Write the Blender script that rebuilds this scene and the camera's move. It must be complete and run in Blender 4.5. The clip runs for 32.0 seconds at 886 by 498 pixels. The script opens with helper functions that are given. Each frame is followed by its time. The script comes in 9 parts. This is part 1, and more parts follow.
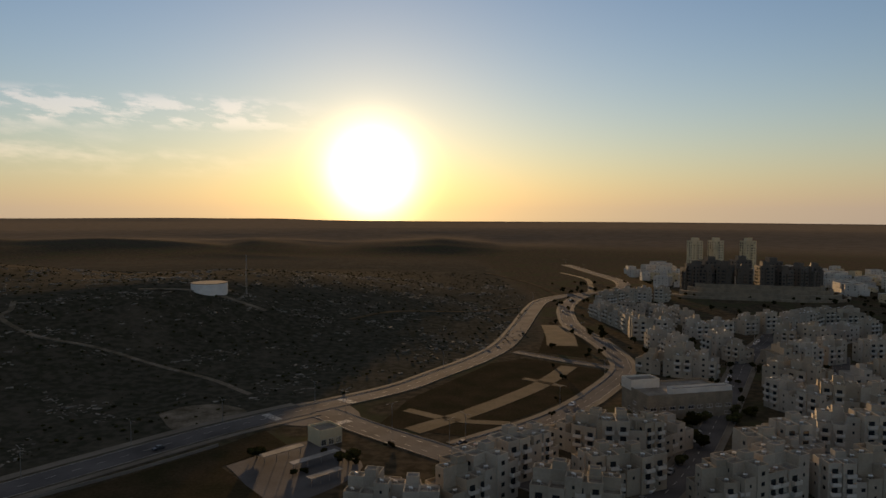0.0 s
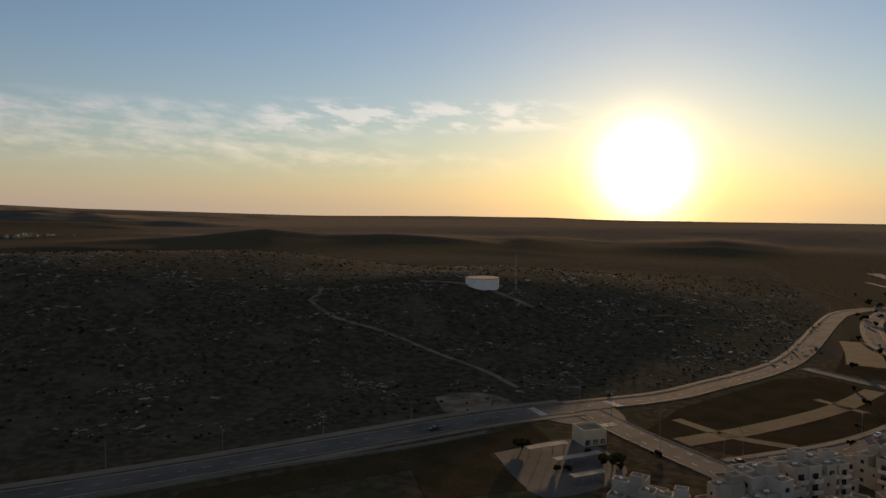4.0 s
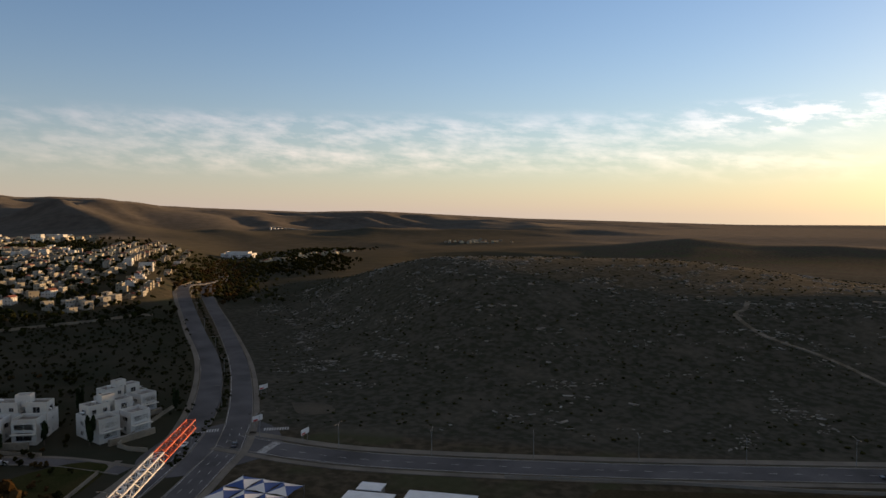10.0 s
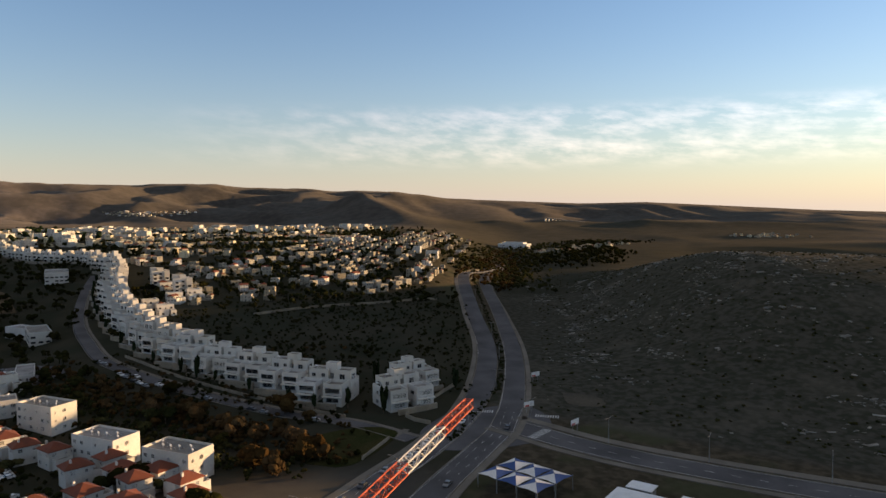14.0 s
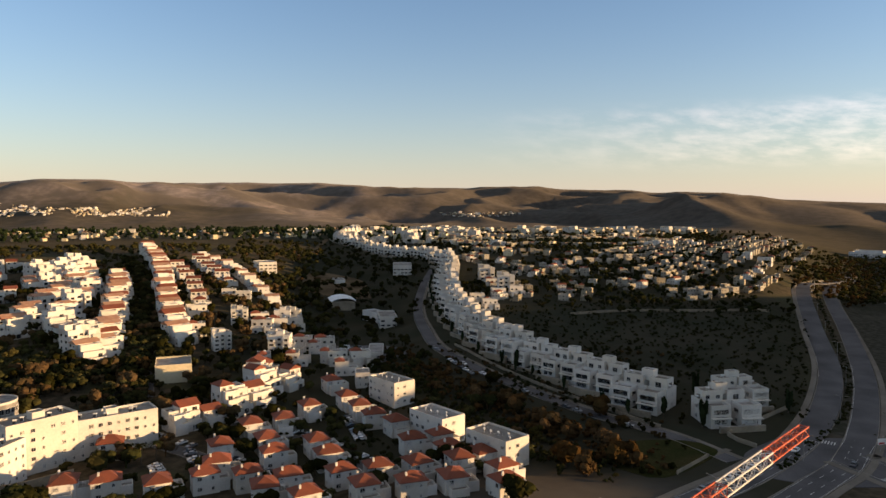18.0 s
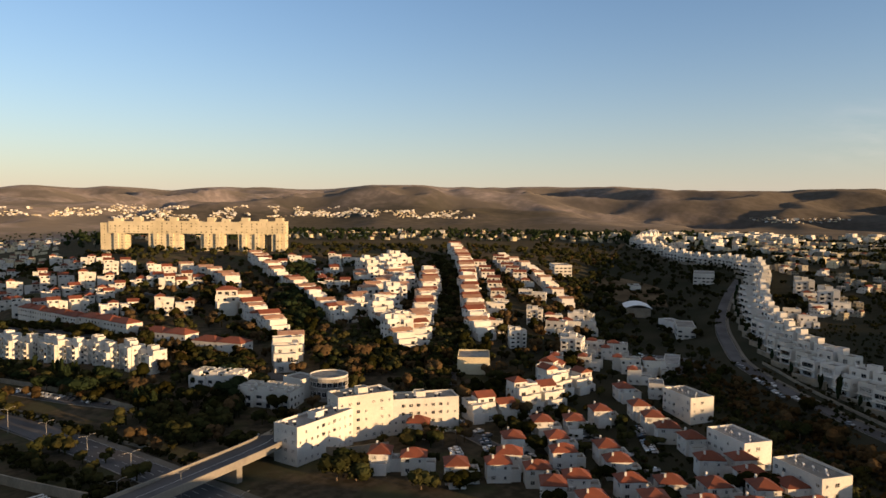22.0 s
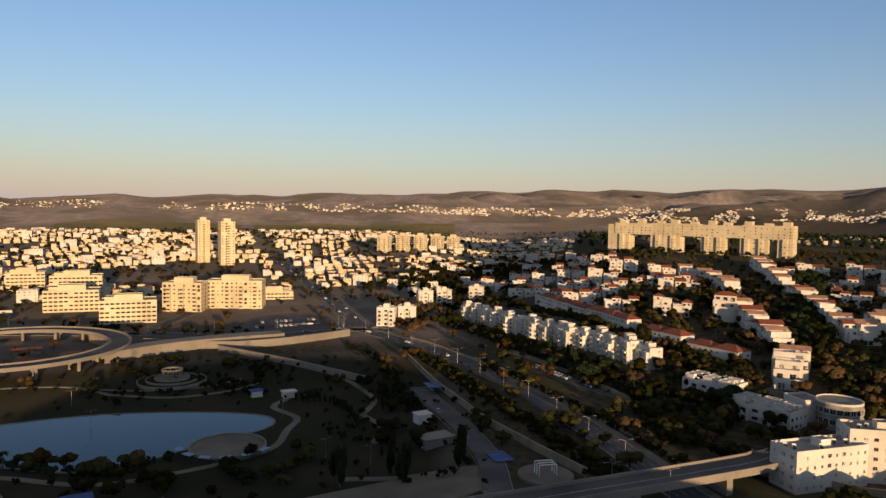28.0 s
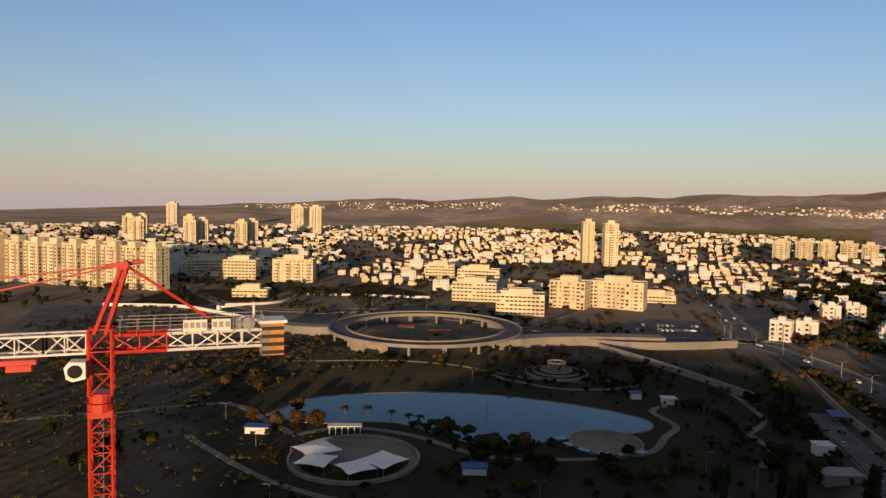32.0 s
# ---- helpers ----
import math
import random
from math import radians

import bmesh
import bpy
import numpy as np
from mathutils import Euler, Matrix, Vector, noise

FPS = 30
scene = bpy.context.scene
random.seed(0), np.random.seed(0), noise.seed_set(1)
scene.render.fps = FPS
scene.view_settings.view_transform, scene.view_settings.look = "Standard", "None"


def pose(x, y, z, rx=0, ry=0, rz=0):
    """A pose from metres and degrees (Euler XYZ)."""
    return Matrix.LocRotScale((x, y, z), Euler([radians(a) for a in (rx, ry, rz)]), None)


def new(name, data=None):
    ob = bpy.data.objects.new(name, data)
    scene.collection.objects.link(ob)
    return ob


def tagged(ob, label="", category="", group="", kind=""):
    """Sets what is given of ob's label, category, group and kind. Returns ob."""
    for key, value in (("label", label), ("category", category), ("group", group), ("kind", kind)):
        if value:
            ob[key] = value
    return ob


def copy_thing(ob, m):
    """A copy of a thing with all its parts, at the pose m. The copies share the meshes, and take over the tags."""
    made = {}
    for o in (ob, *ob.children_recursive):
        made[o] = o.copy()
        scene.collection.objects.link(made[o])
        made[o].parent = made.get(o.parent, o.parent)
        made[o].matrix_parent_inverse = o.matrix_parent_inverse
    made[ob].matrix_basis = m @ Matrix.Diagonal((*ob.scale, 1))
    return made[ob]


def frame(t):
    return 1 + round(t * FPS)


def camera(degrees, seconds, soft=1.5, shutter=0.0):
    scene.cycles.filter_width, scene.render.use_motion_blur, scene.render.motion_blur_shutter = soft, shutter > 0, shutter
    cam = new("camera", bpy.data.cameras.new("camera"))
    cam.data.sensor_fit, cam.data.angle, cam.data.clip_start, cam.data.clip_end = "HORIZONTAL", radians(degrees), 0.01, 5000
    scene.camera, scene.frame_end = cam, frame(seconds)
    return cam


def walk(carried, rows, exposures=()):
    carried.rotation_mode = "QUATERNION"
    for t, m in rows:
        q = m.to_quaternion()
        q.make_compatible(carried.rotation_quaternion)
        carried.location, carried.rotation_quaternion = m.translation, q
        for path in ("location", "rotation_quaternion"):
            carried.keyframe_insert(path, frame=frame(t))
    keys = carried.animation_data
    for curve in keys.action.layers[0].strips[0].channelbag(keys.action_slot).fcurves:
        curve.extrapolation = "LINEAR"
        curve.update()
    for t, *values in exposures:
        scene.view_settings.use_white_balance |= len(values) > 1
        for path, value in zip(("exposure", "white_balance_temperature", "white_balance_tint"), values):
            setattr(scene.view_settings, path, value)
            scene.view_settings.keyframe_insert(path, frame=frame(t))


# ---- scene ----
cam = camera(64.62, 32.0)
EYE = 85.0
# seconds, x, y, height over EYE, yaw, pitch, roll: the camera hovers and turns to its left
ROWS = [
    (0.0, -0.71, 0.37, -0.06, 0.78, -3.39, 0.06),
    (0.5, -0.74, 0.31, -0.08, 3.33, -3.35, 0.03),
    (1.0, -0.76, 0.26, -0.10, 5.88, -3.32, 0.19),
    (1.5, -0.79, 0.21, -0.12, 8.81, -3.33, 0.37),
    (2.0, -0.81, 0.16, -0.14, 11.62, -3.30, 0.30),
    (2.5, -0.82, 0.10, -0.16, 14.45, -3.32, 0.37),
    (3.0, -0.84, 0.05, -0.17, 17.09, -3.32, 0.28),
    (3.5, -0.85, 0.00, -0.19, 19.80, -3.48, 0.26),
    (5.5, -0.87, -0.19, -0.22, 31.25, -3.12, -0.20),
    (6.0, -0.87, -0.24, -0.23, 34.58, -3.17, -0.33),
    (6.5, -0.87, -0.28, -0.23, 37.35, -3.11, -0.40),
    (7.0, -0.86, -0.32, -0.23, 39.81, -3.04, -0.41),
    (7.5, -0.85, -0.36, -0.23, 42.17, -3.00, -0.44),
    (8.0, -0.84, -0.40, -0.23, 44.78, -2.95, -0.52),
    (8.5, -0.83, -0.44, -0.23, 47.60, -2.89, -0.47),
    (9.0, -0.81, -0.47, -0.22, 50.44, -2.79, -0.27),
    (9.5, -0.79, -0.50, -0.22, 53.22, -2.72, -0.14),
    (10.0, -0.77, -0.53, -0.21, 55.98, -2.76, -0.17),
    (10.5, -0.75, -0.56, -0.20, 58.78, -2.94, -0.21),
    (11.0, -0.73, -0.59, -0.20, 61.54, -2.90, -0.29),
    (11.5, -0.70, -0.61, -0.19, 64.24, -2.84, -0.28),
    (12.0, -0.67, -0.63, -0.18, 66.93, -3.19, -0.15),
    (12.5, -0.64, -0.64, -0.17, 69.67, -3.12, -0.23),
    (13.0, -0.60, -0.66, -0.15, 72.47, -3.09, -0.19),
    (13.5, -0.57, -0.67, -0.14, 75.29, -3.32, -0.25),
    (14.0, -0.53, -0.67, -0.13, 78.09, -3.37, -0.24),
    (14.5, -0.49, -0.68, -0.11, 81.09, -3.22, -0.17),
    (16.5, -0.30, -0.66, -0.05, 94.07, -3.23, -0.10),
    (17.0, -0.25, -0.64, -0.04, 97.18, -3.13, 0.01),
    (17.5, -0.20, -0.62, -0.02, 100.43, -3.21, 0.02),
    (18.0, -0.14, -0.60, -0.01, 103.73, -3.19, 0.02),
    (18.5, -0.09, -0.57, 0.01, 107.07, -3.05, 0.10),
    (19.0, -0.03, -0.54, 0.03, 110.34, -3.12, 0.21),
    (19.5, 0.03, -0.50, 0.05, 113.39, -3.15, 0.20),
    (20.0, 0.10, -0.46, 0.06, 116.43, -3.14, 0.25),
    (20.5, 0.16, -0.41, 0.08, 119.23, -3.11, 0.33),
    (21.0, 0.23, -0.36, 0.10, 121.95, -2.98, 0.36),
    (21.5, 0.30, -0.30, 0.11, 124.71, -2.97, 0.43),
    (22.0, 0.37, -0.24, 0.13, 127.58, -2.98, 0.47),
    (22.5, 0.44, -0.17, 0.15, 130.50, -2.96, 0.52),
    (23.0, 0.51, -0.10, 0.16, 133.44, -3.03, 0.59),
    (23.5, 0.59, -0.02, 0.18, 136.50, -3.03, 0.68),
    (24.0, 0.66, 0.07, 0.19, 139.63, -3.03, 0.70),
    (24.5, 0.74, 0.16, 0.21, 142.83, -2.96, 0.70),
    (25.0, 0.82, 0.25, 0.22, 146.04, -3.03, 0.76),
    (25.5, 0.91, 0.36, 0.24, 149.36, -2.97, 0.83),
    (27.5, 1.25, 0.83, 0.28, 163.24, -3.20, 1.03),
    (28.0, 1.34, 0.96, 0.29, 166.88, -3.28, 0.99),
    (28.5, 1.43, 1.11, 0.30, 170.64, -3.38, 1.03),
    (29.0, 1.53, 1.25, 0.31, 174.37, -3.41, 1.00),
    (29.5, 1.62, 1.41, 0.32, 178.15, -3.40, 1.13),
    (30.0, 1.72, 1.57, 0.33, 181.93, -3.50, 1.10),
    (30.5, 1.82, 1.74, 0.33, 185.83, -3.56, 1.13),
    (31.0, 1.92, 1.92, 0.33, 189.71, -3.59, 1.08),
    (31.5, 2.02, 2.11, 0.34, 193.61, -3.60, 1.07),
    (32.0, 2.12, 2.30, 0.34, 197.45, -3.68, 1.12),
]
EXPOSURES = [(0.0, -0.95, 7550, 16), (4.0, -0.93, 7400, 16), (8.0, -0.6, 7150, 18), (12.0, -0.11, 6850, 15), (18.0, 0.12, 7150, 15), (22.0, -0.02, 7050, 15), (28.0, -0.42, 6800, 17), (32.0, -0.5, 6800, 16)]
walk(cam, [(t, pose(x, y, EYE + z) @ pose(0, 0, 0, 0, 0, yaw) @ pose(0, 0, 0, 90 + pitch) @ pose(0, 0, 0, 0, 0, roll)) for t, x, y, z, yaw, pitch, roll in ROWS], EXPOSURES)

# ---- world, sun ----
SUN_AZ, SUN_EL = 6.5, 4.4
sun_dir = Vector((-math.sin(radians(SUN_AZ)) * math.cos(radians(SUN_EL)), math.cos(radians(SUN_AZ)) * math.cos(radians(SUN_EL)), math.sin(radians(SUN_EL))))
sun = new("sun", bpy.data.lights.new("sun", "SUN"))
sun.data.energy, sun.data.angle, sun.data.color = 8.4, radians(0.6), (1.0, 0.67, 0.35)
sun.rotation_euler = sun_dir.to_track_quat("Z", "Y").to_euler()
sun.location = (0, 0, 400)

world = bpy.data.worlds.new("evening_sky")
scene.world = world
world.use_nodes = True
wt = world.node_tree
wt.nodes.clear()


def wmath(op, a, b=None, c=None):
    n = wt.nodes.new("ShaderNodeMath")
    n.operation = op
    for i, v in enumerate((a, b, c)):
        if v is None:
            continue
        if isinstance(v, (int, float)):
            n.inputs[i].default_value = v
        else:
            wt.links.new(v, n.inputs[i])
    return n.outputs[0]


def wramp(fac, stops, kind="LINEAR"):
    n = wt.nodes.new("ShaderNodeValToRGB")
    n.color_ramp.interpolation = kind
    while len(n.color_ramp.elements) < len(stops):
        n.color_ramp.elements.new(0.5)
    for e, (p, c) in zip(n.color_ramp.elements, stops):
        e.position, e.color = p, (*c, 1)
    wt.links.new(fac, n.inputs[0])
    return n.outputs[0]


def wmix(kind, fac, a, b):
    n = wt.nodes.new("ShaderNodeMix")
    n.data_type, n.blend_type = "RGBA", kind
    for sock, v in ((n.inputs[0], fac), (n.inputs[6], a), (n.inputs[7], b)):
        if isinstance(v, (int, float)):
            sock.default_value = v
        elif isinstance(v, tuple):
            sock.default_value = (*v, 1)
        else:
            wt.links.new(v, sock)
    return n.outputs[2]


coord = wt.nodes.new("ShaderNodeTexCoord").outputs["Generated"]
sep = wt.nodes.new("ShaderNodeSeparateXYZ")
wt.links.new(coord, sep.inputs[0])
vx, vy, vz = sep.outputs
sky = wt.nodes.new("ShaderNodeTexSky")
sky.sky_type, sky.sun_disc = "NISHITA", False
sky.sun_elevation, sky.sun_rotation = radians(SUN_EL), radians(-SUN_AZ)
sky.air_density, sky.dust_density, sky.ozone_density = 1.0, 0.12, 2.4
# aureole of the low sun in the haze
dot = wt.nodes.new("ShaderNodeVectorMath")
dot.operation = "DOT_PRODUCT"
wt.links.new(coord, dot.inputs[0])
dot.inputs[1].default_value = (sun_dir - Vector((0, 0, 0.028))).normalized()
ang = wmath("MULTIPLY", wmath("ARCCOSINE", wmath("MINIMUM", dot.outputs["Value"], 1.0)), 57.29578)
core = wmath("EXPONENT", wmath("MULTIPLY", wmath("POWER", wmath("DIVIDE", ang, 2.85), 2.0), -1.0))
halo = wmath("EXPONENT", wmath("MULTIPLY", ang, -1 / 5.2))
wide = wmath("EXPONENT", wmath("MULTIPLY", ang, -1 / 24.0))
# streaks of thin cloud over the west
lon = wmath("ARCTAN2", wmath("MULTIPLY", vx, -1.0), vy)
lat = wmath("ARCSINE", vz)
comb = wt.nodes.new("ShaderNodeCombineXYZ")
wt.links.new(wmath("MULTIPLY", lon, 8.0), comb.inputs[0])
wt.links.new(wmath("ADD", wmath("MULTIPLY", lat, 27.0), wmath("MULTIPLY", lon, -2.2)), comb.inputs[1])
cn = wt.nodes.new("ShaderNodeTexNoise")
cn.inputs["Scale"].default_value, cn.inputs["Detail"].default_value, cn.inputs["Roughness"].default_value = 2.3, 9, 0.6
wt.links.new(comb.outputs[0], cn.inputs["Vector"])
latd, lond = wmath("MULTIPLY", lat, 57.29578), wmath("MULTIPLY", lon, 57.29578)


def window(v, a, b, c, d):
    up = wt.nodes.new("ShaderNodeMapRange")
    up.interpolation_type = "SMOOTHSTEP"
    dn = wt.nodes.new("ShaderNodeMapRange")
    dn.interpolation_type = "SMOOTHSTEP"
    for n, lo, hi, t0, t1 in ((up, a, b, 0, 1), (dn, c, d, 1, 0)):
        for i, val in zip((1, 2, 3, 4), (lo, hi, t0, t1)):
            n.inputs[i].default_value = val
        wt.links.new(v, n.inputs[0])
    return wmath("MULTIPLY", up.outputs[0], dn.outputs[0])


band = wmath("MULTIPLY", window(lond, 20.0, 38.0, 66.0, 106.0), window(latd, 2.6, 4.6, 7.0, 8.6))
band2 = wmath("MULTIPLY", window(lond, 12.0, 20.0, 30.0, 46.0), window(latd, 2.0, 3.0, 3.8, 4.8))
bits = wmath("MULTIPLY", window(lond, 9.0, 18.0, 30.0, 40.0), window(latd, 5.6, 6.6, 7.8, 8.8))
veil = wmath("MULTIPLY", wramp(cn.outputs["Fac"], [(0.41, (0, 0, 0)), (0.72, (1, 1, 1))]), band)
tufts = wmath("MULTIPLY", wramp(cn.outputs["Fac"], [(0.47, (0, 0, 0)), (0.58, (1, 1, 1))]), bits)
low = wmath("MULTIPLY", wramp(cn.outputs["Fac"], [(0.45, (0, 0, 0)), (0.7, (1, 1, 1))]), band2)
cloud = wmath("MINIMUM", wmath("ADD", wmath("ADD", wmath("MULTIPLY", veil, 0.95), wmath("MULTIPLY", tufts, 0.95)), wmath("MULTIPLY", low, 0.45)), 1.0)
haze = wmath("EXPONENT", wmath("MULTIPLY", wmath("MAXIMUM", latd, 0.0), -1 / 5.0))
thin = wmath("SUBTRACT", 1.0, wmath("MULTIPLY", haze, 0.8))
scaled = wmix("ADD", 1.0, wmix("MULTIPLY", 1.0, wmix("MULTIPLY", 1.0, sky.outputs[0], (0.276, 0.286, 0.332)), thin), wmix("MULTIPLY", 1.0, haze, (0.50, 0.46, 0.505)))
high = wt.nodes.new("ShaderNodeMapRange")
high.interpolation_type = "SMOOTHSTEP"
for i, val in zip((1, 2, 3, 4), (17.0, 42.0, 0.0, 1.0)):
    high.inputs[i].default_value = val
wt.links.new(latd, high.inputs[0])
scaled = wmix("MIX", high.outputs[0], scaled, (0.276, 0.285, 0.306))
clouded = wmix("ADD", 1.0, scaled, wmix("MULTIPLY", 1.0, cloud, (0.46, 0.318, 0.275)))
glow = wmix("MULTIPLY", 1.0, wmix("ADD", 1.0, wmix("ADD", 1.0, wmix("MULTIPLY", 1.0, core, (9.0, 7.4, 4.6)), wmix("MULTIPLY", 1.0, halo, (0.84, 0.64, 0.17))), wmix("ADD", 1.0, wmix("MULTIPLY", 1.0, wide, (0.06, 0.05, 0.01)), wmix("MULTIPLY", 1.0, wmath("MULTIPLY", wide, haze), (0.40, 0.42, 0.07)))), (1.0, 1.0, 1.0))
total = wmix("ADD", 1.0, clouded, glow)
back = wt.nodes.new("ShaderNodeBackground")
wt.links.new(total, back.inputs[0])
back.inputs[1].default_value = 1.0
wt.links.new(back.outputs[0], wt.nodes.new("ShaderNodeOutputWorld").inputs[0])

# ---- materials ----
def mat(name, col, rough=0.85, vary=0.15, big=0.05, fine=1.2, bump=0.0, metal=0.0, col2=None, rand=0.0, extra=None, spec=0.5):
    """A surface with stains at two scales (1/m), relief in metres and a spread from object to object."""
    m = bpy.data.materials.new(name)
    m.use_nodes = True
    t = m.node_tree
    b = t.nodes["Principled BSDF"]
    b.inputs["Roughness"].default_value, b.inputs["Metallic"].default_value = rough, metal
    b.inputs["Specular IOR Level"].default_value = spec
    geo = t.nodes.new("ShaderNodeNewGeometry").outputs["Position"]

    def noise_at(scale, detail=4):
        n = t.nodes.new("ShaderNodeTexNoise")
        n.inputs["Scale"].default_value, n.inputs["Detail"].default_value = scale, detail
        t.links.new(geo, n.inputs["Vector"])
        return n.outputs["Fac"]

    def mix(kind, fac, a, c):
        n = t.nodes.new("ShaderNodeMix")
        n.data_type, n.blend_type = "RGBA", kind
        for sock, v in ((n.inputs[0], fac), (n.inputs[6], a), (n.inputs[7], c)):
            if isinstance(v, (int, float)):
                sock.default_value = v
            elif isinstance(v, tuple):
                sock.default_value = (*v, 1)
            else:
                t.links.new(v, sock)
        return n.outputs[2]

    def span(v, lo, hi, a, c):
        n = t.nodes.new("ShaderNodeMapRange")
        for i, val in zip((1, 2, 3, 4), (lo, hi, a, c)):
            n.inputs[i].default_value = val
        t.links.new(v, n.inputs[0])
        return n.outputs[0]

    c2 = col2 or tuple(c * (1 - 2.2 * vary) for c in col)
    f1 = noise_at(big, 5)
    f2 = noise_at(fine, 6)
    out = mix("MIX", span(f1, 0.35, 0.68, 0, 1), col, c2)
    out = mix("MULTIPLY", 1.0, out, mix("MIX", span(f2, 0.3, 0.7, 0, 1), (1 - vary,) * 3, (1 + vary * 0.6,) * 3))
    if rand:
        o = t.nodes.new("ShaderNodeObjectInfo").outputs["Random"]
        out = mix("MULTIPLY", 1.0, out, mix("MIX", o, (1 - rand, 1 - rand * 1.15, 1 - rand * 1.5), (1.0, 1.0, 1.0)))
        isl = t.nodes.new("ShaderNodeNewGeometry").outputs["Random Per Island"]
        out = mix("MULTIPLY", 1.0, out, mix("MIX", isl, (1 - rand,) * 3, (1.0, 1.0, 1.0)))
    if extra:
        out = extra(t, geo, out, mix, span, noise_at)
    t.links.new(out, b.inputs["Base Color"])
    if bump:
        n = t.nodes.new("ShaderNodeBump")
        n.inputs["Distance"].default_value = bump
        t.links.new(f2, n.inputs["Height"])
        t.links.new(n.outputs[0], b.inputs["Normal"])
    return m


def ground_zones(t, geo, out, mix, span, noise_at):
    """Lawns, town ground and rocky scrub by the zone attribute, broken up by noise."""
    a = t.nodes.new("ShaderNodeAttribute")
    a.attribute_name = "zone"
    sp = t.nodes.new("ShaderNodeSeparateColor")
    t.links.new(a.outputs["Color"], sp.inputs[0])
    n1, n2, n3 = noise_at(0.035, 8), noise_at(0.25, 8), noise_at(0.012, 5)
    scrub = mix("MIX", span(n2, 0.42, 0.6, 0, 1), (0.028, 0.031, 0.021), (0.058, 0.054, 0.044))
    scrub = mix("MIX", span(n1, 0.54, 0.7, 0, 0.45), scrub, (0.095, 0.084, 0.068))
    # near-black lawn, also used where valley shade is put into the ground
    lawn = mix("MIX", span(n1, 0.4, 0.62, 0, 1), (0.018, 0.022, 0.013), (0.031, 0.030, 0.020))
    town = mix("MIX", span(n2, 0.4, 0.62, 0, 1), (0.035, 0.031, 0.02), (0.075, 0.06, 0.041))
    town = mix("MIX", span(n1, 0.5, 0.6, 0, 0.8), town, (0.045, 0.05, 0.025))
    n4 = noise_at(0.0042, 7)
    # far hills: distance haze is put into these grey-mauve base colours
    wild = mix("MIX", span(n3, 0.38, 0.62, 0, 1), (0.20, 0.168, 0.160), (0.15, 0.132, 0.130))
    wild = mix("MIX", span(n1, 0.45, 0.65, 0, 0.7), wild, (0.30, 0.25, 0.235))
    wild = mix("MIX", span(n4, 0.44, 0.56, 0, 0.85), wild, (0.075, 0.069, 0.064))
    rest = None
    for i in range(3):
        inv = t.nodes.new("ShaderNodeMath")
        inv.operation = "SUBTRACT"
        inv.inputs[0].default_value = 1.0
        t.links.new(sp.outputs[i], inv.inputs[1])
        if rest is None:
            rest = inv.outputs[0]
            continue
        prod = t.nodes.new("ShaderNodeMath")
        prod.operation = "MULTIPLY"
        t.links.new(rest, prod.inputs[0])
        t.links.new(inv.outputs[0], prod.inputs[1])
        rest = prod.outputs[0]
    # extra sheen on open far ground, in place of haze
    dry = t.nodes.new("ShaderNodeMath")
    dry.operation = "MULTIPLY_ADD"
    dry.inputs[1].default_value, dry.inputs[2].default_value = 0.05, 0.03
    t.links.new(rest, dry.inputs[0])
    t.links.new(dry.outputs[0], t.nodes["Principled BSDF"].inputs["Sheen Weight"])
    # far ground towards the west, its backlight and haze put into a darker colour
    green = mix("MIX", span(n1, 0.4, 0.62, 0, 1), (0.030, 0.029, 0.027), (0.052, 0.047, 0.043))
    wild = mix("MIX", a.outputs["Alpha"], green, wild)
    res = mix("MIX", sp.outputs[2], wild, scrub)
    res = mix("MIX", sp.outputs[1], res, town)
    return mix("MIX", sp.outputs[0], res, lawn)


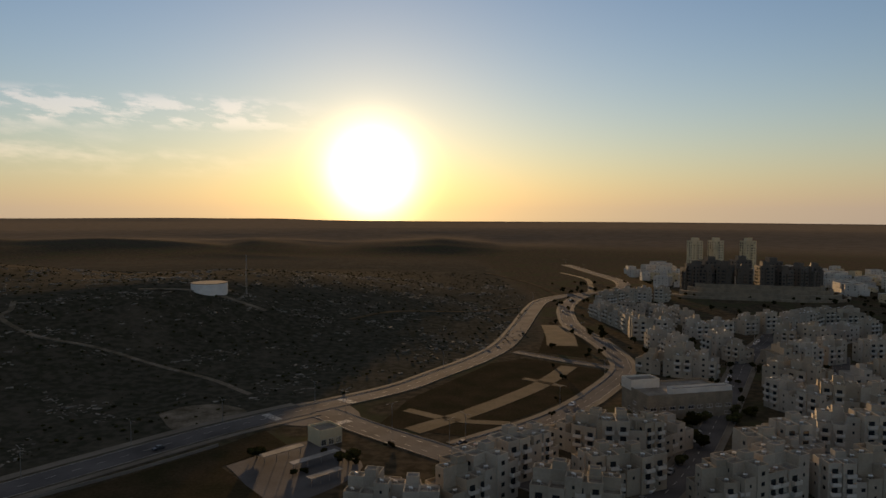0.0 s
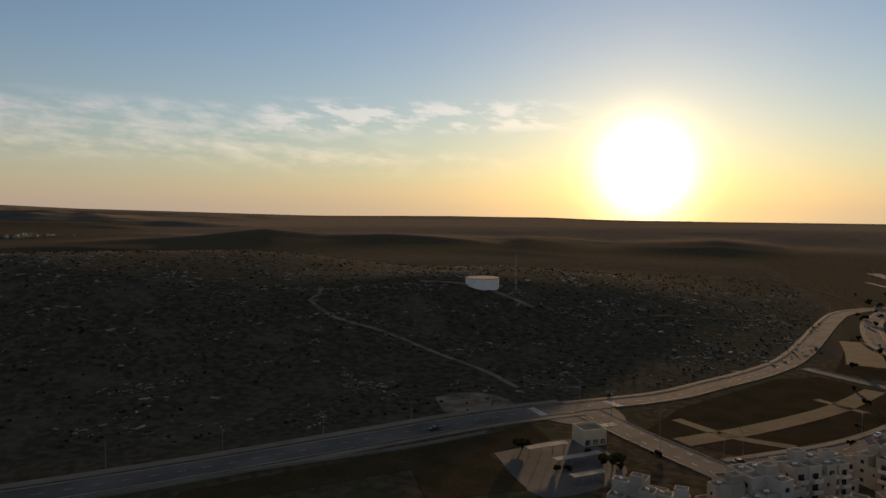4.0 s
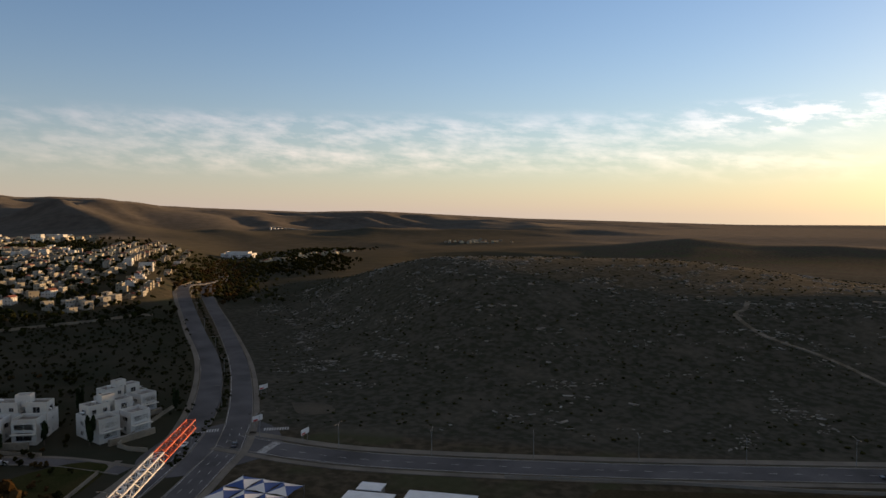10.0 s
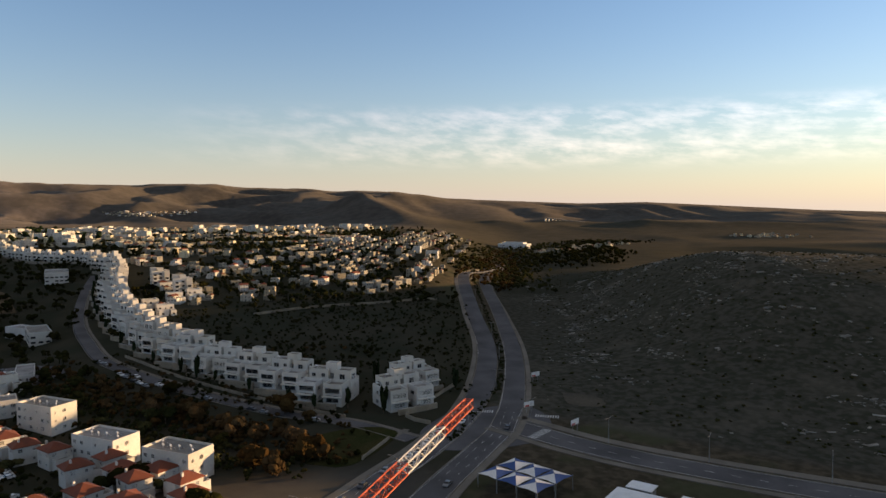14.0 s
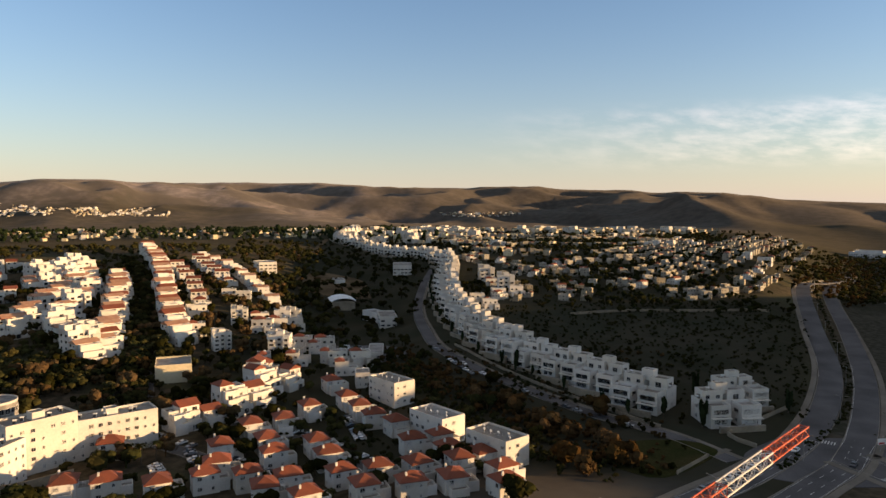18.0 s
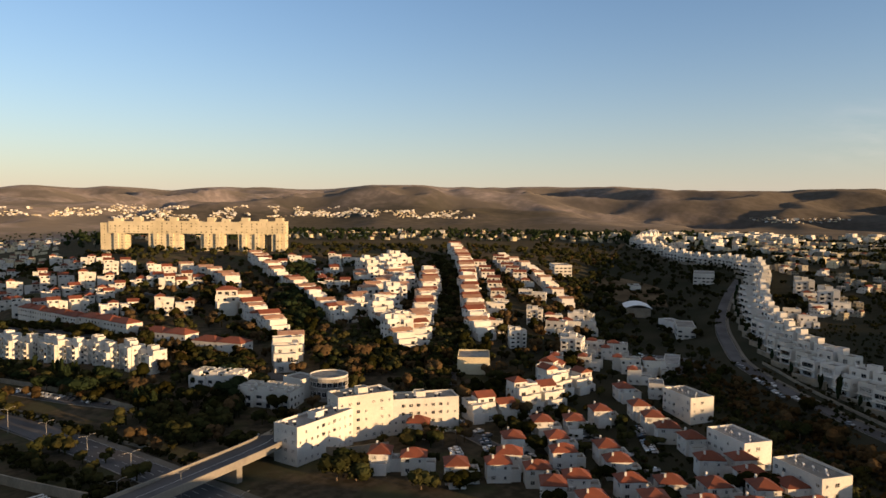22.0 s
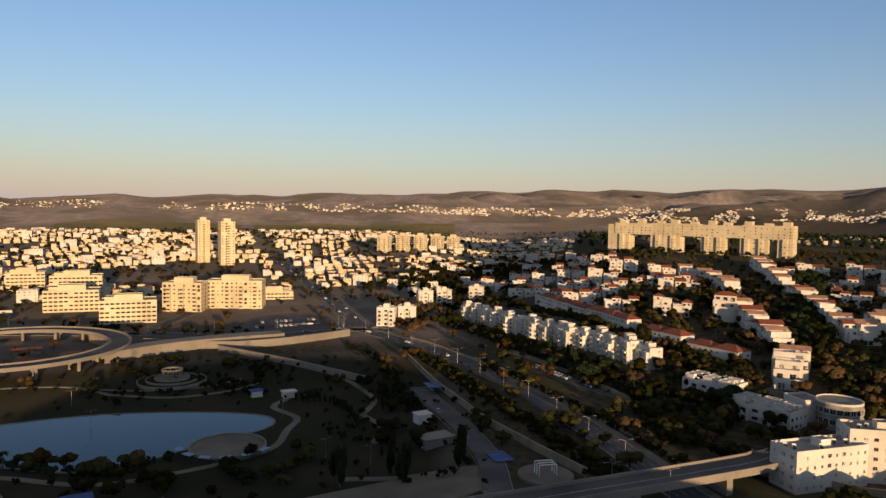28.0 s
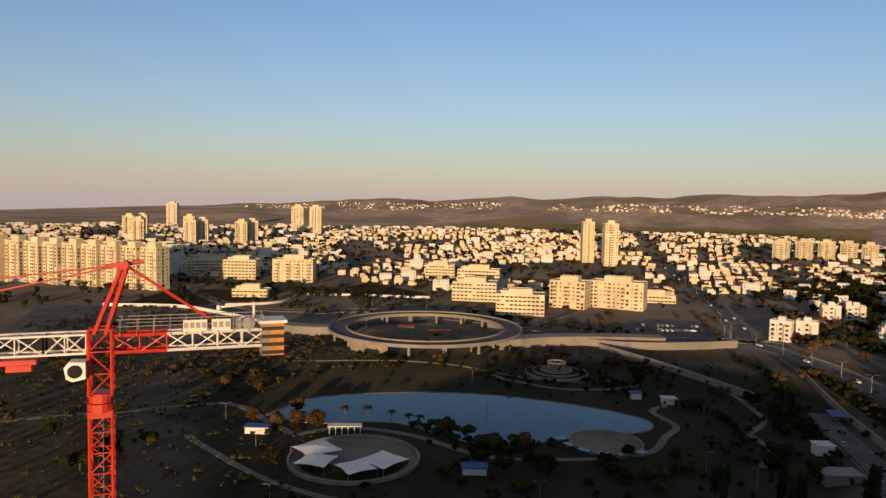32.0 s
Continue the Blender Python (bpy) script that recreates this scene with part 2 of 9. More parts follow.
M = {
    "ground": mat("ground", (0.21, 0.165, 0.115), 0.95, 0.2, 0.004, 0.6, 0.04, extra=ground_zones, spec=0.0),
    "asphalt": mat("asphalt", (0.122, 0.120, 0.124), 0.92, 0.18, 0.06, 3.0, 0.004, spec=0.05),
    "pavement": mat("pavement", (0.19, 0.172, 0.145), 0.95, 0.15, 0.08, 2.0, 0.004, spec=0.1),
    "paint": mat("road_paint", (0.62, 0.62, 0.60), 0.8, 0.2, 0.3, 4.0),
    "kerb": mat("kerb_stone", (0.25, 0.23, 0.20), 0.95, 0.15, 0.2, 3.0, spec=0.1),
    "dirt": mat("bare_earth", (0.15, 0.115, 0.075), 0.95, 0.2, 0.05, 0.8, 0.03, spec=0.0),
    "pale": mat("pale_gravel", (0.09, 0.078, 0.058), 0.95, 0.18, 0.07, 1.0, 0.01, spec=0.1),
    "chalk": mat("chalky_ground", (0.22, 0.195, 0.16), 0.95, 0.25, 0.12, 0.9, 0.05, col2=(0.08, 0.07, 0.05), spec=0.0),
    "lawn": mat("lawn", (0.024, 0.032, 0.011), 0.95, 0.25, 0.06, 1.5, 0.02, col2=(0.05, 0.045, 0.02), spec=0.0),
    "bed": mat("weedy_soil", (0.04, 0.036, 0.02), 0.95, 0.25, 0.08, 1.0, 0.03, col2=(0.065, 0.048, 0.03), spec=0.0),
    "plaster": mat("white_plaster", (0.69, 0.67, 0.63), 0.9, 0.09, 0.11, 1.7, 0.004, rand=0.13, spec=0.3),
    "cream": mat("cream_stone", (0.67, 0.585, 0.41), 0.9, 0.09, 0.1, 1.5, 0.004, rand=0.1, spec=0.3),
    # dark colour carries the unlit side of blocks standing against the sun
    "backlit_stone": mat("backlit_stone_cladding", (0.13, 0.118, 0.105), 0.8, 0.12, 0.1, 1.2, 0.004, rand=0.2),
    "beige": mat("beige_stone_cladding", (0.50, 0.455, 0.39), 0.9, 0.1, 0.1, 1.4, 0.004, rand=0.18, spec=0.3),
    "roofing": mat("roof_membrane", (0.36, 0.35, 0.34), 0.9, 0.2, 0.2, 1.4, 0.01, rand=0.25),
    "glass": mat("window_glass", (0.025, 0.028, 0.032), 0.08, 0.1, 0.2, 1.0),
    "frame": mat("window_frame", (0.55, 0.54, 0.52), 0.5, 0.08, 0.2, 2.0),
    "tile": mat("red_roof_tile", (0.26, 0.066, 0.030), 0.85, 0.2, 0.3, 3.5, 0.03, col2=(0.19, 0.052, 0.028), rand=0.3),
    # red tile with the glare of grazing sun put into its colour
    "sunlit_tile": mat("sunlit_roof_tile", (0.50, 0.30, 0.20), 0.85, 0.2, 0.3, 3.5, 0.03, col2=(0.40, 0.20, 0.13), rand=0.25),
    # dull beige render, darkened further for the shade on the eastern slope
    "drab": mat("shade_drab_render", (0.46, 0.43, 0.37), 0.9, 0.12, 0.1, 1.4, 0.004, rand=0.35, spec=0.2),
    "panel": mat("solar_panel", (0.02, 0.024, 0.035), 0.15, 0.1, 0.3, 2.0),
    "boiler": mat("white_enamel", (0.75, 0.75, 0.74), 0.4, 0.06, 0.4, 2.0),
    "stone": mat("limestone_wall", (0.27, 0.225, 0.165), 0.92, 0.16, 0.2, 1.5, 0.03),
    "concrete": mat("concrete", (0.22, 0.2, 0.172), 0.9, 0.12, 0.06, 1.2, 0.01),
    "rock": mat("limestone_rock", (0.38, 0.36, 0.33), 0.95, 0.2, 0.15, 1.6, 0.05, rand=0.4, spec=0.1),
    "crane_red": mat("crane_red_paint", (0.52, 0.035, 0.018), 0.5, 0.1, 0.3, 3.0),
    "crane_orange": mat("crane_orange_paint", (0.62, 0.10, 0.03), 0.5, 0.12, 0.3, 3.0),
    "amber": mat("amber_warning_paint", (0.50, 0.22, 0.05), 0.6, 0.15, 0.3, 3.0),
    "crane_white": mat("crane_white_paint", (0.70, 0.68, 0.64), 0.5, 0.1, 0.3, 3.0),
    "steel": mat("grey_steel", (0.33, 0.33, 0.33), 0.5, 0.1, 0.4, 3.0, metal=0.6),
    "rubber": mat("black_rubber", (0.02, 0.02, 0.02), 0.8, 0.1, 0.5, 4.0),
    "shade": mat("white_shade_cloth", (0.72, 0.71, 0.69), 0.9, 0.06, 0.15, 1.0),
    "blue": mat("blue_shade_cloth", (0.035, 0.085, 0.26), 0.85, 0.1, 0.15, 1.0),
    "water": mat("lake_water", (0.010, 0.02, 0.027), 0.05, 0.1, 0.05, 0.9, 0.015, spec=0.16),
    "bark": mat("bark", (0.11, 0.08, 0.055), 0.95, 0.2, 0.5, 4.0, 0.02),
    "leaf": mat("green_leaves", (0.026, 0.033, 0.013), 0.95, 0.25, 0.1, 1.0, col2=(0.04, 0.037, 0.015), rand=0.45, spec=0.0),
    "olive": mat("olive_leaves", (0.052, 0.060, 0.025), 0.95, 0.25, 0.1, 1.0, col2=(0.072, 0.066, 0.028), rand=0.45, spec=0.0),
    "russet": mat("russet_leaves", (0.098, 0.060, 0.030), 0.95, 0.25, 0.12, 1.0, col2=(0.072, 0.054, 0.028), rand=0.4, spec=0.0),
    "cypress": mat("cypress_leaves", (0.028, 0.042, 0.02), 0.95, 0.2, 0.2, 1.5, rand=0.3, spec=0.0),
    "car_white": mat("white_car_paint", (0.70, 0.70, 0.70), 0.3, 0.04, 0.4, 2.0),
    "car_grey": mat("grey_car_paint", (0.22, 0.23, 0.24), 0.3, 0.05, 0.4, 2.0, metal=0.3),
    "car_dark": mat("dark_car_paint", (0.035, 0.04, 0.05), 0.3, 0.05, 0.4, 2.0),
    "sign_red": mat("red_sign_face", (0.45, 0.05, 0.04), 0.6, 0.05, 0.4, 2.0),
    "field": mat("green_field", (0.30, 0.23, 0.11), 0.95, 0.2, 0.006, 0.05, spec=0.0, col2=(0.19, 0.18, 0.075)),
}
# warm sheen imitates backlit haze lying over the land
ground_bsdf = M["ground"].node_tree.nodes["Principled BSDF"]
ground_bsdf.inputs["Sheen Weight"].default_value, ground_bsdf.inputs["Sheen Roughness"].default_value = 0.03, 0.6
ground_bsdf.inputs["Sheen Tint"].default_value = (1.0, 0.86, 0.70, 1)
SLOTS = ["plaster", "roofing", "glass", "frame", "tile", "panel", "boiler", "stone", "cream", "backlit_stone", "beige", "sunlit_tile", "drab"]
PL, RF, GL, FR, TI, PA, BO, ST, CR, DK, BG, PT, DR = range(13)

# ---- mesh building ----
class MB:
    """Collects corners and faces, with a material number for each face."""

    def __init__(self):
        self.v, self.f, self.m = [], [], []

    def face(self, pts, m=0):
        n = len(self.v)
        self.v.extend(tuple(p) for p in pts)
        self.f.append(tuple(range(n, n + len(pts))))
        self.m.append(m)

    def box(self, x0, y0, z0, x1, y1, z1, m=0, top=None, rot=0.0, at=(0, 0)):
        n = len(self.v)
        c, s = math.cos(rot), math.sin(rot)
        for z in (z0, z1):
            for x, y in ((x0, y0), (x1, y0), (x1, y1), (x0, y1)):
                self.v.append((at[0] + c * x - s * y, at[1] + s * x + c * y, z))
        for q in ((0, 1, 5, 4), (1, 2, 6, 5), (2, 3, 7, 6), (3, 0, 4, 7), (3, 2, 1, 0)):
            self.f.append(tuple(n + i for i in q))
            self.m.append(m)
        self.f.append((n + 4, n + 5, n + 6, n + 7))
        self.m.append(m if top is None else top)

    def volume(self, x0, y0, x1, y1, z0, z1, m=0, par=0.8):
        """A block of a building with a flat roof sunk behind a parapet, all one skin."""
        if not par:
            self.box(x0, y0, z0, x1, y1, z1, m, RF)
            return
        n, w = len(self.v), 0.22
        for z, k in ((z0, 0.0), (z1 + par, 0.0), (z1 + par, w), (z1, w)):
            self.v.extend(((x0 + k, y0 + k, z), (x1 - k, y0 + k, z), (x1 - k, y1 - k, z), (x0 + k, y1 - k, z)))
        for r in range(3):
            for i in range(4):
                j = (i + 1) % 4
                self.f.append((n + 4 * r + i, n + 4 * r + j, n + 4 * r + 4 + j, n + 4 * r + 4 + i))
                self.m.append(m)
        self.f += [(n + 12, n + 13, n + 14, n + 15), (n + 3, n + 2, n + 1, n)]
        self.m += [RF, m]

    def pieces(self):
        """The separate solids in this collection, largest first."""
        root = list(range(len(self.v)))

        def find(i):
            while root[i] != i:
                root[i] = root[root[i]]
                i = root[i]
            return i

        for q in self.f:
            a = find(q[0])
            for i in q[1:]:
                root[find(i)] = a
        out = {}
        for q, m in zip(self.f, self.m):
            mb, seen = out.setdefault(find(q[0]), (MB(), {}))
            for i in q:
                if i not in seen:
                    seen[i] = len(mb.v)
                    mb.v.append(self.v[i])
            mb.f.append(tuple(seen[i] for i in q))
            mb.m.append(m)
        size = lambda mb: -math.prod(max(c) - min(c) for c in zip(*mb.v))
        return sorted((mb for mb, _ in out.values()), key=size)

    def hip(self, x0, y0, x1, y1, z, h, m=TI, e=0.45, gable=False):
        """A tiled hip or gable roof with eaves and a fascia."""
        x0, y0, x1, y1 = x0 - e, y0 - e, x1 + e, y1 + e
        w, d = x1 - x0, y1 - y0
        if w >= d:
            k = 0 if gable else d / 2
            a, b = (x0 + k, (y0 + y1) / 2, z + h), (x1 - k, (y0 + y1) / 2, z + h)
        else:
            k = 0 if gable else w / 2
            a, b = ((x0 + x1) / 2, y0 + k, z + h), ((x0 + x1) / 2, y1 - k, z + h)
        n = len(self.v)
        for k in (z - 0.18, z):
            self.v.extend(((x0, y0, k), (x1, y0, k), (x1, y1, k), (x0, y1, k)))
        self.v.extend((a, b))
        A, B = n + 8, n + 9
        fs = [tuple(n + i for i in q) for q in ((0, 1, 5, 4), (1, 2, 6, 5), (2, 3, 7, 6), (3, 0, 4, 7), (3, 2, 1, 0))]
        if w >= d:
            fs += [(n + 4, n + 5, B, A), (n + 5, n + 6, B), (n + 6, n + 7, A, B), (n + 7, n + 4, A)]
        else:
            fs += [(n + 4, n + 5, A), (n + 5, n + 6, B, A), (n + 6, n + 7, B), (n + 7, n + 4, A, B)]
        self.f += fs
        self.m += [m] * len(fs)

    def tube(self, a, b, r, n=6, m=0, r2=None):
        a, b = Vector(a), Vector(b)
        u = (b - a).normalized()
        p = u.orthogonal().normalized()
        q = u.cross(p)
        r2 = r if r2 is None else r2
        k = len(self.v)
        for c, rr in ((a, r), (b, r2)):
            for i in range(n):
                t = 2 * math.pi * i / n
                self.v.append(tuple(c + (p * math.cos(t) + q * math.sin(t)) * rr))
        for i in range(n):
            j = (i + 1) % n
            self.f.append((k + i, k + j, k + n + j, k + n + i))
            self.m.append(m)
        self.f.append(tuple(range(k + n, k + 2 * n)))
        self.f.append(tuple(range(k + n - 1, k - 1, -1)))
        self.m.extend((m, m))

    def disc(self, x, y, z, r, n=32, m=0, h=0.0, a0=0.0, a1=360.0, r_in=0.0):
        """A flat ring or disc, with an edge h high."""
        ts = [radians(a0 + (a1 - a0) * i / n) for i in range(n + 1)]
        for s, t in zip(ts, ts[1:]):
            o0, o1 = (x + r * math.cos(s), y + r * math.sin(s)), (x + r * math.cos(t), y + r * math.sin(t))
            i0, i1 = (x + r_in * math.cos(s), y + r_in * math.sin(s)), (x + r_in * math.cos(t), y + r_in * math.sin(t))
            self.face([(*i0, z), (*o0, z), (*o1, z), (*i1, z)] if r_in else [(x, y, z), (*o0, z), (*o1, z)], m)
            if h:
                self.face([(*o0, z - h), (*o1, z - h), (*o1, z), (*o0, z)], m)
                if r_in:
                    self.face([(*i1, z - h), (*i0, z - h), (*i0, z), (*i1, z)], m)

    def add(self, other, x=0, y=0, z=0, rot=0.0, s=1.0, sz=None):
        """Another collection's pieces, turned and moved."""
        n = len(self.v)
        c, k, sz = math.cos(rot) * s, math.sin(rot) * s, s if sz is None else sz
        self.v.extend((x + c * p[0] - k * p[1], y + k * p[0] + c * p[1], z + sz * p[2]) for p in other.v)
        self.f.extend(tuple(n + i for i in q) for q in other.f)
        self.m.extend(other.m)
        return self

    def mesh(self, name, mats):
        me = bpy.data.meshes.new(name)
        me.from_pydata(self.v, [], self.f)
        for k in mats:
            me.materials.append(M[k])
        if len(mats) > 1:
            me.polygons.foreach_set("material_index", self.m)
        me.update()
        return me


def thing(name, label, category, group="", at=None):
    ob = tagged(new(name), label, category, group)
    if at is not None:
        ob.matrix_basis = at
    return ob


def part(name, mb, mats, parent, label="", at=None):
    """One mesh object under a thing or a part; mb is a collection or a finished mesh to share."""
    me = mb if isinstance(mb, bpy.types.Mesh) else mb.mesh(name, [mats] if isinstance(mats, str) else mats)
    ob = new(name, me)
    ob.parent = parent
    if at is not None:
        ob.matrix_basis = at
    if label:
        ob["label"] = label
    return ob


def solid(name, mb, mats, label, category, kind="", group=""):
    """A thing or a piece of the setting that is one mesh."""
    return tagged(new(name, mb.mesh(name, [mats] if isinstance(mats, str) else mats)), label, category, group, kind)


def spline(pts, step=4.0):
    """Even points along a smooth curve through pts."""
    P = [np.array(p, float) for p in pts]
    P = [2 * P[0] - P[1]] + P + [2 * P[-1] - P[-2]]
    out = []
    for i in range(1, len(P) - 2):
        n = max(2, int(np.linalg.norm(P[i + 1] - P[i]) / step))
        for k in range(n):
            t = k / n
            out.append(0.5 * (2 * P[i] + (P[i + 1] - P[i - 1]) * t + (2 * P[i - 1] - 5 * P[i] + 4 * P[i + 1] - P[i + 2]) * t**2 + (3 * P[i] - P[i - 1] - 3 * P[i + 1] + P[i + 2]) * t**3))
    out.append(P[-2])
    return np.array(out)


def sides(line, off):
    d = np.gradient(line[:, :2], axis=0)
    d /= np.linalg.norm(d, axis=1)[:, None] + 1e-9
    return line[:, :2] + off * np.stack([-d[:, 1], d[:, 0]], 1)


def strip(mb, pts, width, off=0.1, m=0, shift=0.0, step=4.0, skirt=1.2, smooth=True, z=None):
    """A ribbon laid over the ground along pts."""
    line = spline(pts, step) if smooth else np.array(pts, float)
    a, b, c = sides(line, shift + width / 2), sides(line, shift - width / 2), sides(line, shift)
    zz = np.maximum.reduce([ter(*a.T), ter(*b.T), ter(*c.T)]) + off if z is None else np.full(len(line), z)
    for i in range(len(line) - 1):
        p = [(*b[i], zz[i]), (*b[i + 1], zz[i + 1]), (*a[i + 1], zz[i + 1]), (*a[i], zz[i])]
        mb.face(p, m)
        if skirt:
            mb.face([(*b[i], zz[i] - skirt), (*b[i + 1], zz[i + 1] - skirt), p[1], p[0]], m)
            mb.face([p[3], p[2], (*a[i + 1], zz[i + 1] - skirt), (*a[i], zz[i] - skirt)], m)
    return mb


def dashes(mb, pts, shift, off=0.13, length=3.0, gap=5.0, w=0.16, m=0, step=1.0):
    line = spline(pts, step)
    c = sides(line, shift)
    run = np.concatenate([[0], np.cumsum(np.linalg.norm(np.diff(line[:, :2], axis=0), axis=1))])
    s = 0.0
    while s + length < run[-1]:
        q = [(np.interp(v, run, c[:, 0]), np.interp(v, run, c[:, 1])) for v in (s, s + length)]
        d = np.array(q[1]) - q[0]
        n = np.array((-d[1], d[0])) / (np.linalg.norm(d) + 1e-9) * w / 2
        z = [float(ter(*p)) + off for p in q]
        mb.face([(*(q[0] - n), z[0]), (*(q[1] - n), z[1]), (*(q[1] + n), z[1]), (*(q[0] + n), z[0])], m)
        s += length + gap
    return mb


def patch(mb, pts, off=0.06, m=0, smooth=True, z=None, edge=1.0):
    """A flat plot inside a closed outline."""
    P = spline(list(pts) + [pts[0]], 4.0)[:-1] if smooth else np.array(pts, float)
    zz = [float(ter(*p)) + off if z is None else z for p in P]
    mb.face([(p[0], p[1], q) for p, q in zip(P, zz)], m)
    if edge:
        for i in range(len(P)):
            j = (i + 1) % len(P)
            mb.face([(*P[i], zz[i] - edge), (*P[j], zz[j] - edge), (*P[j], zz[j]), (*P[i], zz[i])], m)
    return mb


def wall_along(mb, pts, h, w=0.4, m=0, base=1.5, smooth=True, flat=None):
    """A free-standing wall over the ground."""
    line = spline(pts, 6.0) if smooth else np.array(pts, float)
    a, b = sides(line, w / 2), sides(line, -w / 2)
    g = ter(*line.T[:2]) if flat is None else np.full(len(line), flat)
    for i in range(len(line) - 1):
        j = i + 1
        mb.face([(*b[i], g[i] - base), (*b[j], g[j] - base), (*b[j], g[j] + h), (*b[i], g[i] + h)], m)
        mb.face([(*a[j], g[j] - base), (*a[i], g[i] - base), (*a[i], g[i] + h), (*a[j], g[j] + h)], m)
        mb.face([(*b[i], g[i] + h), (*b[j], g[j] + h), (*a[j], g[j] + h), (*a[i], g[i] + h)], m)
    for i in (0, len(line) - 1):
        mb.face([(*a[i], g[i] - base), (*b[i], g[i] - base), (*b[i], g[i] + h), (*a[i], g[i] + h)], m)
    return mb


def along(pts, step, shift=0.0, start=0.0):
    """Places x, y and heading (radians) every step metres along a curve."""
    line = spline(pts, 1.5)
    c = sides(line, shift)
    run = np.concatenate([[0], np.cumsum(np.linalg.norm(np.diff(line[:, :2], axis=0), axis=1))])
    out, s = [], start
    while s < run[-1]:
        i = min(int(np.searchsorted(run, s)), len(c) - 2)
        x, y = np.interp(s, run, c[:, 0]), np.interp(s, run, c[:, 1])
        d = line[i + 1] - line[i]
        out.append((float(x), float(y), math.atan2(d[1], d[0])))
        s += step
    return out


def spot(x, y, rot=0.0, dz=0.0, s=1.0):
    return Matrix.Translation((x, y, float(ter(x, y)) + dz)) @ Matrix.Rotation(rot, 4, "Z") @ Matrix.Scale(s, 4)

# ---- ground ----
def sm(a, b, v):
    s = np.clip((v - a) / (b - a), 0.0, 1.0)
    return s * s * (3 - 2 * s)
FAR_AZ = [-32, 0, 24, 33, 50, 62, 67, 78, 83, 98, 105, 116, 129, 149, 154, 179, 207, 211, 230, 270, 328]
FAR_EL = [-1.15, -1.13, -0.95, -0.8, -0.26, 0.38, 0.3, 0.75, 1.3, 1.85, 1.78, 2.1, 2.2, 1.55, 1.68, 0.95, 0.14, -0.2, -1.0, -1.1, -1.15]
def waves(x, y, s, k):
    return (np.sin(x / s + k) * np.cos(y / s * 1.13 - k * 2.1) + 0.6 * np.sin((x * 0.7 + y * 0.72) / s * 1.9 + k * 3.3) + 0.5 * np.cos((x * 0.6 - y * 0.8) / s * 2.3 + k)) / 2.1
def grain(x, y, s, k=0.0):
    """Smooth noise from 0 to 1 over cells of s metres."""
    u, v = x / s + 17.3 + k, y / s + 5.9 - k
    iu, iv = np.floor(u), np.floor(v)
    fu, fv = u - iu, v - iv
    fu, fv = fu * fu * (3 - 2 * fu), fv * fv * (3 - 2 * fv)
    h = lambda a, b: (np.sin(a * 12.9898 + b * 78.233 + k) * 4375.853) % 1.0
    return (h(iu, iv) * (1 - fu) + h(iu + 1, iv) * fu) * (1 - fv) + (h(iu, iv + 1) * (1 - fu) + h(iu + 1, iv + 1) * fu) * fv
def spurs(x, y, s, k):
    return 1 - np.abs(2 * grain(x, y, s, k) - 1)
RIDGE_AZ = [-24, -9, -3.2, 1, 9.2, 15.9, 18, 22, 27, 32, 36.6, 41.5, 48, 58, 68]
RIDGE_EL = [-4.6, -4.3, -3.1, -2.55, -3.3, -2.7, -3.1, -2.8, -2.5, -2.5, -2.05, -2.55, -2.8, -3.2, -4.2]
STEP_AZ = [70, 75.4, 78.6, 82.7, 88.8, 91.7, 96]
STEP_EL = [-0.4, 0.29, 0.57, 0.67, 0.54, 0.02, -0.9]
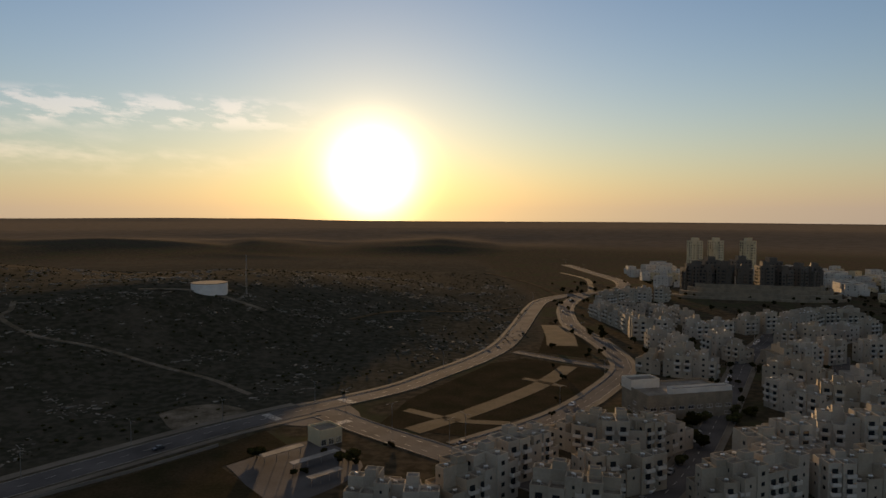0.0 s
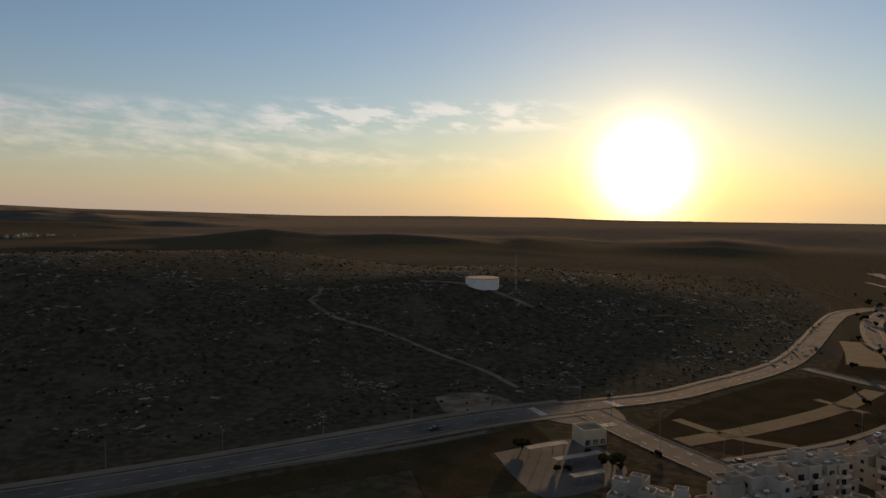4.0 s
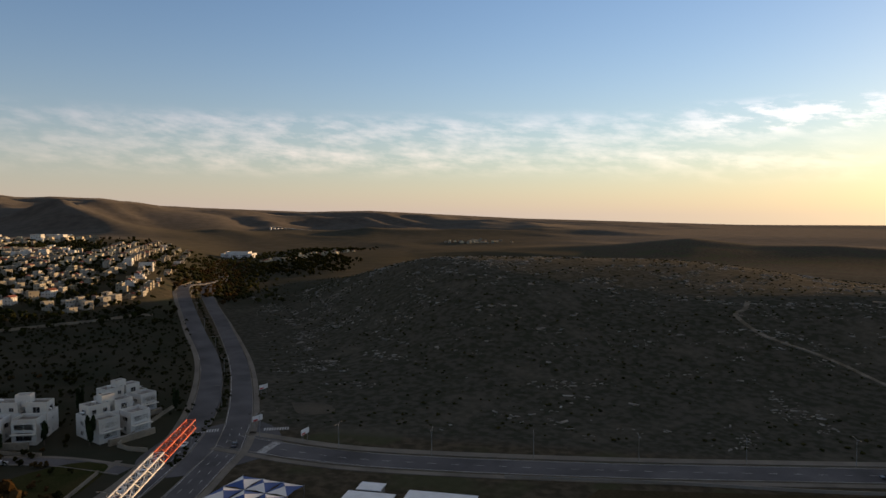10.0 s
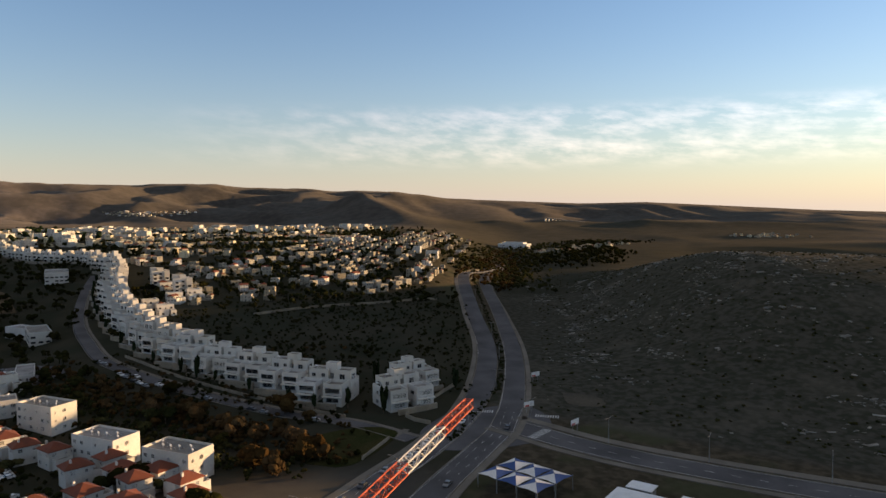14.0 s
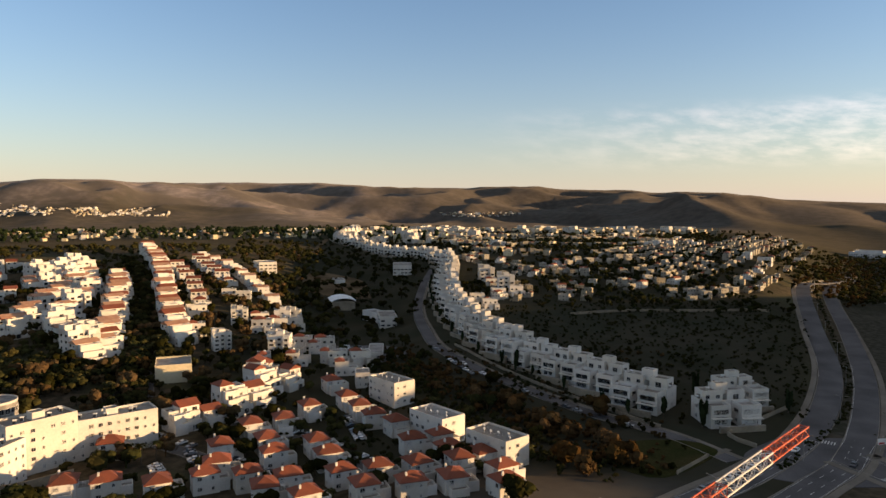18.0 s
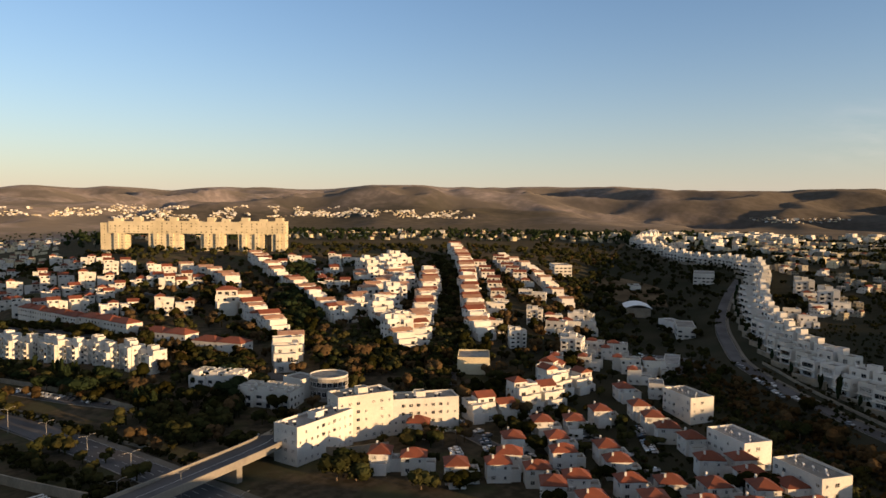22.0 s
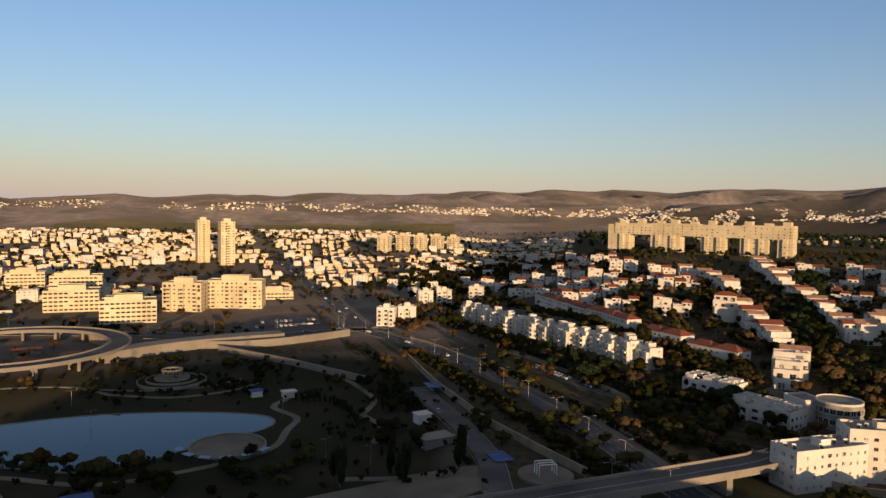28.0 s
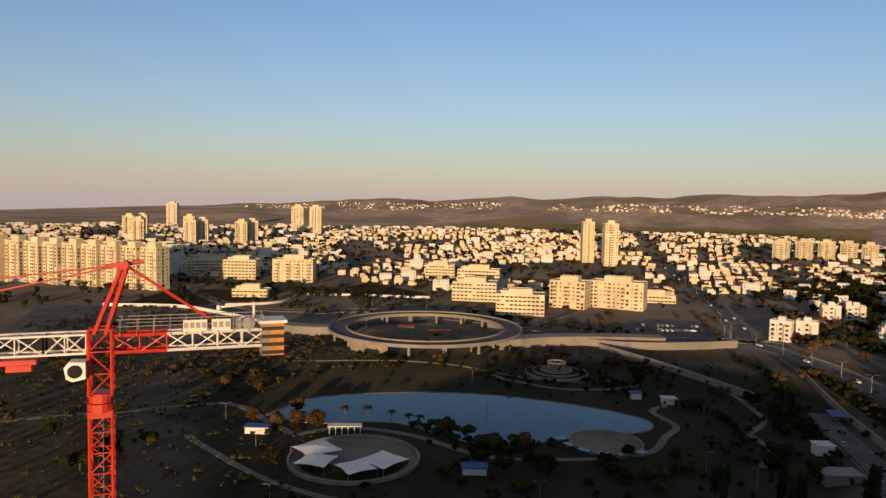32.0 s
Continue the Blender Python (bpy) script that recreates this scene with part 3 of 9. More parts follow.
def ter(x, y):
    x = np.asarray(x, float); y = np.asarray(y, float)
    d = np.hypot(x, y) + 1e-6
    az = (np.degrees(np.arctan2(-x, y)) + 32) % 360 - 32
    # western hill with the tank
    s1 = -0.688 * x + 0.727 * y - 250
    s2 = (np.interp(y, [269, 445, 664, 1200], [-66, 62, 82, 40]) - x) * 0.85
    s3 = y - np.interp(x, [-1200, -758, -376, -269], [330, 270, 152, 92])
    hill = (32 + 18 * sm(-270, -420, x) + 2.0 * waves(x, y, 60, 1.0)) * sm(0, 235, s1) * sm(0, 250, s2) * sm(0, 150, s3) * (1 - 0.9 * sm(570, 960, d))
    crest = 85 + 1500 * np.tan(np.radians(np.interp(az, RIDGE_AZ, RIDGE_EL)))
    ridge = np.clip(crest, 0, None) * np.exp(-((d - 1500) / 210) ** 2) * (0.82 + 0.18 * sm(1380, 1480, d)) + 5 * (spurs(x, y, 240, 3.0) - 0.5) * sm(1050, 1250, d) * sm(-22, -8, az) * (1 - sm(60, 70, az))
    # eastern slopes
    e = sm(72, 80, az) * (1 - sm(150, 166, az))
    east = e * (0.085 * np.clip(d - 290, 0, 470) + 0.012 * np.clip(d - 760, 0, 600)) * (1 - 0.35 * sm(1250, 1700, d))
    east = east - 17 * np.exp(-((az - 111) / 6.5) ** 2) * sm(330, 520, d) * (1 - sm(800, 1100, d))
    # northern town
    n = sm(158, 172, az) * (1 - sm(236, 262, az))
    north = n * (0.030 * np.clip(d - 520, 0, 900) * (1 - 0.35 * sm(1500, 2000, d)))
    park = -5.0 * sm(160, 172, az) * (1 - sm(212, 228, az)) * sm(150, 190, d) * (1 - sm(318, 400, d))
    west = 9 * np.exp(-(((az + 22) / 7) ** 2 + ((d - 720) / 120) ** 2))
    # unseen rise below the camera, added to cast shade over the park
    shade_knoll = 31 * np.exp(-(((x + 30) / 130) ** 2 + ((y + 16) / 66) ** 2) ** 1.6)
    mound = 6.5 * np.exp(-(((x + 162) / 60) ** 2 + ((y - 470) / 70) ** 2))
    near = mound + shade_knoll + hill + ridge + east + north + park + west
    el = np.interp(az, FAR_AZ, FAR_EL)
    el = el + (0.34 * (grain(az, 0.0 * az, 3.1, 1.7) - 0.5) + 0.16 * (grain(az, 0.0 * az, 1.1, 3.3) - 0.5)) * sm(70, 84, az) * (1 - sm(205, 225, az))
    top = 85 + 4600 * np.tan(np.radians(el))
    tall = np.clip(top - 10, 6, None)
    mid = 10 + 0.22 * np.clip(top, 0, None)
    top = top + 26 * np.exp(-(((az - 22) / 7.5) ** 2)) + 14 * np.exp(-(((az - 14) / 3.0) ** 2))
    f1 = sm(1500, 2300, d); f2 = sm(2300, 4550, d) ** 1.5
    fold = 0.48 * spurs(x, y, 820, 0.7) + 0.36 * spurs(x, y, 380, 2.1) + 0.16 * spurs(x, y, 170, 4.2) - 0.42
    far = mid * (1 - f2) + top * f2 + 1.15 * tall * fold * sm(1800, 2700, d) * (1 - 0.85 * sm(4100, 4550, d)) - 0.10 * tall * (1 - sm(4100, 4550, d))
    step = 85 + 3100 * np.tan(np.radians(np.interp(az, STEP_AZ, STEP_EL)))
    far = np.maximum(far, (step - 20) * sm(68, 74, az) * (1 - sm(92, 97, az)) * np.exp(-((d - 3100) / 420) ** 2) + 20)
    far = np.minimum(far, 85 + d * np.tan(np.radians(el - 0.12 * (1 - sm(4300, 4550, d)))) + 0.5 * np.clip(top - 85 - 4600 * np.tan(np.radians(el)), 0, None))
    return near * (1 - f1) + far * f1


def zones(x, y):
    """Shares of lawn or other darkened ground, town ground, rocky scrub and pale far hills."""
    d = np.hypot(x, y)
    az = (np.degrees(np.arctan2(-x, y)) + 32) % 360 - 32
    s1 = -0.688 * x + 0.727 * y - 250
    s2 = np.interp(y, [269, 445, 664, 1200], [-66, 62, 82, 40]) - x
    s3 = y - np.interp(x, [-1200, -758, -376, -269], [330, 270, 152, 92])
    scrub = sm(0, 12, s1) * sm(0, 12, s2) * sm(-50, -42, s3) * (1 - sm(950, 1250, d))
    lawn = sm(164, 168, az) * (1 - sm(215, 226, az)) * sm(150, 180, d) * (1 - sm(385, 420, d))
    town = (1 - scrub) * (1 - lawn) * (1 - sm(1300, 1700, d))
    town = town * (1 - 0.8 * sm(76, 82, az) * (1 - sm(100, 112, az)) * (1 - sm(480, 520, d)))
    # dark valley brush and fields, with the hill's shade put into the colour
    vale_shade = sm(74, 77, az) * (1 - sm(118, 126, az)) * sm(215, 235, d) * (1 - sm(520, 580, d))
    basin_shade = sm(102, 105, az) * (1 - sm(116, 119, az)) * sm(380, 430, d) * (1 - sm(860, 940, d))
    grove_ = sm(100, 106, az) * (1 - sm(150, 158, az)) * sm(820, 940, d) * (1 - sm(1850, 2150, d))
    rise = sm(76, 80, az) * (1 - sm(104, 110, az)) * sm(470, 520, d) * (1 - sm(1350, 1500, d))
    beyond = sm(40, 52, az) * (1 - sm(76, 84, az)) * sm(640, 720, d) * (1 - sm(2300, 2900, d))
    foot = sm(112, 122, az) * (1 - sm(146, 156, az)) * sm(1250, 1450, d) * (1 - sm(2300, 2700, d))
    lawn = np.maximum(np.maximum(lawn, np.maximum(0.75 * grove_, 0.8 * rise)), np.maximum(0.92 * vale_shade, 0.95 * basin_shade))
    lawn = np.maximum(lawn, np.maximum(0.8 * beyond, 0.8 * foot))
    # paler northern town ground: sunlight and haze put into the colour
    town = town * (1 - 0.5 * sm(158, 168, az) * (1 - sm(236, 256, az)) * sm(420, 470, d))
    # fourth share picks the pale hills; outside it the shade-darkened colour stands
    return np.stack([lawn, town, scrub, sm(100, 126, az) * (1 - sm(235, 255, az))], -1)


radii = np.concatenate([[0.0], np.geomspace(12, 150, 18), np.linspace(154, 420, 90)[:-1], np.linspace(420, 1000, 110)[:-1], np.geomspace(1000, 4900, 130)])
turns = np.linspace(0, 2 * math.pi, 541)[:-1]
gx, gy = np.outer(radii, -np.sin(turns)), np.outer(radii, np.cos(turns))
gz = ter(gx, gy)
gz[-1] -= 60
verts = np.stack([gx, gy, gz], -1).reshape(-1, 3)
nr, nt = gx.shape
ii, jj = np.meshgrid(np.arange(nr - 1), np.arange(nt), indexing="ij")
quads = np.stack([ii * nt + jj, (ii + 1) * nt + jj, (ii + 1) * nt + (jj + 1) % nt, ii * nt + (jj + 1) % nt], -1).reshape(-1, 4)
gm = bpy.data.meshes.new("ground")
gm.from_pydata(verts.tolist(), [], quads.tolist())
gm.materials.append(M["ground"])
gm.polygons.foreach_set("use_smooth", [True] * len(gm.polygons))
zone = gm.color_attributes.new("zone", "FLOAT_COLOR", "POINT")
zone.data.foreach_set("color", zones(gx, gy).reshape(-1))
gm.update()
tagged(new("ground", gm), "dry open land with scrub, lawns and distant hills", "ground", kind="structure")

# ---- roads, plots, walls ----
WEST = [(-262, 78), (-218, 108), (-166, 165), (-119, 225), (-90, 262), (-62, 290)]
NORTHWEST = [(-62, 290), (-27, 323), (-8, 352), (19, 398), (38, 451), (67, 581), (82, 634), (104, 666), (130, 684), (154, 695), (176, 724), (190, 785), (191, 830), (181, 932), (169, 1043)]
LINK = [(-56, 288), (-30, 262), (-3, 238), (30, 208), (70, 178)]
LOOP = [(2, 244), (40, 280), (67, 320), (91, 372), (93, 433), (86, 490), (87, 531), (95, 590), (111, 642), (126, 672)]
BRANCH = [(36, 410), (60, 388), (88, 366)]
QUARTER = [(40, 172), (57, 197), (76, 225), (99, 266), (130, 325), (170, 401), (199, 445), (230, 500)]
QUARTER2 = [(104, 180), (124, 225), (147, 262), (172, 300), (192, 345), (222, 400)]
HILL_A = [(-150, -10), (-207, 21), (-240, 45), (-278, 68), (-325, 88), (-398, 109), (-493, 125), (-640, 154), (-720, 190), (-800, 224), (-900, 262)]
HILL_B = [(-150, 12), (-201, 39), (-232, 60), (-259, 78), (-315, 100), (-405, 127), (-526, 154), (-660, 180), (-773, 213), (-850, 244), (-940, 282)]
FRONT = [(-250, 40), (-274, 20), (-292, -6), (-313, -33), (-341, -64), (-380, -96), (-434, -119), (-487, -138), (-536, -151), (-596, -163), (-658, -172)]
CARRIAGE = [(-121, -120), (-119, -178), (-118, -229), (-115, -274), (-109, -328), (-99, -377), (-84, -422), (-64, -465), (-48, -495)]
SERVICE = [(-58, -170), (-64, -200), (-69, -225), (-70, -262), (-68, -300), (-66, -335)]
AVENUE = [(-50, -490), (-52, -521), (-39, -658), (-15, -830), (10, -1000)]
CROSSROAD = [(260, -470), (215, -500), (96, -486), (16, -470), (-50, -486), (-75, -478)]


def road(pts, width, label, lanes=(0.0,), edge=True, name="road"):
    ob = solid(name, strip(MB(), pts, width, 0.10), "asphalt", label, "road", "structure")
    marks = MB()
    for s in lanes:
        dashes(marks, pts, s)
    if edge:
        for s in (width / 2 - 0.3, 0.3 - width / 2):
            dashes(marks, pts, s, length=30, gap=0.3, w=0.14, step=2.0)
    part("lane_marking", marks, "paint", ob, "worn white road paint")
    for s in (width / 2 + 0.15, -width / 2 - 0.15):
        part("kerb", strip(MB(), pts, 0.3, 0.24, shift=s, skirt=0.5), "kerb", ob)
    return ob


road(WEST, 13, "grey asphalt main road below the scrub hill", (0.0,))
road(NORTHWEST, 11, "grey asphalt road winding along the hill foot", (0.0,))
road(LINK, 13, "grey asphalt street past the housing blocks", (-3, 3))
road(LOOP, 9, "asphalt road round the empty building plots", (0.0,))
road(BRANCH, 7, "short asphalt cross street between plots", (0.0,), edge=False)
road(QUARTER, 9, "asphalt street between white housing blocks", (0.0,), edge=False)
road(QUARTER2, 8, "asphalt side street between white housing blocks", (0.0,), edge=False)
road(HILL_A, 10.5, "asphalt carriageway climbing beside the houses", (-1.8, 1.8))
road(HILL_B, 10, "asphalt carriageway climbing beside the scrub hill", (-1.8, 1.8))
road(FRONT, 6.5, "narrow asphalt street in front of the stepped villas", (), edge=False)
road(CARRIAGE, 12.5, "asphalt carriageway below the housing terrace", (-3, 0, 3))
road(SERVICE, 9, "dark asphalt service road beside the park", (), edge=False)
road([(-128, -352), (-137, -312), (-147, -286), (-152, -268)], 7, "asphalt parking lane below the terrace", (), edge=False)
road(AVENUE, 14, "asphalt avenue running into the town", (-3.5, 0.0, 3.5))
road(CROSSROAD, 12, "asphalt road along the top of the park wall", (-3, 3))
road([(407, -435), (344, -454), (257, -432), (200, -398)], 8, "asphalt road at the building site edge", (0.0,), edge=False)
road([(430, -560), (370, -500), (300, -470), (225, -492)], 9, "asphalt road to the roundabout", (0.0,), edge=False)
road([(96, -486), (70, -560), (60, -640), (90, -760), (140, -900)], 9, "asphalt street between offices", (0.0,), edge=False)
road([(225, -505), (290, -600), (330, -700), (420, -900)], 9, "asphalt street into the northern town", (0.0,), edge=False)
road([(-262, -198), (-330, -246), (-395, -300), (-500, -372), (-620, -452)], 6, "asphalt street between hillside houses", (), edge=False)
road([(-222, -170), (-206, -128), (-190, -96)], 6, "narrow asphalt lane between small houses", (), edge=False)
road([(-245, -150), (-232, -106), (-208, -72)], 6, "narrow asphalt lane with parked cars", (), edge=False)
road([(-180, -540), (-192, -440), (-205, -380), (-215, -320), (-215, -262), (-170, -205)], 7, "asphalt street behind the housing terrace", (), edge=False)
road([(-250, -640), (-262, -540), (-285, -460), (-300, -410), (-290, -355)], 6, "asphalt street on the hillside", (), edge=False)

walks = (
    (WEST, 10.4, 4.2, "broad pale verge along the main road"), (WEST, -9.5, 3.0, "pale paved footway along the main road"),
    (NORTHWEST, 7.6, 2.5, "pale footway beside the winding road"), (LOOP, -6.0, 2.4, "pale footway beside the loop road"),
    (LOOP, 6.0, 2.4, "pale footway beside the loop road"), (HILL_A, 7.0, 2.5, "paved footway beside the climbing road"),
    (HILL_B, -6.8, 2.5, "paved footway under the scrub hill"), (FRONT, -4.6, 1.6, "paved footway before the villas"), (CARRIAGE, -8.0, 2.6, "paved footway beside the carriageway"), (AVENUE, 9.0, 2.6, "paved footway of the avenue"), (AVENUE, -9.0, 2.6, "paved footway of the avenue"),
    (QUARTER, 6, 2.2, "paved footway of the housing street"), (QUARTER, -6, 2.2, "paved footway of the housing street"), (CROSSROAD, 8.0, 3.0, "pale footway on the park wall"))
for pts, s, w, label in walks:
    solid("pavement", strip(MB(), pts, w, 0.22, shift=s), "pavement", label, "pavement", "structure")

# crossings and the two junctions
junction = solid("road", patch(MB(), [(-78, 284), (-66, 300), (-50, 302), (-38, 280), (-50, 268), (-68, 270)], 0.12), "asphalt", "asphalt junction of the main road", "road", "structure")
junction_b = solid("road", patch(MB(), [(-280, 60), (-284, 92), (-262, 98), (-238, 84), (-236, 50), (-256, 44)], 0.12), "asphalt", "asphalt crossroads with zebra crossings", "road", "structure")


def zebra(parent, x, y, rot, n, length=3.5):
    mb = MB()
    z = float(ter(x, y)) + 0.145
    for i in range(n):
        u = (i - n / 2) * 1.0
        mb.box(-length / 2, u, z - 0.02, length / 2, u + 0.5, z, rot=rot, at=(x, y))
    part("zebra_crossing", mb, "paint", parent, "white zebra stripes")


for x, y, r, n in ((-266, 98, 2.7, 10), (-246, 88, 0.7, 12), (-279, 74, 2.75, 10)):
    zebra(junction_b, x, y, r, n)
for x, y, r, n in ((-74, 279, 0.8, 11), (-45, 271, -0.75, 11), (-47, 303, 0.9, 10)):
    zebra(junction, x, y, r, n)

# plots between the western roads
plots = (
    ([(-30, 268), (-20, 306), (20, 378), (40, 392), (80, 362), (58, 318), (35, 288), (4, 256)], "bed", "weedy dark soil plot inside the road loop"),
    ([(50, 408), (62, 470), (72, 520), (82, 480), (84, 430), (78, 392)], "bed", "weedy dark plot inside the road loop"),
    ([(-150, 158), (-118, 198), (-88, 236), (-72, 262), (-60, 246), (-95, 200), (-130, 160), (-146, 146)], "bed", "dry grassy strip beside the main road"),
)
for pts, m, label in plots:
    solid("ground_plot", patch(MB(), pts, 0.07, smooth=False), m, label, "ground", "structure")
paths = (
    ([(-16, 262), (10, 290), (40, 330), (62, 372)], 9, "pale", "broad pale gravel track across the plot"),
    ([(-20, 290), (0, 276), (22, 272)], 5, "pale", "pale gravel track across the plot"),
    ([(35, 345), (52, 330)], 4, "pale", "pale gravel cross track"),
    ([(67, 428), (71, 465), (73, 504)], 19, "pale", "pale levelled gravel plot"),
    ([(136, 692), (149, 759), (158, 819), (154, 856), (141, 915)], 6, "pale", "pale gravel spur road"),
    ([(102, 676), (85, 791), (42, 911)], 6, "dirt", "straight dirt track up the dark slope"),
    ([(-700, -338), (-760, -352), (-960, -411)], 7, "dirt", "dirt track up the valley head"),
    ([(-252, 396), (-244, 380), (-242, 368), (-216, 354), (-184, 353), (-156, 346), (-118, 333), (-92, 312)], 3.0, "chalk", "pale dirt track up the scrub hill"),
    ([(-120, 445), (-163, 452), (-200, 440)], 5, "chalk", "dirt track beside the water tank"),
    ([(-70, 470), (-40, 520), (20, 560), (60, 600)], 3, "dirt", "dirt track over the hill"),
    ([(-230, 14), (-262, 40)], 2.5, "pavement", "paved path over the grass"),
    ([(239, -196), (211, -223), (183, -259), (150, -243), (136, -235)], 3.2, "pavement", "pale park path over the rough ground"),
    ([(136, -235), (120, -250), (92, -250), (60, -238), (30, -246), (5, -262), (-2, -285), (-6, -300), (4, -318), (-2, -330)], 3.0, "pavement", "pale paved lakeside path"),
    ([(170, -215), (150, -205), (120, -192), (90, -186), (50, -190), (0, -200)], 2.6, "pavement", "park path"),
    ([(78, -344), (50, -338), (24, -345), (10, -356)], 2.2, "pavement", "curved pale path round the pavilion"),
    ([(88, -352), (60, -348), (35, -352), (20, -362)], 1.6, "pavement", "curved stone step round the pavilion"),
    ([(190, -330), (140, -352), (100, -356), (78, -344)], 2.2, "pavement", "pale path under the viaduct"),
    ([(-34, -300), (-42, -322), (-36, -345), (-28, -362)], 2.8, "pavement", "winding pale path on the park slope"),
    ([(-34, -300), (-40, -280), (-34, -262)], 2.8, "pavement", "winding pale path on the park slope"),
    ([(-20, -228), (-40, -225), (-62, -222)], 3.5, "pavement", "paved park entrance"),
)
for pts, w, m, label in paths:
    solid("path", strip(MB(), pts, w, 0.14, skirt=0.6), m, label, "path", "structure")

# crossing of the carriageways: raised lawn with a path
solid("lawn", patch(MB(), [(-232, 2), (-228, 16), (-258, 36), (-268, 26), (-262, 6), (-246, -6)], 0.16), "lawn", "small mown lawn beside the crossroads", "lawn", "structure")
# car park and bare plots in the north
solid("parking_lot", patch(MB(), [(28, -488), (20, -545), (-30, -548), (-34, -500)], 0.08), "asphalt", "dark asphalt car park with parked cars", "parking lot", "structure")
solid("bare_plot", patch(MB(), [(404, -440), (352, -462), (318, -520), (330, -560), (420, -520)], 0.08, smooth=False), "bed", "dark bare building plot behind a hoarding", "ground", "structure")
solid("bare_plot", patch(MB(), [(395, -330), (350, -352), (405, -432), (452, -410)], 0.08, smooth=False), "asphalt", "grey levelled yard", "ground", "structure")
solid("bare_plot", patch(MB(), [(300, -560), (210, -560), (205, -600), (280, -640)], 0.08, smooth=False), "bed", "dark grassy plot in the town", "ground", "structure")
solid("parking_lot", patch(MB(), [(-345, -118), (-372, -112), (-395, -140), (-380, -165), (-350, -150)], 0.3), "asphalt", "asphalt car park in the valley", "parking lot", "structure")
solid("sports_ground", patch(MB(), [(-560, -200), (-640, -240), (-650, -290), (-560, -270)], 0.5), "dirt", "dark earth sports ground in the valley", "ground", "structure")

# walls
walls = (
    ([(81, -446), (36, -430), (6, -434), (-22, -448), (-44, -462)], 4.6, 0.6, "concrete", "long concrete retaining wall of the park"),
    ([(36, -424), (5, -392), (-42, -348)], 3.4, 0.8, "concrete", "sloping pale concrete wall beside the ramp"),
    ([(-95, -203), (-86, -235), (-80, -266), (-77, -311), (-72, -359), (-68, -402)], 3.0, 0.6, "stone", "tall pale stone wall between the service road and the carriageway"),
    ([(-131, -228), (-125, -263), (-117, -305), (-107, -366), (-94, -420), (-82, -448)], 1.2, 0.4, "stone", "low pale stone wall beside the carriageway"),
    ([(-127, -400), (-135, -354), (-143, -308), (-149, -275), (-152, -262)], 2.2, 0.4, "stone", "pale stone retaining wall below the parking lane"),
    ([(-232, 20), (-252, 32)], 1.4, 0.3, "stone", "low stone wall beside the lawn"),
    ([(-266, 50), (-278, 42), (-296, 56), (-316, 72)], 1.6, 0.3, "stone", "low stone wall round the villa garden"),
    ([(-282, 18), (-299, -2), (-321, -29), (-349, -58), (-386, -88)], 1.4, 0.3, "stone", "stone garden wall before the villas"),
    ([(-470, -28), (-486, 10), (-492, 60), (-500, 100)], 1.6, 0.4, "stone", "pale stone wall under the upper houses"),
    ([(-174, 140), (-140, 180), (-108, 214), (-84, 244)], 1.0, 0.4, "concrete", "low concrete wall beside the grassy strip"),
    ([(410, -428), (360, -448), (320, -442), (262, -424)], 2.4, 0.3, "plaster", "white site hoarding round the bare plot"),
    ([(330, -470), (300, -500), (310, -560)], 2.0, 0.3, "plaster", "white site hoarding"),
    ([(195, -575), (255, -560), (300, -548)], 2.0, 0.3, "plaster", "long white wall in the town"),
    ([(-184, -166), (-168, -176), (-158, -196)], 3.0, 0.4, "stone", "pale stone wall below the white block"),
)
for pts, h, w, m, label in walls:
    solid("wall", wall_along(MB(), pts, h, w), m, label, "wall", "structure")
# stepped terraces below the western high-rise quarter
for k in range(4):
    pts = [(279 + (78 - 7 * k) * math.sin(a), 640 - (46 - 7 * k) * math.cos(a)) for a in np.linspace(-1.6, 1.6, 14)]
    solid("wall", wall_along(MB(), pts, 2.2 + 2.6 * k, 2.5), "stone", "curved stone terrace wall below the high-rise blocks", "wall", "structure")

# paved forecourt of the park
solid("forecourt", patch(MB(), [(-2, -214), (-30, -222), (-62, -224), (-66, -205), (-30, -196), (4, -196)], 0.1), "pavement", "grey paved forecourt of the park", "pavement", "structure")
# bare chalky ground at the foot of the hill
solid("bare_ground", patch(MB(), [(-121, 281), (-114, 292), (-100, 296), (-86, 286), (-94, 272), (-105, 260)], 0.1), "chalk", "bare pale chalky ground at the foot of the hill", "ground", "structure")
solid("bare_ground", patch(MB(), [(-300, 118), (-289, 130), (-274, 127), (-280, 114)], 0.1), "pale", "bare brown earth at the foot of the hill", "ground", "structure")

# lake
LAKE = [(159, -253), (152, -283), (121, -305), (83, -317), (42, -316), (9, -306), (5, -290), (27, -273), (63, -250), (104, -262), (136, -250)]
solid("water", patch(MB(), LAKE, z=-4.80), "water", "still blue park lake reflecting the sky", "lake", "structure")
rim = spline(LAKE + [LAKE[0]], 3.0)
solid("lake_edge", strip(MB(), rim, 1.0, z=-4.70, smooth=False), "kerb", "pale stone edge of the lake", "kerb", "structure")

# fields behind the northern town
def field(az0, az1, d0, d1, label):
    mb = MB()
    for i in range(24):
        for k in range(10):
            q = []
            for u, v in ((i, k), (i + 1, k), (i + 1, k + 1), (i, k + 1)):
                a, d = radians(az0 + (az1 - az0) * u / 24), d0 + (d1 - d0) * v / 10
                x, y = -d * math.sin(a), d * math.cos(a)
                q.append((x, y, float(ter(x, y)) + 1.5))
            mb.face(q[::-1])
    solid("field", mb, "field", label, "field", "structure")


field(166, 182, 1420, 2100, "dry green field rising behind the town")
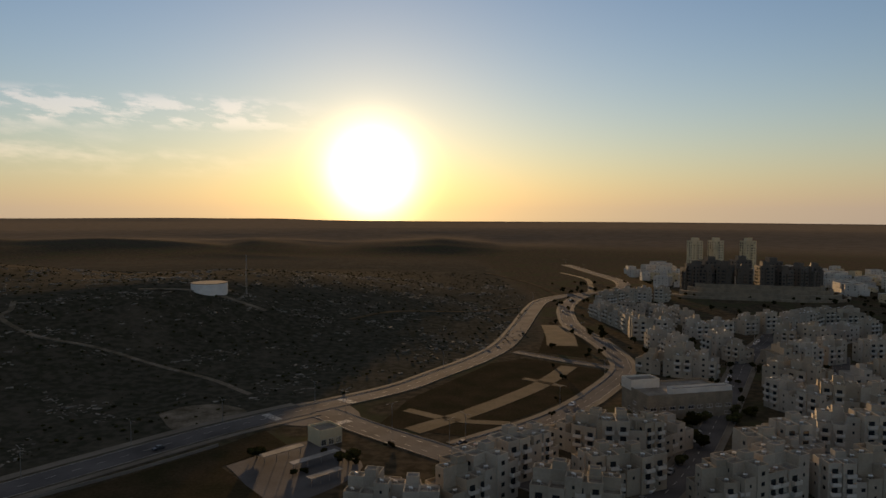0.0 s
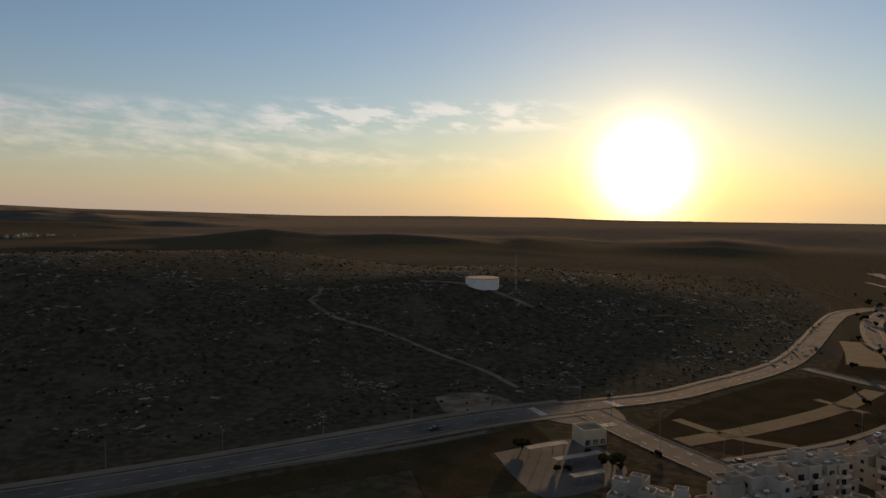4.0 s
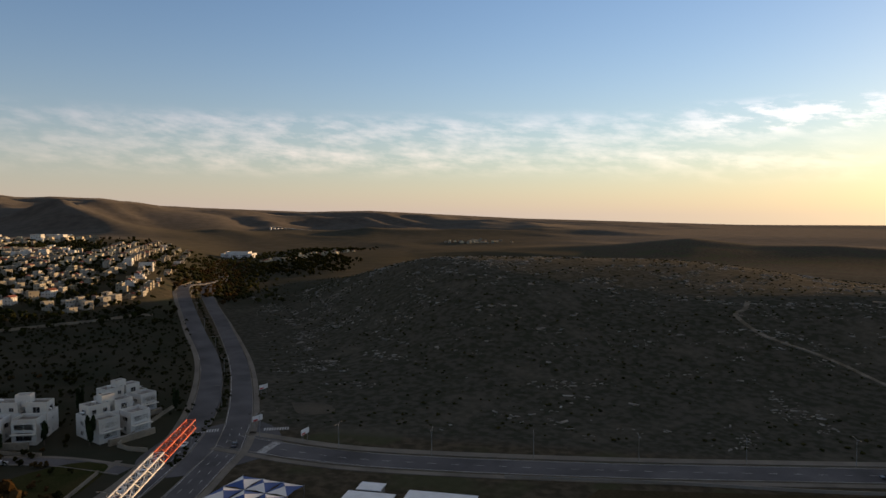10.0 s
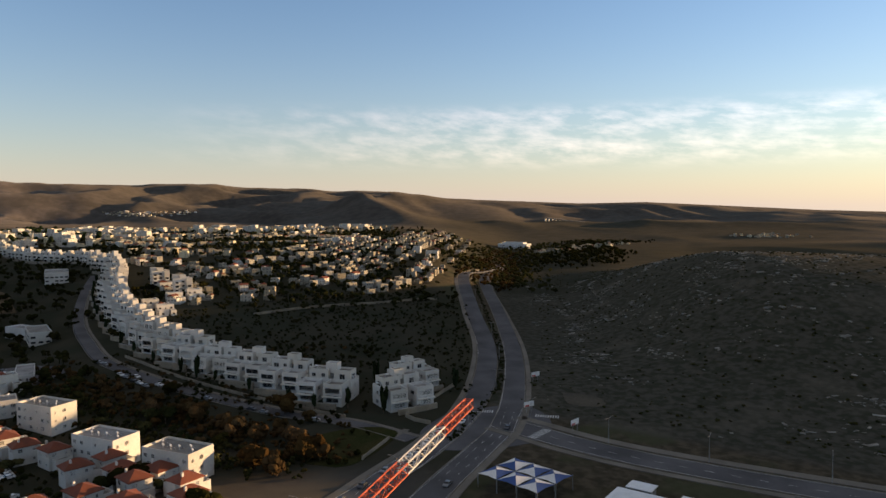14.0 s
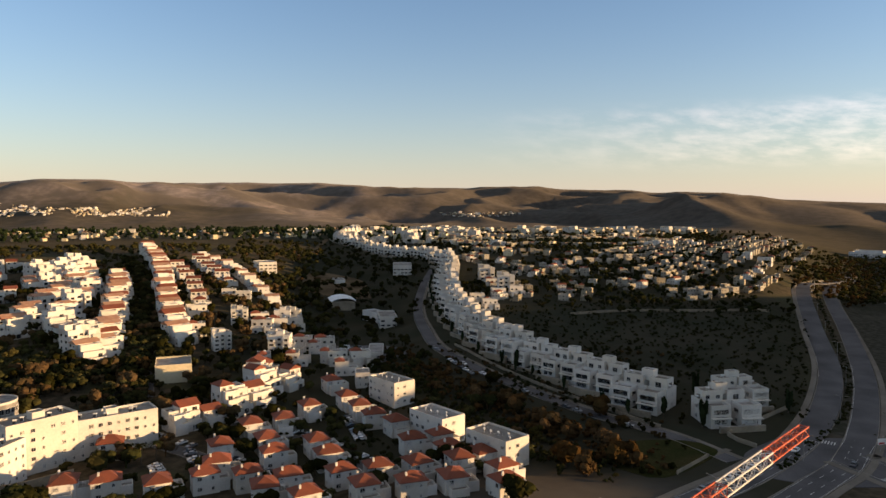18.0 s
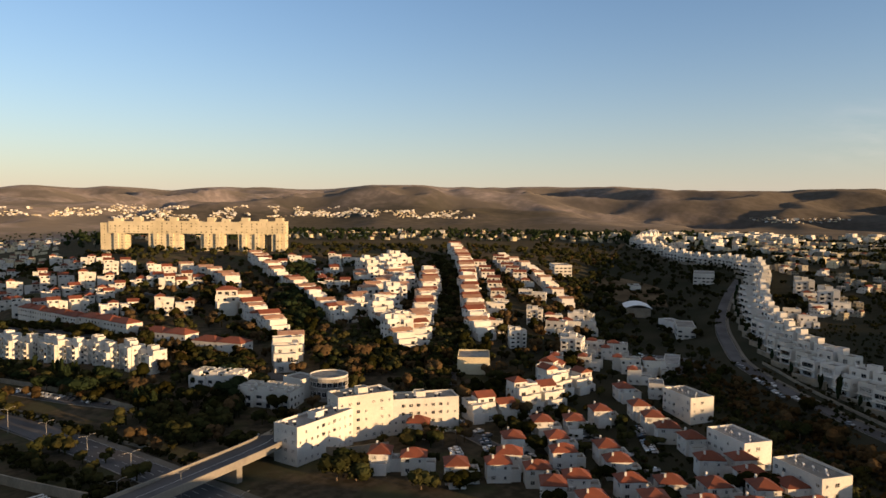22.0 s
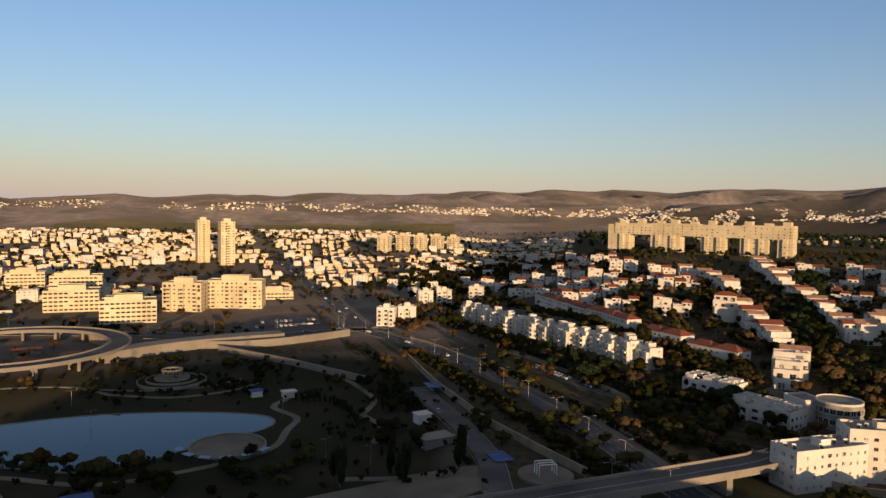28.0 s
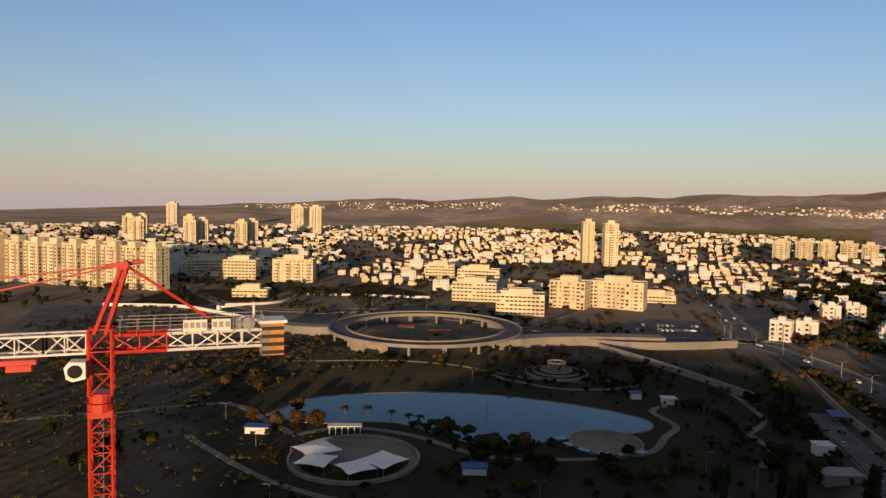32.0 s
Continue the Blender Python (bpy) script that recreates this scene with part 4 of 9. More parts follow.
field(183, 196, 1700, 2100, "dry green field far behind the town")

# ---- buildings ----
WIN = {"window": (1.3, 1.15), "small_window": (0.7, 0.9), "balcony_door": (1.9, 2.0), "window_band": (2.5, 1.2), "corner_window": (5.0, 1.6), "loggia_window": (4.2, 2.3)}


def window_mb(w, h):
    """A window facing -y, one skin: sunk panes, frame bars and a sill that stands proud."""
    mb, t = MB(), 0.09
    xs, zs = (-w / 2 - t, -w / 2, -0.03, 0.03, w / 2, w / 2 + t), (-t - 0.08, -t, 0, h, h + t)
    deep = {(i, j): -0.18 if j == 0 else -0.0 if j == 2 and i in (1, 3) else -0.08 for i in range(5) for j in range(4)}
    ids = {}

    def at(x, y, z):
        k = (round(x, 4), round(y, 4), round(z, 4))
        if k not in ids:
            ids[k] = len(mb.v)
            mb.v.append(k)
        return ids[k]

    def quad(pts, m):
        mb.f.append(tuple(at(*p) for p in pts))
        mb.m.append(m)

    for (i, j), y in deep.items():
        x0, x1, z0, z1 = xs[i], xs[i + 1], zs[j], zs[j + 1]
        quad([(x0, y, z0), (x1, y, z0), (x1, y, z1), (x0, y, z1)], GL if y == 0 else FR)
        for di, dj, p in ((1, 0, ((x1, z0), (x1, z1))), (-1, 0, ((x0, z1), (x0, z0))), (0, 1, ((x1, z1), (x0, z1))), (0, -1, ((x0, z0), (x1, z0)))):
            o = deep.get((i + di, j + dj), 0.06)
            if o > y:
                (xa, za), (xb, zb) = p
                quad([(xa, y, za), (xa, o, za), (xb, o, zb), (xb, y, zb)], FR)
    return mb


def pane_mb(w, h):
    mb = MB()
    mb.box(-w / 2, -0.05, 0, w / 2, 0.05, h, GL)
    mb.f, mb.m = [mb.f[i] for i in (0, 1, 3, 5)], [GL] * 4
    return mb


def heater_mb():
    """A roof water heater: a white drum on legs over a tilted dark panel."""
    mb = MB()
    mb.tube((-0.6, 0.3, 1.2), (0.6, 0.3, 1.2), 0.28, 8, BO)
    mb.face([(-0.5, -1.1, 0.15), (0.5, -1.1, 0.15), (0.5, 0.1, 0.95), (-0.5, 0.1, 0.95)], PA)
    mb.face([(-0.5, 0.1, 0.88), (0.5, 0.1, 0.88), (0.5, -1.1, 0.08), (-0.5, -1.1, 0.08)], BO)
    for x in (-0.45, 0.45):
        mb.tube((x, 0.3, -0.05), (x, 0.3, 1.0), 0.04, 4, BO)
        mb.tube((x, -1.05, -0.05), (x, -1.05, 0.15), 0.04, 4, BO)
    return mb


def balcony_mb(w, d=1.4):
    mb = MB()
    mb.box(-w / 2, -d, -0.18, w / 2, 0.05, 0.0, PL)
    mb.box(-w / 2, -d, 0.0, w / 2, -d + 0.14, 0.95, PL)
    mb.box(-w / 2, -d + 0.14, 0.0, -w / 2 + 0.14, 0.05, 0.95, PL)
    mb.box(w / 2 - 0.14, -d + 0.14, 0.0, w / 2, 0.05, 0.95, PL)
    return mb


WINDOW_MB = {k: window_mb(*v) for k, v in WIN.items()}
PANE_MB = {k: pane_mb(*v) for k, v in WIN.items()}
WINDOW_ME = {k: v.mesh(k, SLOTS) for k, v in WINDOW_MB.items()}
FARPANE = {}
for k, (w, h) in WIN.items():
    FARPANE[k] = MB()
    FARPANE[k].face([(-w / 2, -0.04, 0), (w / 2, -0.04, 0), (w / 2, -0.04, h), (-w / 2, -0.04, h)], GL)
HEATER = heater_mb()
HEATER_ME = HEATER.mesh("solar_water_heater", SLOTS)
BALCONY = {w: balcony_mb(w) for w in (3.0, 4.0)}
BALCONY_ME = {w: b.mesh("balcony", SLOTS) for w, b in BALCONY.items()}


class Proto:
    """The pieces of one kind of building: walls, roof tiles, windows, balconies, heaters."""

    def __init__(self):
        self.walls, self.tiles, self.wins, self.balc, self.heat = MB(), MB(), [], [], []

    def facade(self, x0, y0, x1, y1, z0, floors, rng, faces="SENW", gap=2.9, storey=3.1, kinds=("window", "window", "small_window"), drop=0.12):
        """Windows over the sides of a block."""
        runs = {"S": (x0, y0, x1, y0, 0.0), "E": (x1, y0, x1, y1, math.pi / 2), "N": (x1, y1, x0, y1, math.pi), "W": (x0, y1, x0, y0, -math.pi / 2)}
        for f in faces:
            ax, ay, bx, by, r = runs[f]
            length = math.hypot(bx - ax, by - ay)
            n = max(1, int((length - 0.8) / gap))
            ks = [rng.choice(kinds) for _ in range(n)]
            for fl in range(floors):
                for i in range(n):
                    if rng.random() < drop:
                        continue
                    t = (i + 0.5) / n
                    self.wins.append((ks[i], ax + (bx - ax) * t, ay + (by - ay) * t, z0 + fl * storey + (0.95 if ks[i] != "balcony_door" else 0.1), r))

    def heaters(self, x0, y0, x1, y1, z, n, rng, rot=2.6):
        for _ in range(n):
            self.heat.append((rng.uniform(x0 + 1.2, x1 - 1.2), rng.uniform(y0 + 1.5, y1 - 1.2), z, rot))

    def merged(self, panes=True):
        mb = MB().add(self.walls).add(self.tiles)
        for k, x, y, z, r in self.wins:
            mb.add(PANE_MB[k] if panes else FARPANE[k], x, y, z, r)
        for w, x, y, z, r in self.balc:
            mb.add(BALCONY[w], x, y, z, r)
        for x, y, z, r in self.heat:
            mb.add(HEATER, x, y, z, r)
        return mb

    def full(self, name, label, category, group, at):
        ob = thing(name, label, category, group, at)
        for i, mb in enumerate(self.walls.pieces()):
            part("body" if i == 0 else "chimney" if max(v[2] for v in mb.v) > 8 and max(v[0] for v in mb.v) - min(v[0] for v in mb.v) < 1 else "annex", mb, SLOTS, ob)
        for mb in self.tiles.pieces():
            part("tiled_roof", mb, SLOTS, ob, "red clay tile roof")
        for k, x, y, z, r in self.wins:
            part(k, WINDOW_ME[k], SLOTS, ob, at=pose(x, y, z, 0, 0, math.degrees(r)))
        for w, x, y, z, r in self.balc:
            part("balcony", BALCONY_ME[w], SLOTS, ob, at=pose(x, y, z, 0, 0, math.degrees(r)))
        for x, y, z, r in self.heat:
            part("solar_water_heater", HEATER_ME, SLOTS, ob, "white drum and dark panel", at=pose(x, y, z, 0, 0, math.degrees(r)))
        return ob

    def simple(self, name, label, category, group, at):
        """Walls with their panes, and the roof, for houses seen from afar."""
        ob = thing(name, label, category, group, at)
        part("body", self.walls, SLOTS, ob)["kind"] = "stuff"
        mb = MB()
        for k, x, y, z, r in self.wins:
            mb.add(PANE_MB[k], x, y, z, r)
        if mb.v:
            part("glazing", mb, SLOTS, ob, "dark window panes")["kind"] = "stuff"
        if self.heat:
            mb = MB()
            for x, y, z, r in self.heat:
                mb.add(HEATER, x, y, z, r)
            part("roof_plant", mb, SLOTS, ob, "white drums and dark solar panels")["kind"] = "stuff"
        if self.tiles.v:
            part("tiled_roof", self.tiles, SLOTS, ob, "red clay tile roof")
        if self.balc:
            b = MB()
            for w, x, y, z, r in self.balc:
                b.add(BALCONY[w], x, y, z, r)
            part("balcony_tier", b, SLOTS, ob)["kind"] = "stuff"
        return ob


DEEP = -4.0


def p_red(seed):
    """Small two-storey house with a red hip roof and flat white annexes."""
    r, p = random.Random(seed), Proto()
    w, d = r.uniform(6.2, 7.2), r.uniform(7.0, 8.2)
    p.walls.box(-w / 2, -d / 2, DEEP, w / 2, d / 2, 5.9, PL)
    p.tiles.hip(-w / 2, -d / 2, w / 2, d / 2, 5.95, r.uniform(1.9, 2.3))
    p.walls.volume(w / 2 - 0.1, -d / 2 + 0.7, w / 2 + 3.6, d / 2 - 1.4, DEEP, 3.1)
    p.walls.volume(-w / 2 + 0.8, -d / 2 - 3.2, w / 2 - 1.0, -d / 2 + 0.1, DEEP, 2.9)
    p.facade(-w / 2, -d / 2, w / 2, d / 2, 0.0, 2, r, "NW", 2.8)
    p.facade(-w / 2, -d / 2, w / 2, d / 2, 3.1, 1, r, "SE", 2.8)
    p.facade(w / 2, -d / 2 + 0.7, w / 2 + 3.6, d / 2 - 1.4, 0.0, 1, r, "E", 2.8)
    p.heat.append((w / 2 + 1.8, 0.0, 3.15, 2.6))
    p.walls.box(-w / 4, d / 5, 5.0, -w / 4 + 0.6, d / 5 + 0.6, 8.3, PL)
    return p


def p_villa(seed):
    """Pair of stepped white villas: two bays with wide dark corner windows, roof terraces, a set-back top storey. Front faces -y."""
    r, p = random.Random(seed), Proto()
    a = r.uniform(0.0, 1.0)
    p.walls.volume(-8.4, 0.0, 8.4, 7.0, DEEP, 6.2 + 0.3 * a)
    p.walls.volume(-7.4, 1.6, -0.6 + a, 6.8, 6.0, 9.3, par=0.5)
    p.walls.volume(1.4, 2.2, 7.6 - a, 6.9, 6.0, 9.1, par=0.5)
    p.walls.volume(-2.0, 3.4, 2.2, 6.4, 8.0, 11.3, par=0.3)
    for x0, x1, y0, h in ((-8.2, -1.6, -5.4, 6.0), (1.5, 8.1, -6.4 + a, 6.1)):
        p.walls.volume(x0, y0, x1, 0.1, DEEP, h, par=0.9)
        p.facade(x0, y0, x1, 0.1, 3.0, 1, r, "S", 5.8, kinds=("corner_window",), drop=0)
        p.facade(x0, y0, x1, 0.1, 3.0, 1, r, "EW", 3.0, kinds=("window_band", "window"), drop=0.1)
        # flush dark panes stand in for the shade inside ground-floor loggias
        p.facade(x0, y0, x1, 0.1, 0.0, 1, r, "S", 5.8, kinds=("loggia_window",), drop=0)
        p.facade(x0, y0, x1, 0.1, 0.0, 1, r, "EW", 3.0)
        p.walls.box(x0, y0 - 1.3, 2.75, x1, y0 + 0.05, 3.0, PL)
    p.walls.volume(-7.6, -9.8, 7.4, -8.9, DEEP, 1.5, ST, par=0)
    p.facade(-8.4, 0.0, 8.4, 7.0, 0.0, 2, r, "NEW", 3.2)
    p.facade(-1.6, 0.0, 1.5, 7.0, 0.0, 2, r, "S", 2.6, kinds=("balcony_door",), drop=0)
    p.facade(-7.4, 1.6, -0.6 + a, 6.8, 6.2, 1, r, "SW", 2.8, kinds=("window", "balcony_door"), drop=0)
    p.facade(1.4, 2.2, 7.6 - a, 6.9, 6.1, 1, r, "SE", 2.8, kinds=("window", "balcony_door"), drop=0)
    p.heat += [(-7.6, 4.5, 6.35, 2.6), (7.9, 3.5, 6.35, 2.6), (-5.0, 3.0, 9.35, 2.6)]
    return p


def p_apt(seed, floors=4, w=18.0, d=14.0, m=PL):
    """White apartment block of many stepped volumes, with loggias, balconies, roof terraces and a stair head."""
    r, p = random.Random(seed), Proto()
    nx, ny = max(3, round(w / 4.5)), 3
    cw, cd = w / nx, d / ny
    stair = (r.randint(1, nx - 2), 1)
    lv = {}
    for i in range(nx):
        for j in range(ny):
            edge = (i in (0, nx - 1)) + (j in (0, ny - 1))
            lv[i, j] = floors - (r.random() < 0.55 if edge == 2 else r.random() < 0.3 if edge else 0) - (edge == 2 and r.random() < 0.25)
    lv[stair] = floors
    for (i, j), n in lv.items():
        x0, y0 = -w / 2 + i * cw, -d / 2 + j * cd
        jx, jy = (r.uniform(0.0, 1.3) if i in (0, nx - 1) else 0), (r.uniform(0.0, 1.5) if j in (0, ny - 1) else 0)
        a0, a1 = x0 - (jx if i == 0 else 0), x0 + cw + (jx if i == nx - 1 else 0)
        b0, b1 = y0 - (jy if j == 0 else 0), y0 + cd + (jy if j == ny - 1 else 0)
        top = n * 3.1 + 0.02 * (i + 3 * j)
        p.walls.volume(a0 + 0.01 * j, b0 + 0.01 * i, a1 + 0.008 * j, b1 + 0.008 * i, DEEP, top, m, par=0.9)
        sides_ = ("S" if j == 0 else "") + ("N" if j == ny - 1 else "") + ("W" if i == 0 else "") + ("E" if i == nx - 1 else "")
        if sides_:
            p.facade(a0, b0, a1, b1, 0.0, n, r, sides_, 3.0, kinds=("small_window", "window", "small_window"), drop=0.25)
        if j == 0 and r.random() < 0.7:
            for fl in range(1, n):
                p.balc.append((3.0, (a0 + a1) / 2, b0, fl * 3.1, 0.0))
                p.wins.append(("balcony_door", (a0 + a1) / 2, b0 - 0.03, fl * 3.1 + 0.1, 0.0))
        if j == ny - 1 and r.random() < 0.7:
            for fl in range(1, n):
                p.balc.append((3.0, (a0 + a1) / 2, b1, fl * 3.1, math.pi))
                p.wins.append(("balcony_door", (a0 + a1) / 2, b1 + 0.03, fl * 3.1 + 0.1, math.pi))
        if i == nx - 1 and j == 1:
            for fl in range(1, n):
                p.balc.append((3.0, a1, (b0 + b1) / 2, fl * 3.1, math.pi / 2))
        if (i, j) != stair and r.random() < 0.6:
            p.heat.append(((a0 + a1) / 2, (b0 + b1) / 2, top + 0.05, 2.6))
    x0, y0 = -w / 2 + stair[0] * cw, -d / 2 + stair[1] * cd
    p.walls.volume(x0 + 0.4, y0 + 0.4, x0 + cw - 0.4, y0 + cd - 0.4, floors * 3.1 - 1, floors * 3.1 + 2.8, m, par=0.3)
    return p


def p_hill(seed, floors=3):
    """Stepped hillside house with a red-tiled top storey."""
    r, p = random.Random(seed), Proto()
    h = floors * 3.0
    p.walls.box(-5.2, -1.0, DEEP, 5.2, 6.0, h, PL)
    p.tiles.hip(-5.2, -1.0, 5.2, 6.0, h + 0.05, r.uniform(1.5, 2.0), gable=r.random() < 0.5)
    p.walls.volume(-5.6, -4.6, 0.5, -0.9, DEEP, h - 3.0)
    p.walls.volume(0.9, -5.4, 5.6, -0.9, DEEP, h - 2.9 - 3.0 * (r.random() < 0.4))
    p.walls.volume(-4.6, -7.6, 4.4, -4.5, DEEP, max(2.8, h - 6.0))
    p.facade(-5.2, -1.0, 5.2, 6.0, h - 3.0, 1, r, "S", 2.6, kinds=("window", "balcony_door"))
    p.facade(-5.2, -1.0, 5.2, 6.0, 0.0, floors, r, "NEW", 2.9)
    p.facade(-5.6, -4.6, 0.5, -0.9, h - 6.0, 1, r, "SW", 2.6)
    p.facade(0.9, -5.4, 5.6, -0.9, max(0, h - 6.0), 1, r, "SE", 2.6)
    p.heaters(1.0, -5.0, 5.5, -1.0, h - 2.85, 1, r)
    return p


def p_step(seed, m=PL):
    """Unit of a stepped white row: flat roofs, small terraces."""
    r, p = random.Random(seed), Proto()
    h = r.choice((6.2, 6.2, 9.2))
    p.walls.volume(-5.4, -0.5, 5.0, 6.0, DEEP, h, m)
    p.walls.volume(-5.0, -5.0, r.uniform(-0.5, 1.5), -0.4, DEEP, h - 3.0, m)
    p.walls.volume(2.0, -6.2, 5.4, -0.4, DEEP, 3.1, m)
    if r.random() < 0.4:
        p.tiles.hip(-5.4, 1.6, 0.5, 6.0, h + 0.85, 1.4, e=0.3)
        p.walls.box(-5.2, 1.8, h - 0.5, 0.3, 5.8, h + 0.8, m)
    p.facade(-5.4, -0.5, 5.0, 6.0, 0.0, int(h / 3), r, "ENW", 2.8)
    p.facade(-5.4, -0.5, 5.0, 6.0, h - 3.0, 1, r, "S", 2.6)
    p.facade(-5.0, -5.0, 0.0, -0.4, 0.0, max(1, int(h / 3) - 1), r, "SW", 2.6)
    p.facade(2.0, -6.2, 5.4, -0.4, 0.0, 1, r, "SE", 2.6)
    p.heaters(0.8, 0.0, 4.8, 5.5, h + 0.05, 1, r)
    return p


def p_casc(seed):
    """Narrow white house of a row that steps down the slope: terraces, a shallow tile roof paled for grazing sun, small
    windows.
    """
    r, p = random.Random(seed), Proto()
    w = r.uniform(5.0, 5.8)
    p.walls.box(-w, 1.0, DEEP, w, 8.0, 9.0, PL)
    if seed % 3:
        p.tiles.hip(-w, 1.0, w, 8.0, 9.05, r.uniform(1.0, 1.5), PT, e=0.25, gable=True)
    else:
        p.walls.volume(-w + 0.3, 2.4, w - 2.5, 7.6, 8.9, 10.2)
    for k in range(3):
        z, y0 = 8.0 - 2.6 * k - r.uniform(0, 0.7), 1.0 - 3.2 * (k + 1) - r.uniform(0, 0.7)
        x0, x1 = -w + r.uniform(0, 1.6), w - r.uniform(0, 1.6)
        p.walls.volume(x0, y0, x1, 1.1 - 3.2 * k, DEEP, z, par=0.9)
        p.facade(x0, y0, x1, y0 + 3, z - 2.7, 1, r, "S", 3.2, kinds=("window", "small_window", "balcony_door"), drop=0.25)
        p.facade(x0, y0, x1, y0 + 3, z - 2.7, 1, r, "EW", 3.0, kinds=("small_window",), drop=0.5)
    p.facade(-w, 1.0, w, 8.0, 0.2, 3, r, "ENW", 3.0, kinds=("small_window", "window"), drop=0.35)
    p.facade(-w, 1.0, w, 8.0, 6.2, 1, r, "S", 3.4, kinds=("window", "balcony_door"), drop=0.2)
    p.heat.append((w - 1.5, -0.8, 7.9, 2.6))
    return p


def p_unit4(seed):
    """Four-storey unit of a white terrace with deep dark balconies."""
    r, p = random.Random(seed), Proto()
    h = 12.6
    p.walls.volume(-6.6, -2.5, 6.6, 6.0, DEEP, h)
    p.walls.volume(-6.2, -4.6, -2.2, -2.4, DEEP, h - 2.6)
    p.walls.volume(2.4, -4.6, 6.2, -2.4, DEEP, h - 2.6 + r.choice((0, 2.0)))
    p.walls.volume(-2.0, -1.0, 2.4, 4.0, h - 1, h + 2.6, par=0.3)
    for fl in range(1, 4):
        p.balc.append((4.0, 0.0, -2.5, fl * 3.1, 0.0))
        if r.random() < 0.7:
            p.balc.append((3.0, -4.2, -4.6, fl * 3.1 - 0.4, 0.0))
            p.wins.append(("balcony_door", -4.2, -4.63, fl * 3.1 - 0.3, 0.0))
        if r.random() < 0.7:
            p.balc.append((3.0, 4.3, -4.6, fl * 3.1 - 0.2, 0.0))
            p.wins.append(("balcony_door", 4.3, -4.63, fl * 3.1 - 0.1, 0.0))
    if r.random() < 0.6:
        p.walls.volume(-6.6 if r.random() < 0.5 else 2.8, 0.5, -2.6 if r.random() < 0.5 else 6.6, 6.0, h - 1, h + 2.9, par=0.4)
    p.facade(-2.0, -2.5, 2.2, 0, 0.0, 4, r, "S", 3.4, kinds=("balcony_door",), drop=0)
    p.facade(-6.2, -4.6, -2.2, -2.4, 0.0, 3, r, "S", 3.2, kinds=("window", "window_band"))
    p.facade(2.4, -4.6, 6.2, -2.4, 0.0, 3, r, "S", 3.2, kinds=("window", "window_band"))
    p.facade(-6.6, -2.5, 6.6, 6.0, 0.0, 4, r, "NEW", 3.0)
    p.heaters(-6.0, -2, -2.4, 5.5, h + 0.05, 1, r)
    p.heaters(2.8, -2, 6.0, 5.5, h + 0.05, 1, r)
    return p


def p_tall(seed, w, d, floors, m=CR, ribs=True):
    """A high-rise with window columns and projecting ribs of balconies."""
    r, p = random.Random(seed), Proto()
    h = floors * 3.1
    p.walls.volume(-w / 2, -d / 2, w / 2, d / 2, DEEP, h, m)
    p.walls.volume(-w / 4, -d / 4, w / 4, d / 4, h - 1, h + 4.0, m, par=0.4)
    if ribs:
        p.facade(-w / 2, -d / 2, w / 2, d / 2, 0.0, floors, r, "SENW", 3.6, kinds=("window", "small_window", "window", "balcony_door"), drop=0.15)
    else:
        p.facade(-w / 2, -d / 2, w / 2, d / 2, 0.0, floors, r, "SENW", 3.15, kinds=("window_band",), drop=0.06)
        for fl in range(1, floors):
            p.walls.box(-w / 2 - 0.35, -d / 2 - 0.35, fl * 3.1 - 0.25, w / 2 + 0.35, d / 2 + 0.35, fl * 3.1 + 0.1, m)
        p.walls.volume(w / 4, -d / 3, w / 2.4, d / 4, h - 1, h + 2.6, m, par=0.3)
    if ribs:
        n = max(1, int(w / 9))
        for i in range(n):
            x = -w / 2 + (i + 0.5) * w / n
            p.walls.volume(x - 1.6, -d / 2 - 1.6, x + 1.6, -d / 2 + 0.1, DEEP, h - 3.1, m, par=0.6)
            p.walls.volume(x - 1.6, d / 2 - 0.1, x + 1.6, d / 2 + 1.6, DEEP, h - 3.1, m, par=0.6)
            p.facade(x - 1.6, -d / 2 - 1.6, x + 1.6, d / 2 + 1.6, 0.0, floors - 1, r, "SN", 3.2, kinds=("window_band",), drop=0.0)
    return p


def far_mb(seed, w, d, h, m=PL, tile=False, panes=True):
    """A plain small house for the far town, with its panes and parapet or tiles."""
    r, p = random.Random(seed), Proto()
    p.walls.volume(-w / 2, -d / 2, w / 2, d / 2, DEEP, h, m, par=0 if tile else 0.7)
    if tile:
        p.tiles.hip(-w / 2, -d / 2, w / 2, d / 2, h + 0.05, 1.8)
    p.walls.volume(-w / 2 + 1, -d / 2 - 3, w / 2 - 2, -d / 2 + 0.1, DEEP, h * 0.55, m, par=0.6)
    if panes:
        p.facade(-w / 2, -d / 2, w / 2, d / 2, h - 3.0, 1, r, "SENW", 4.5)
    if h > 6 and panes:
        p.facade(-w / 2, -d / 2, w / 2, d / 2, 0.0, int(h / 3) - 1, r, "SENW", 4.5)
    return p.merged(panes=False)


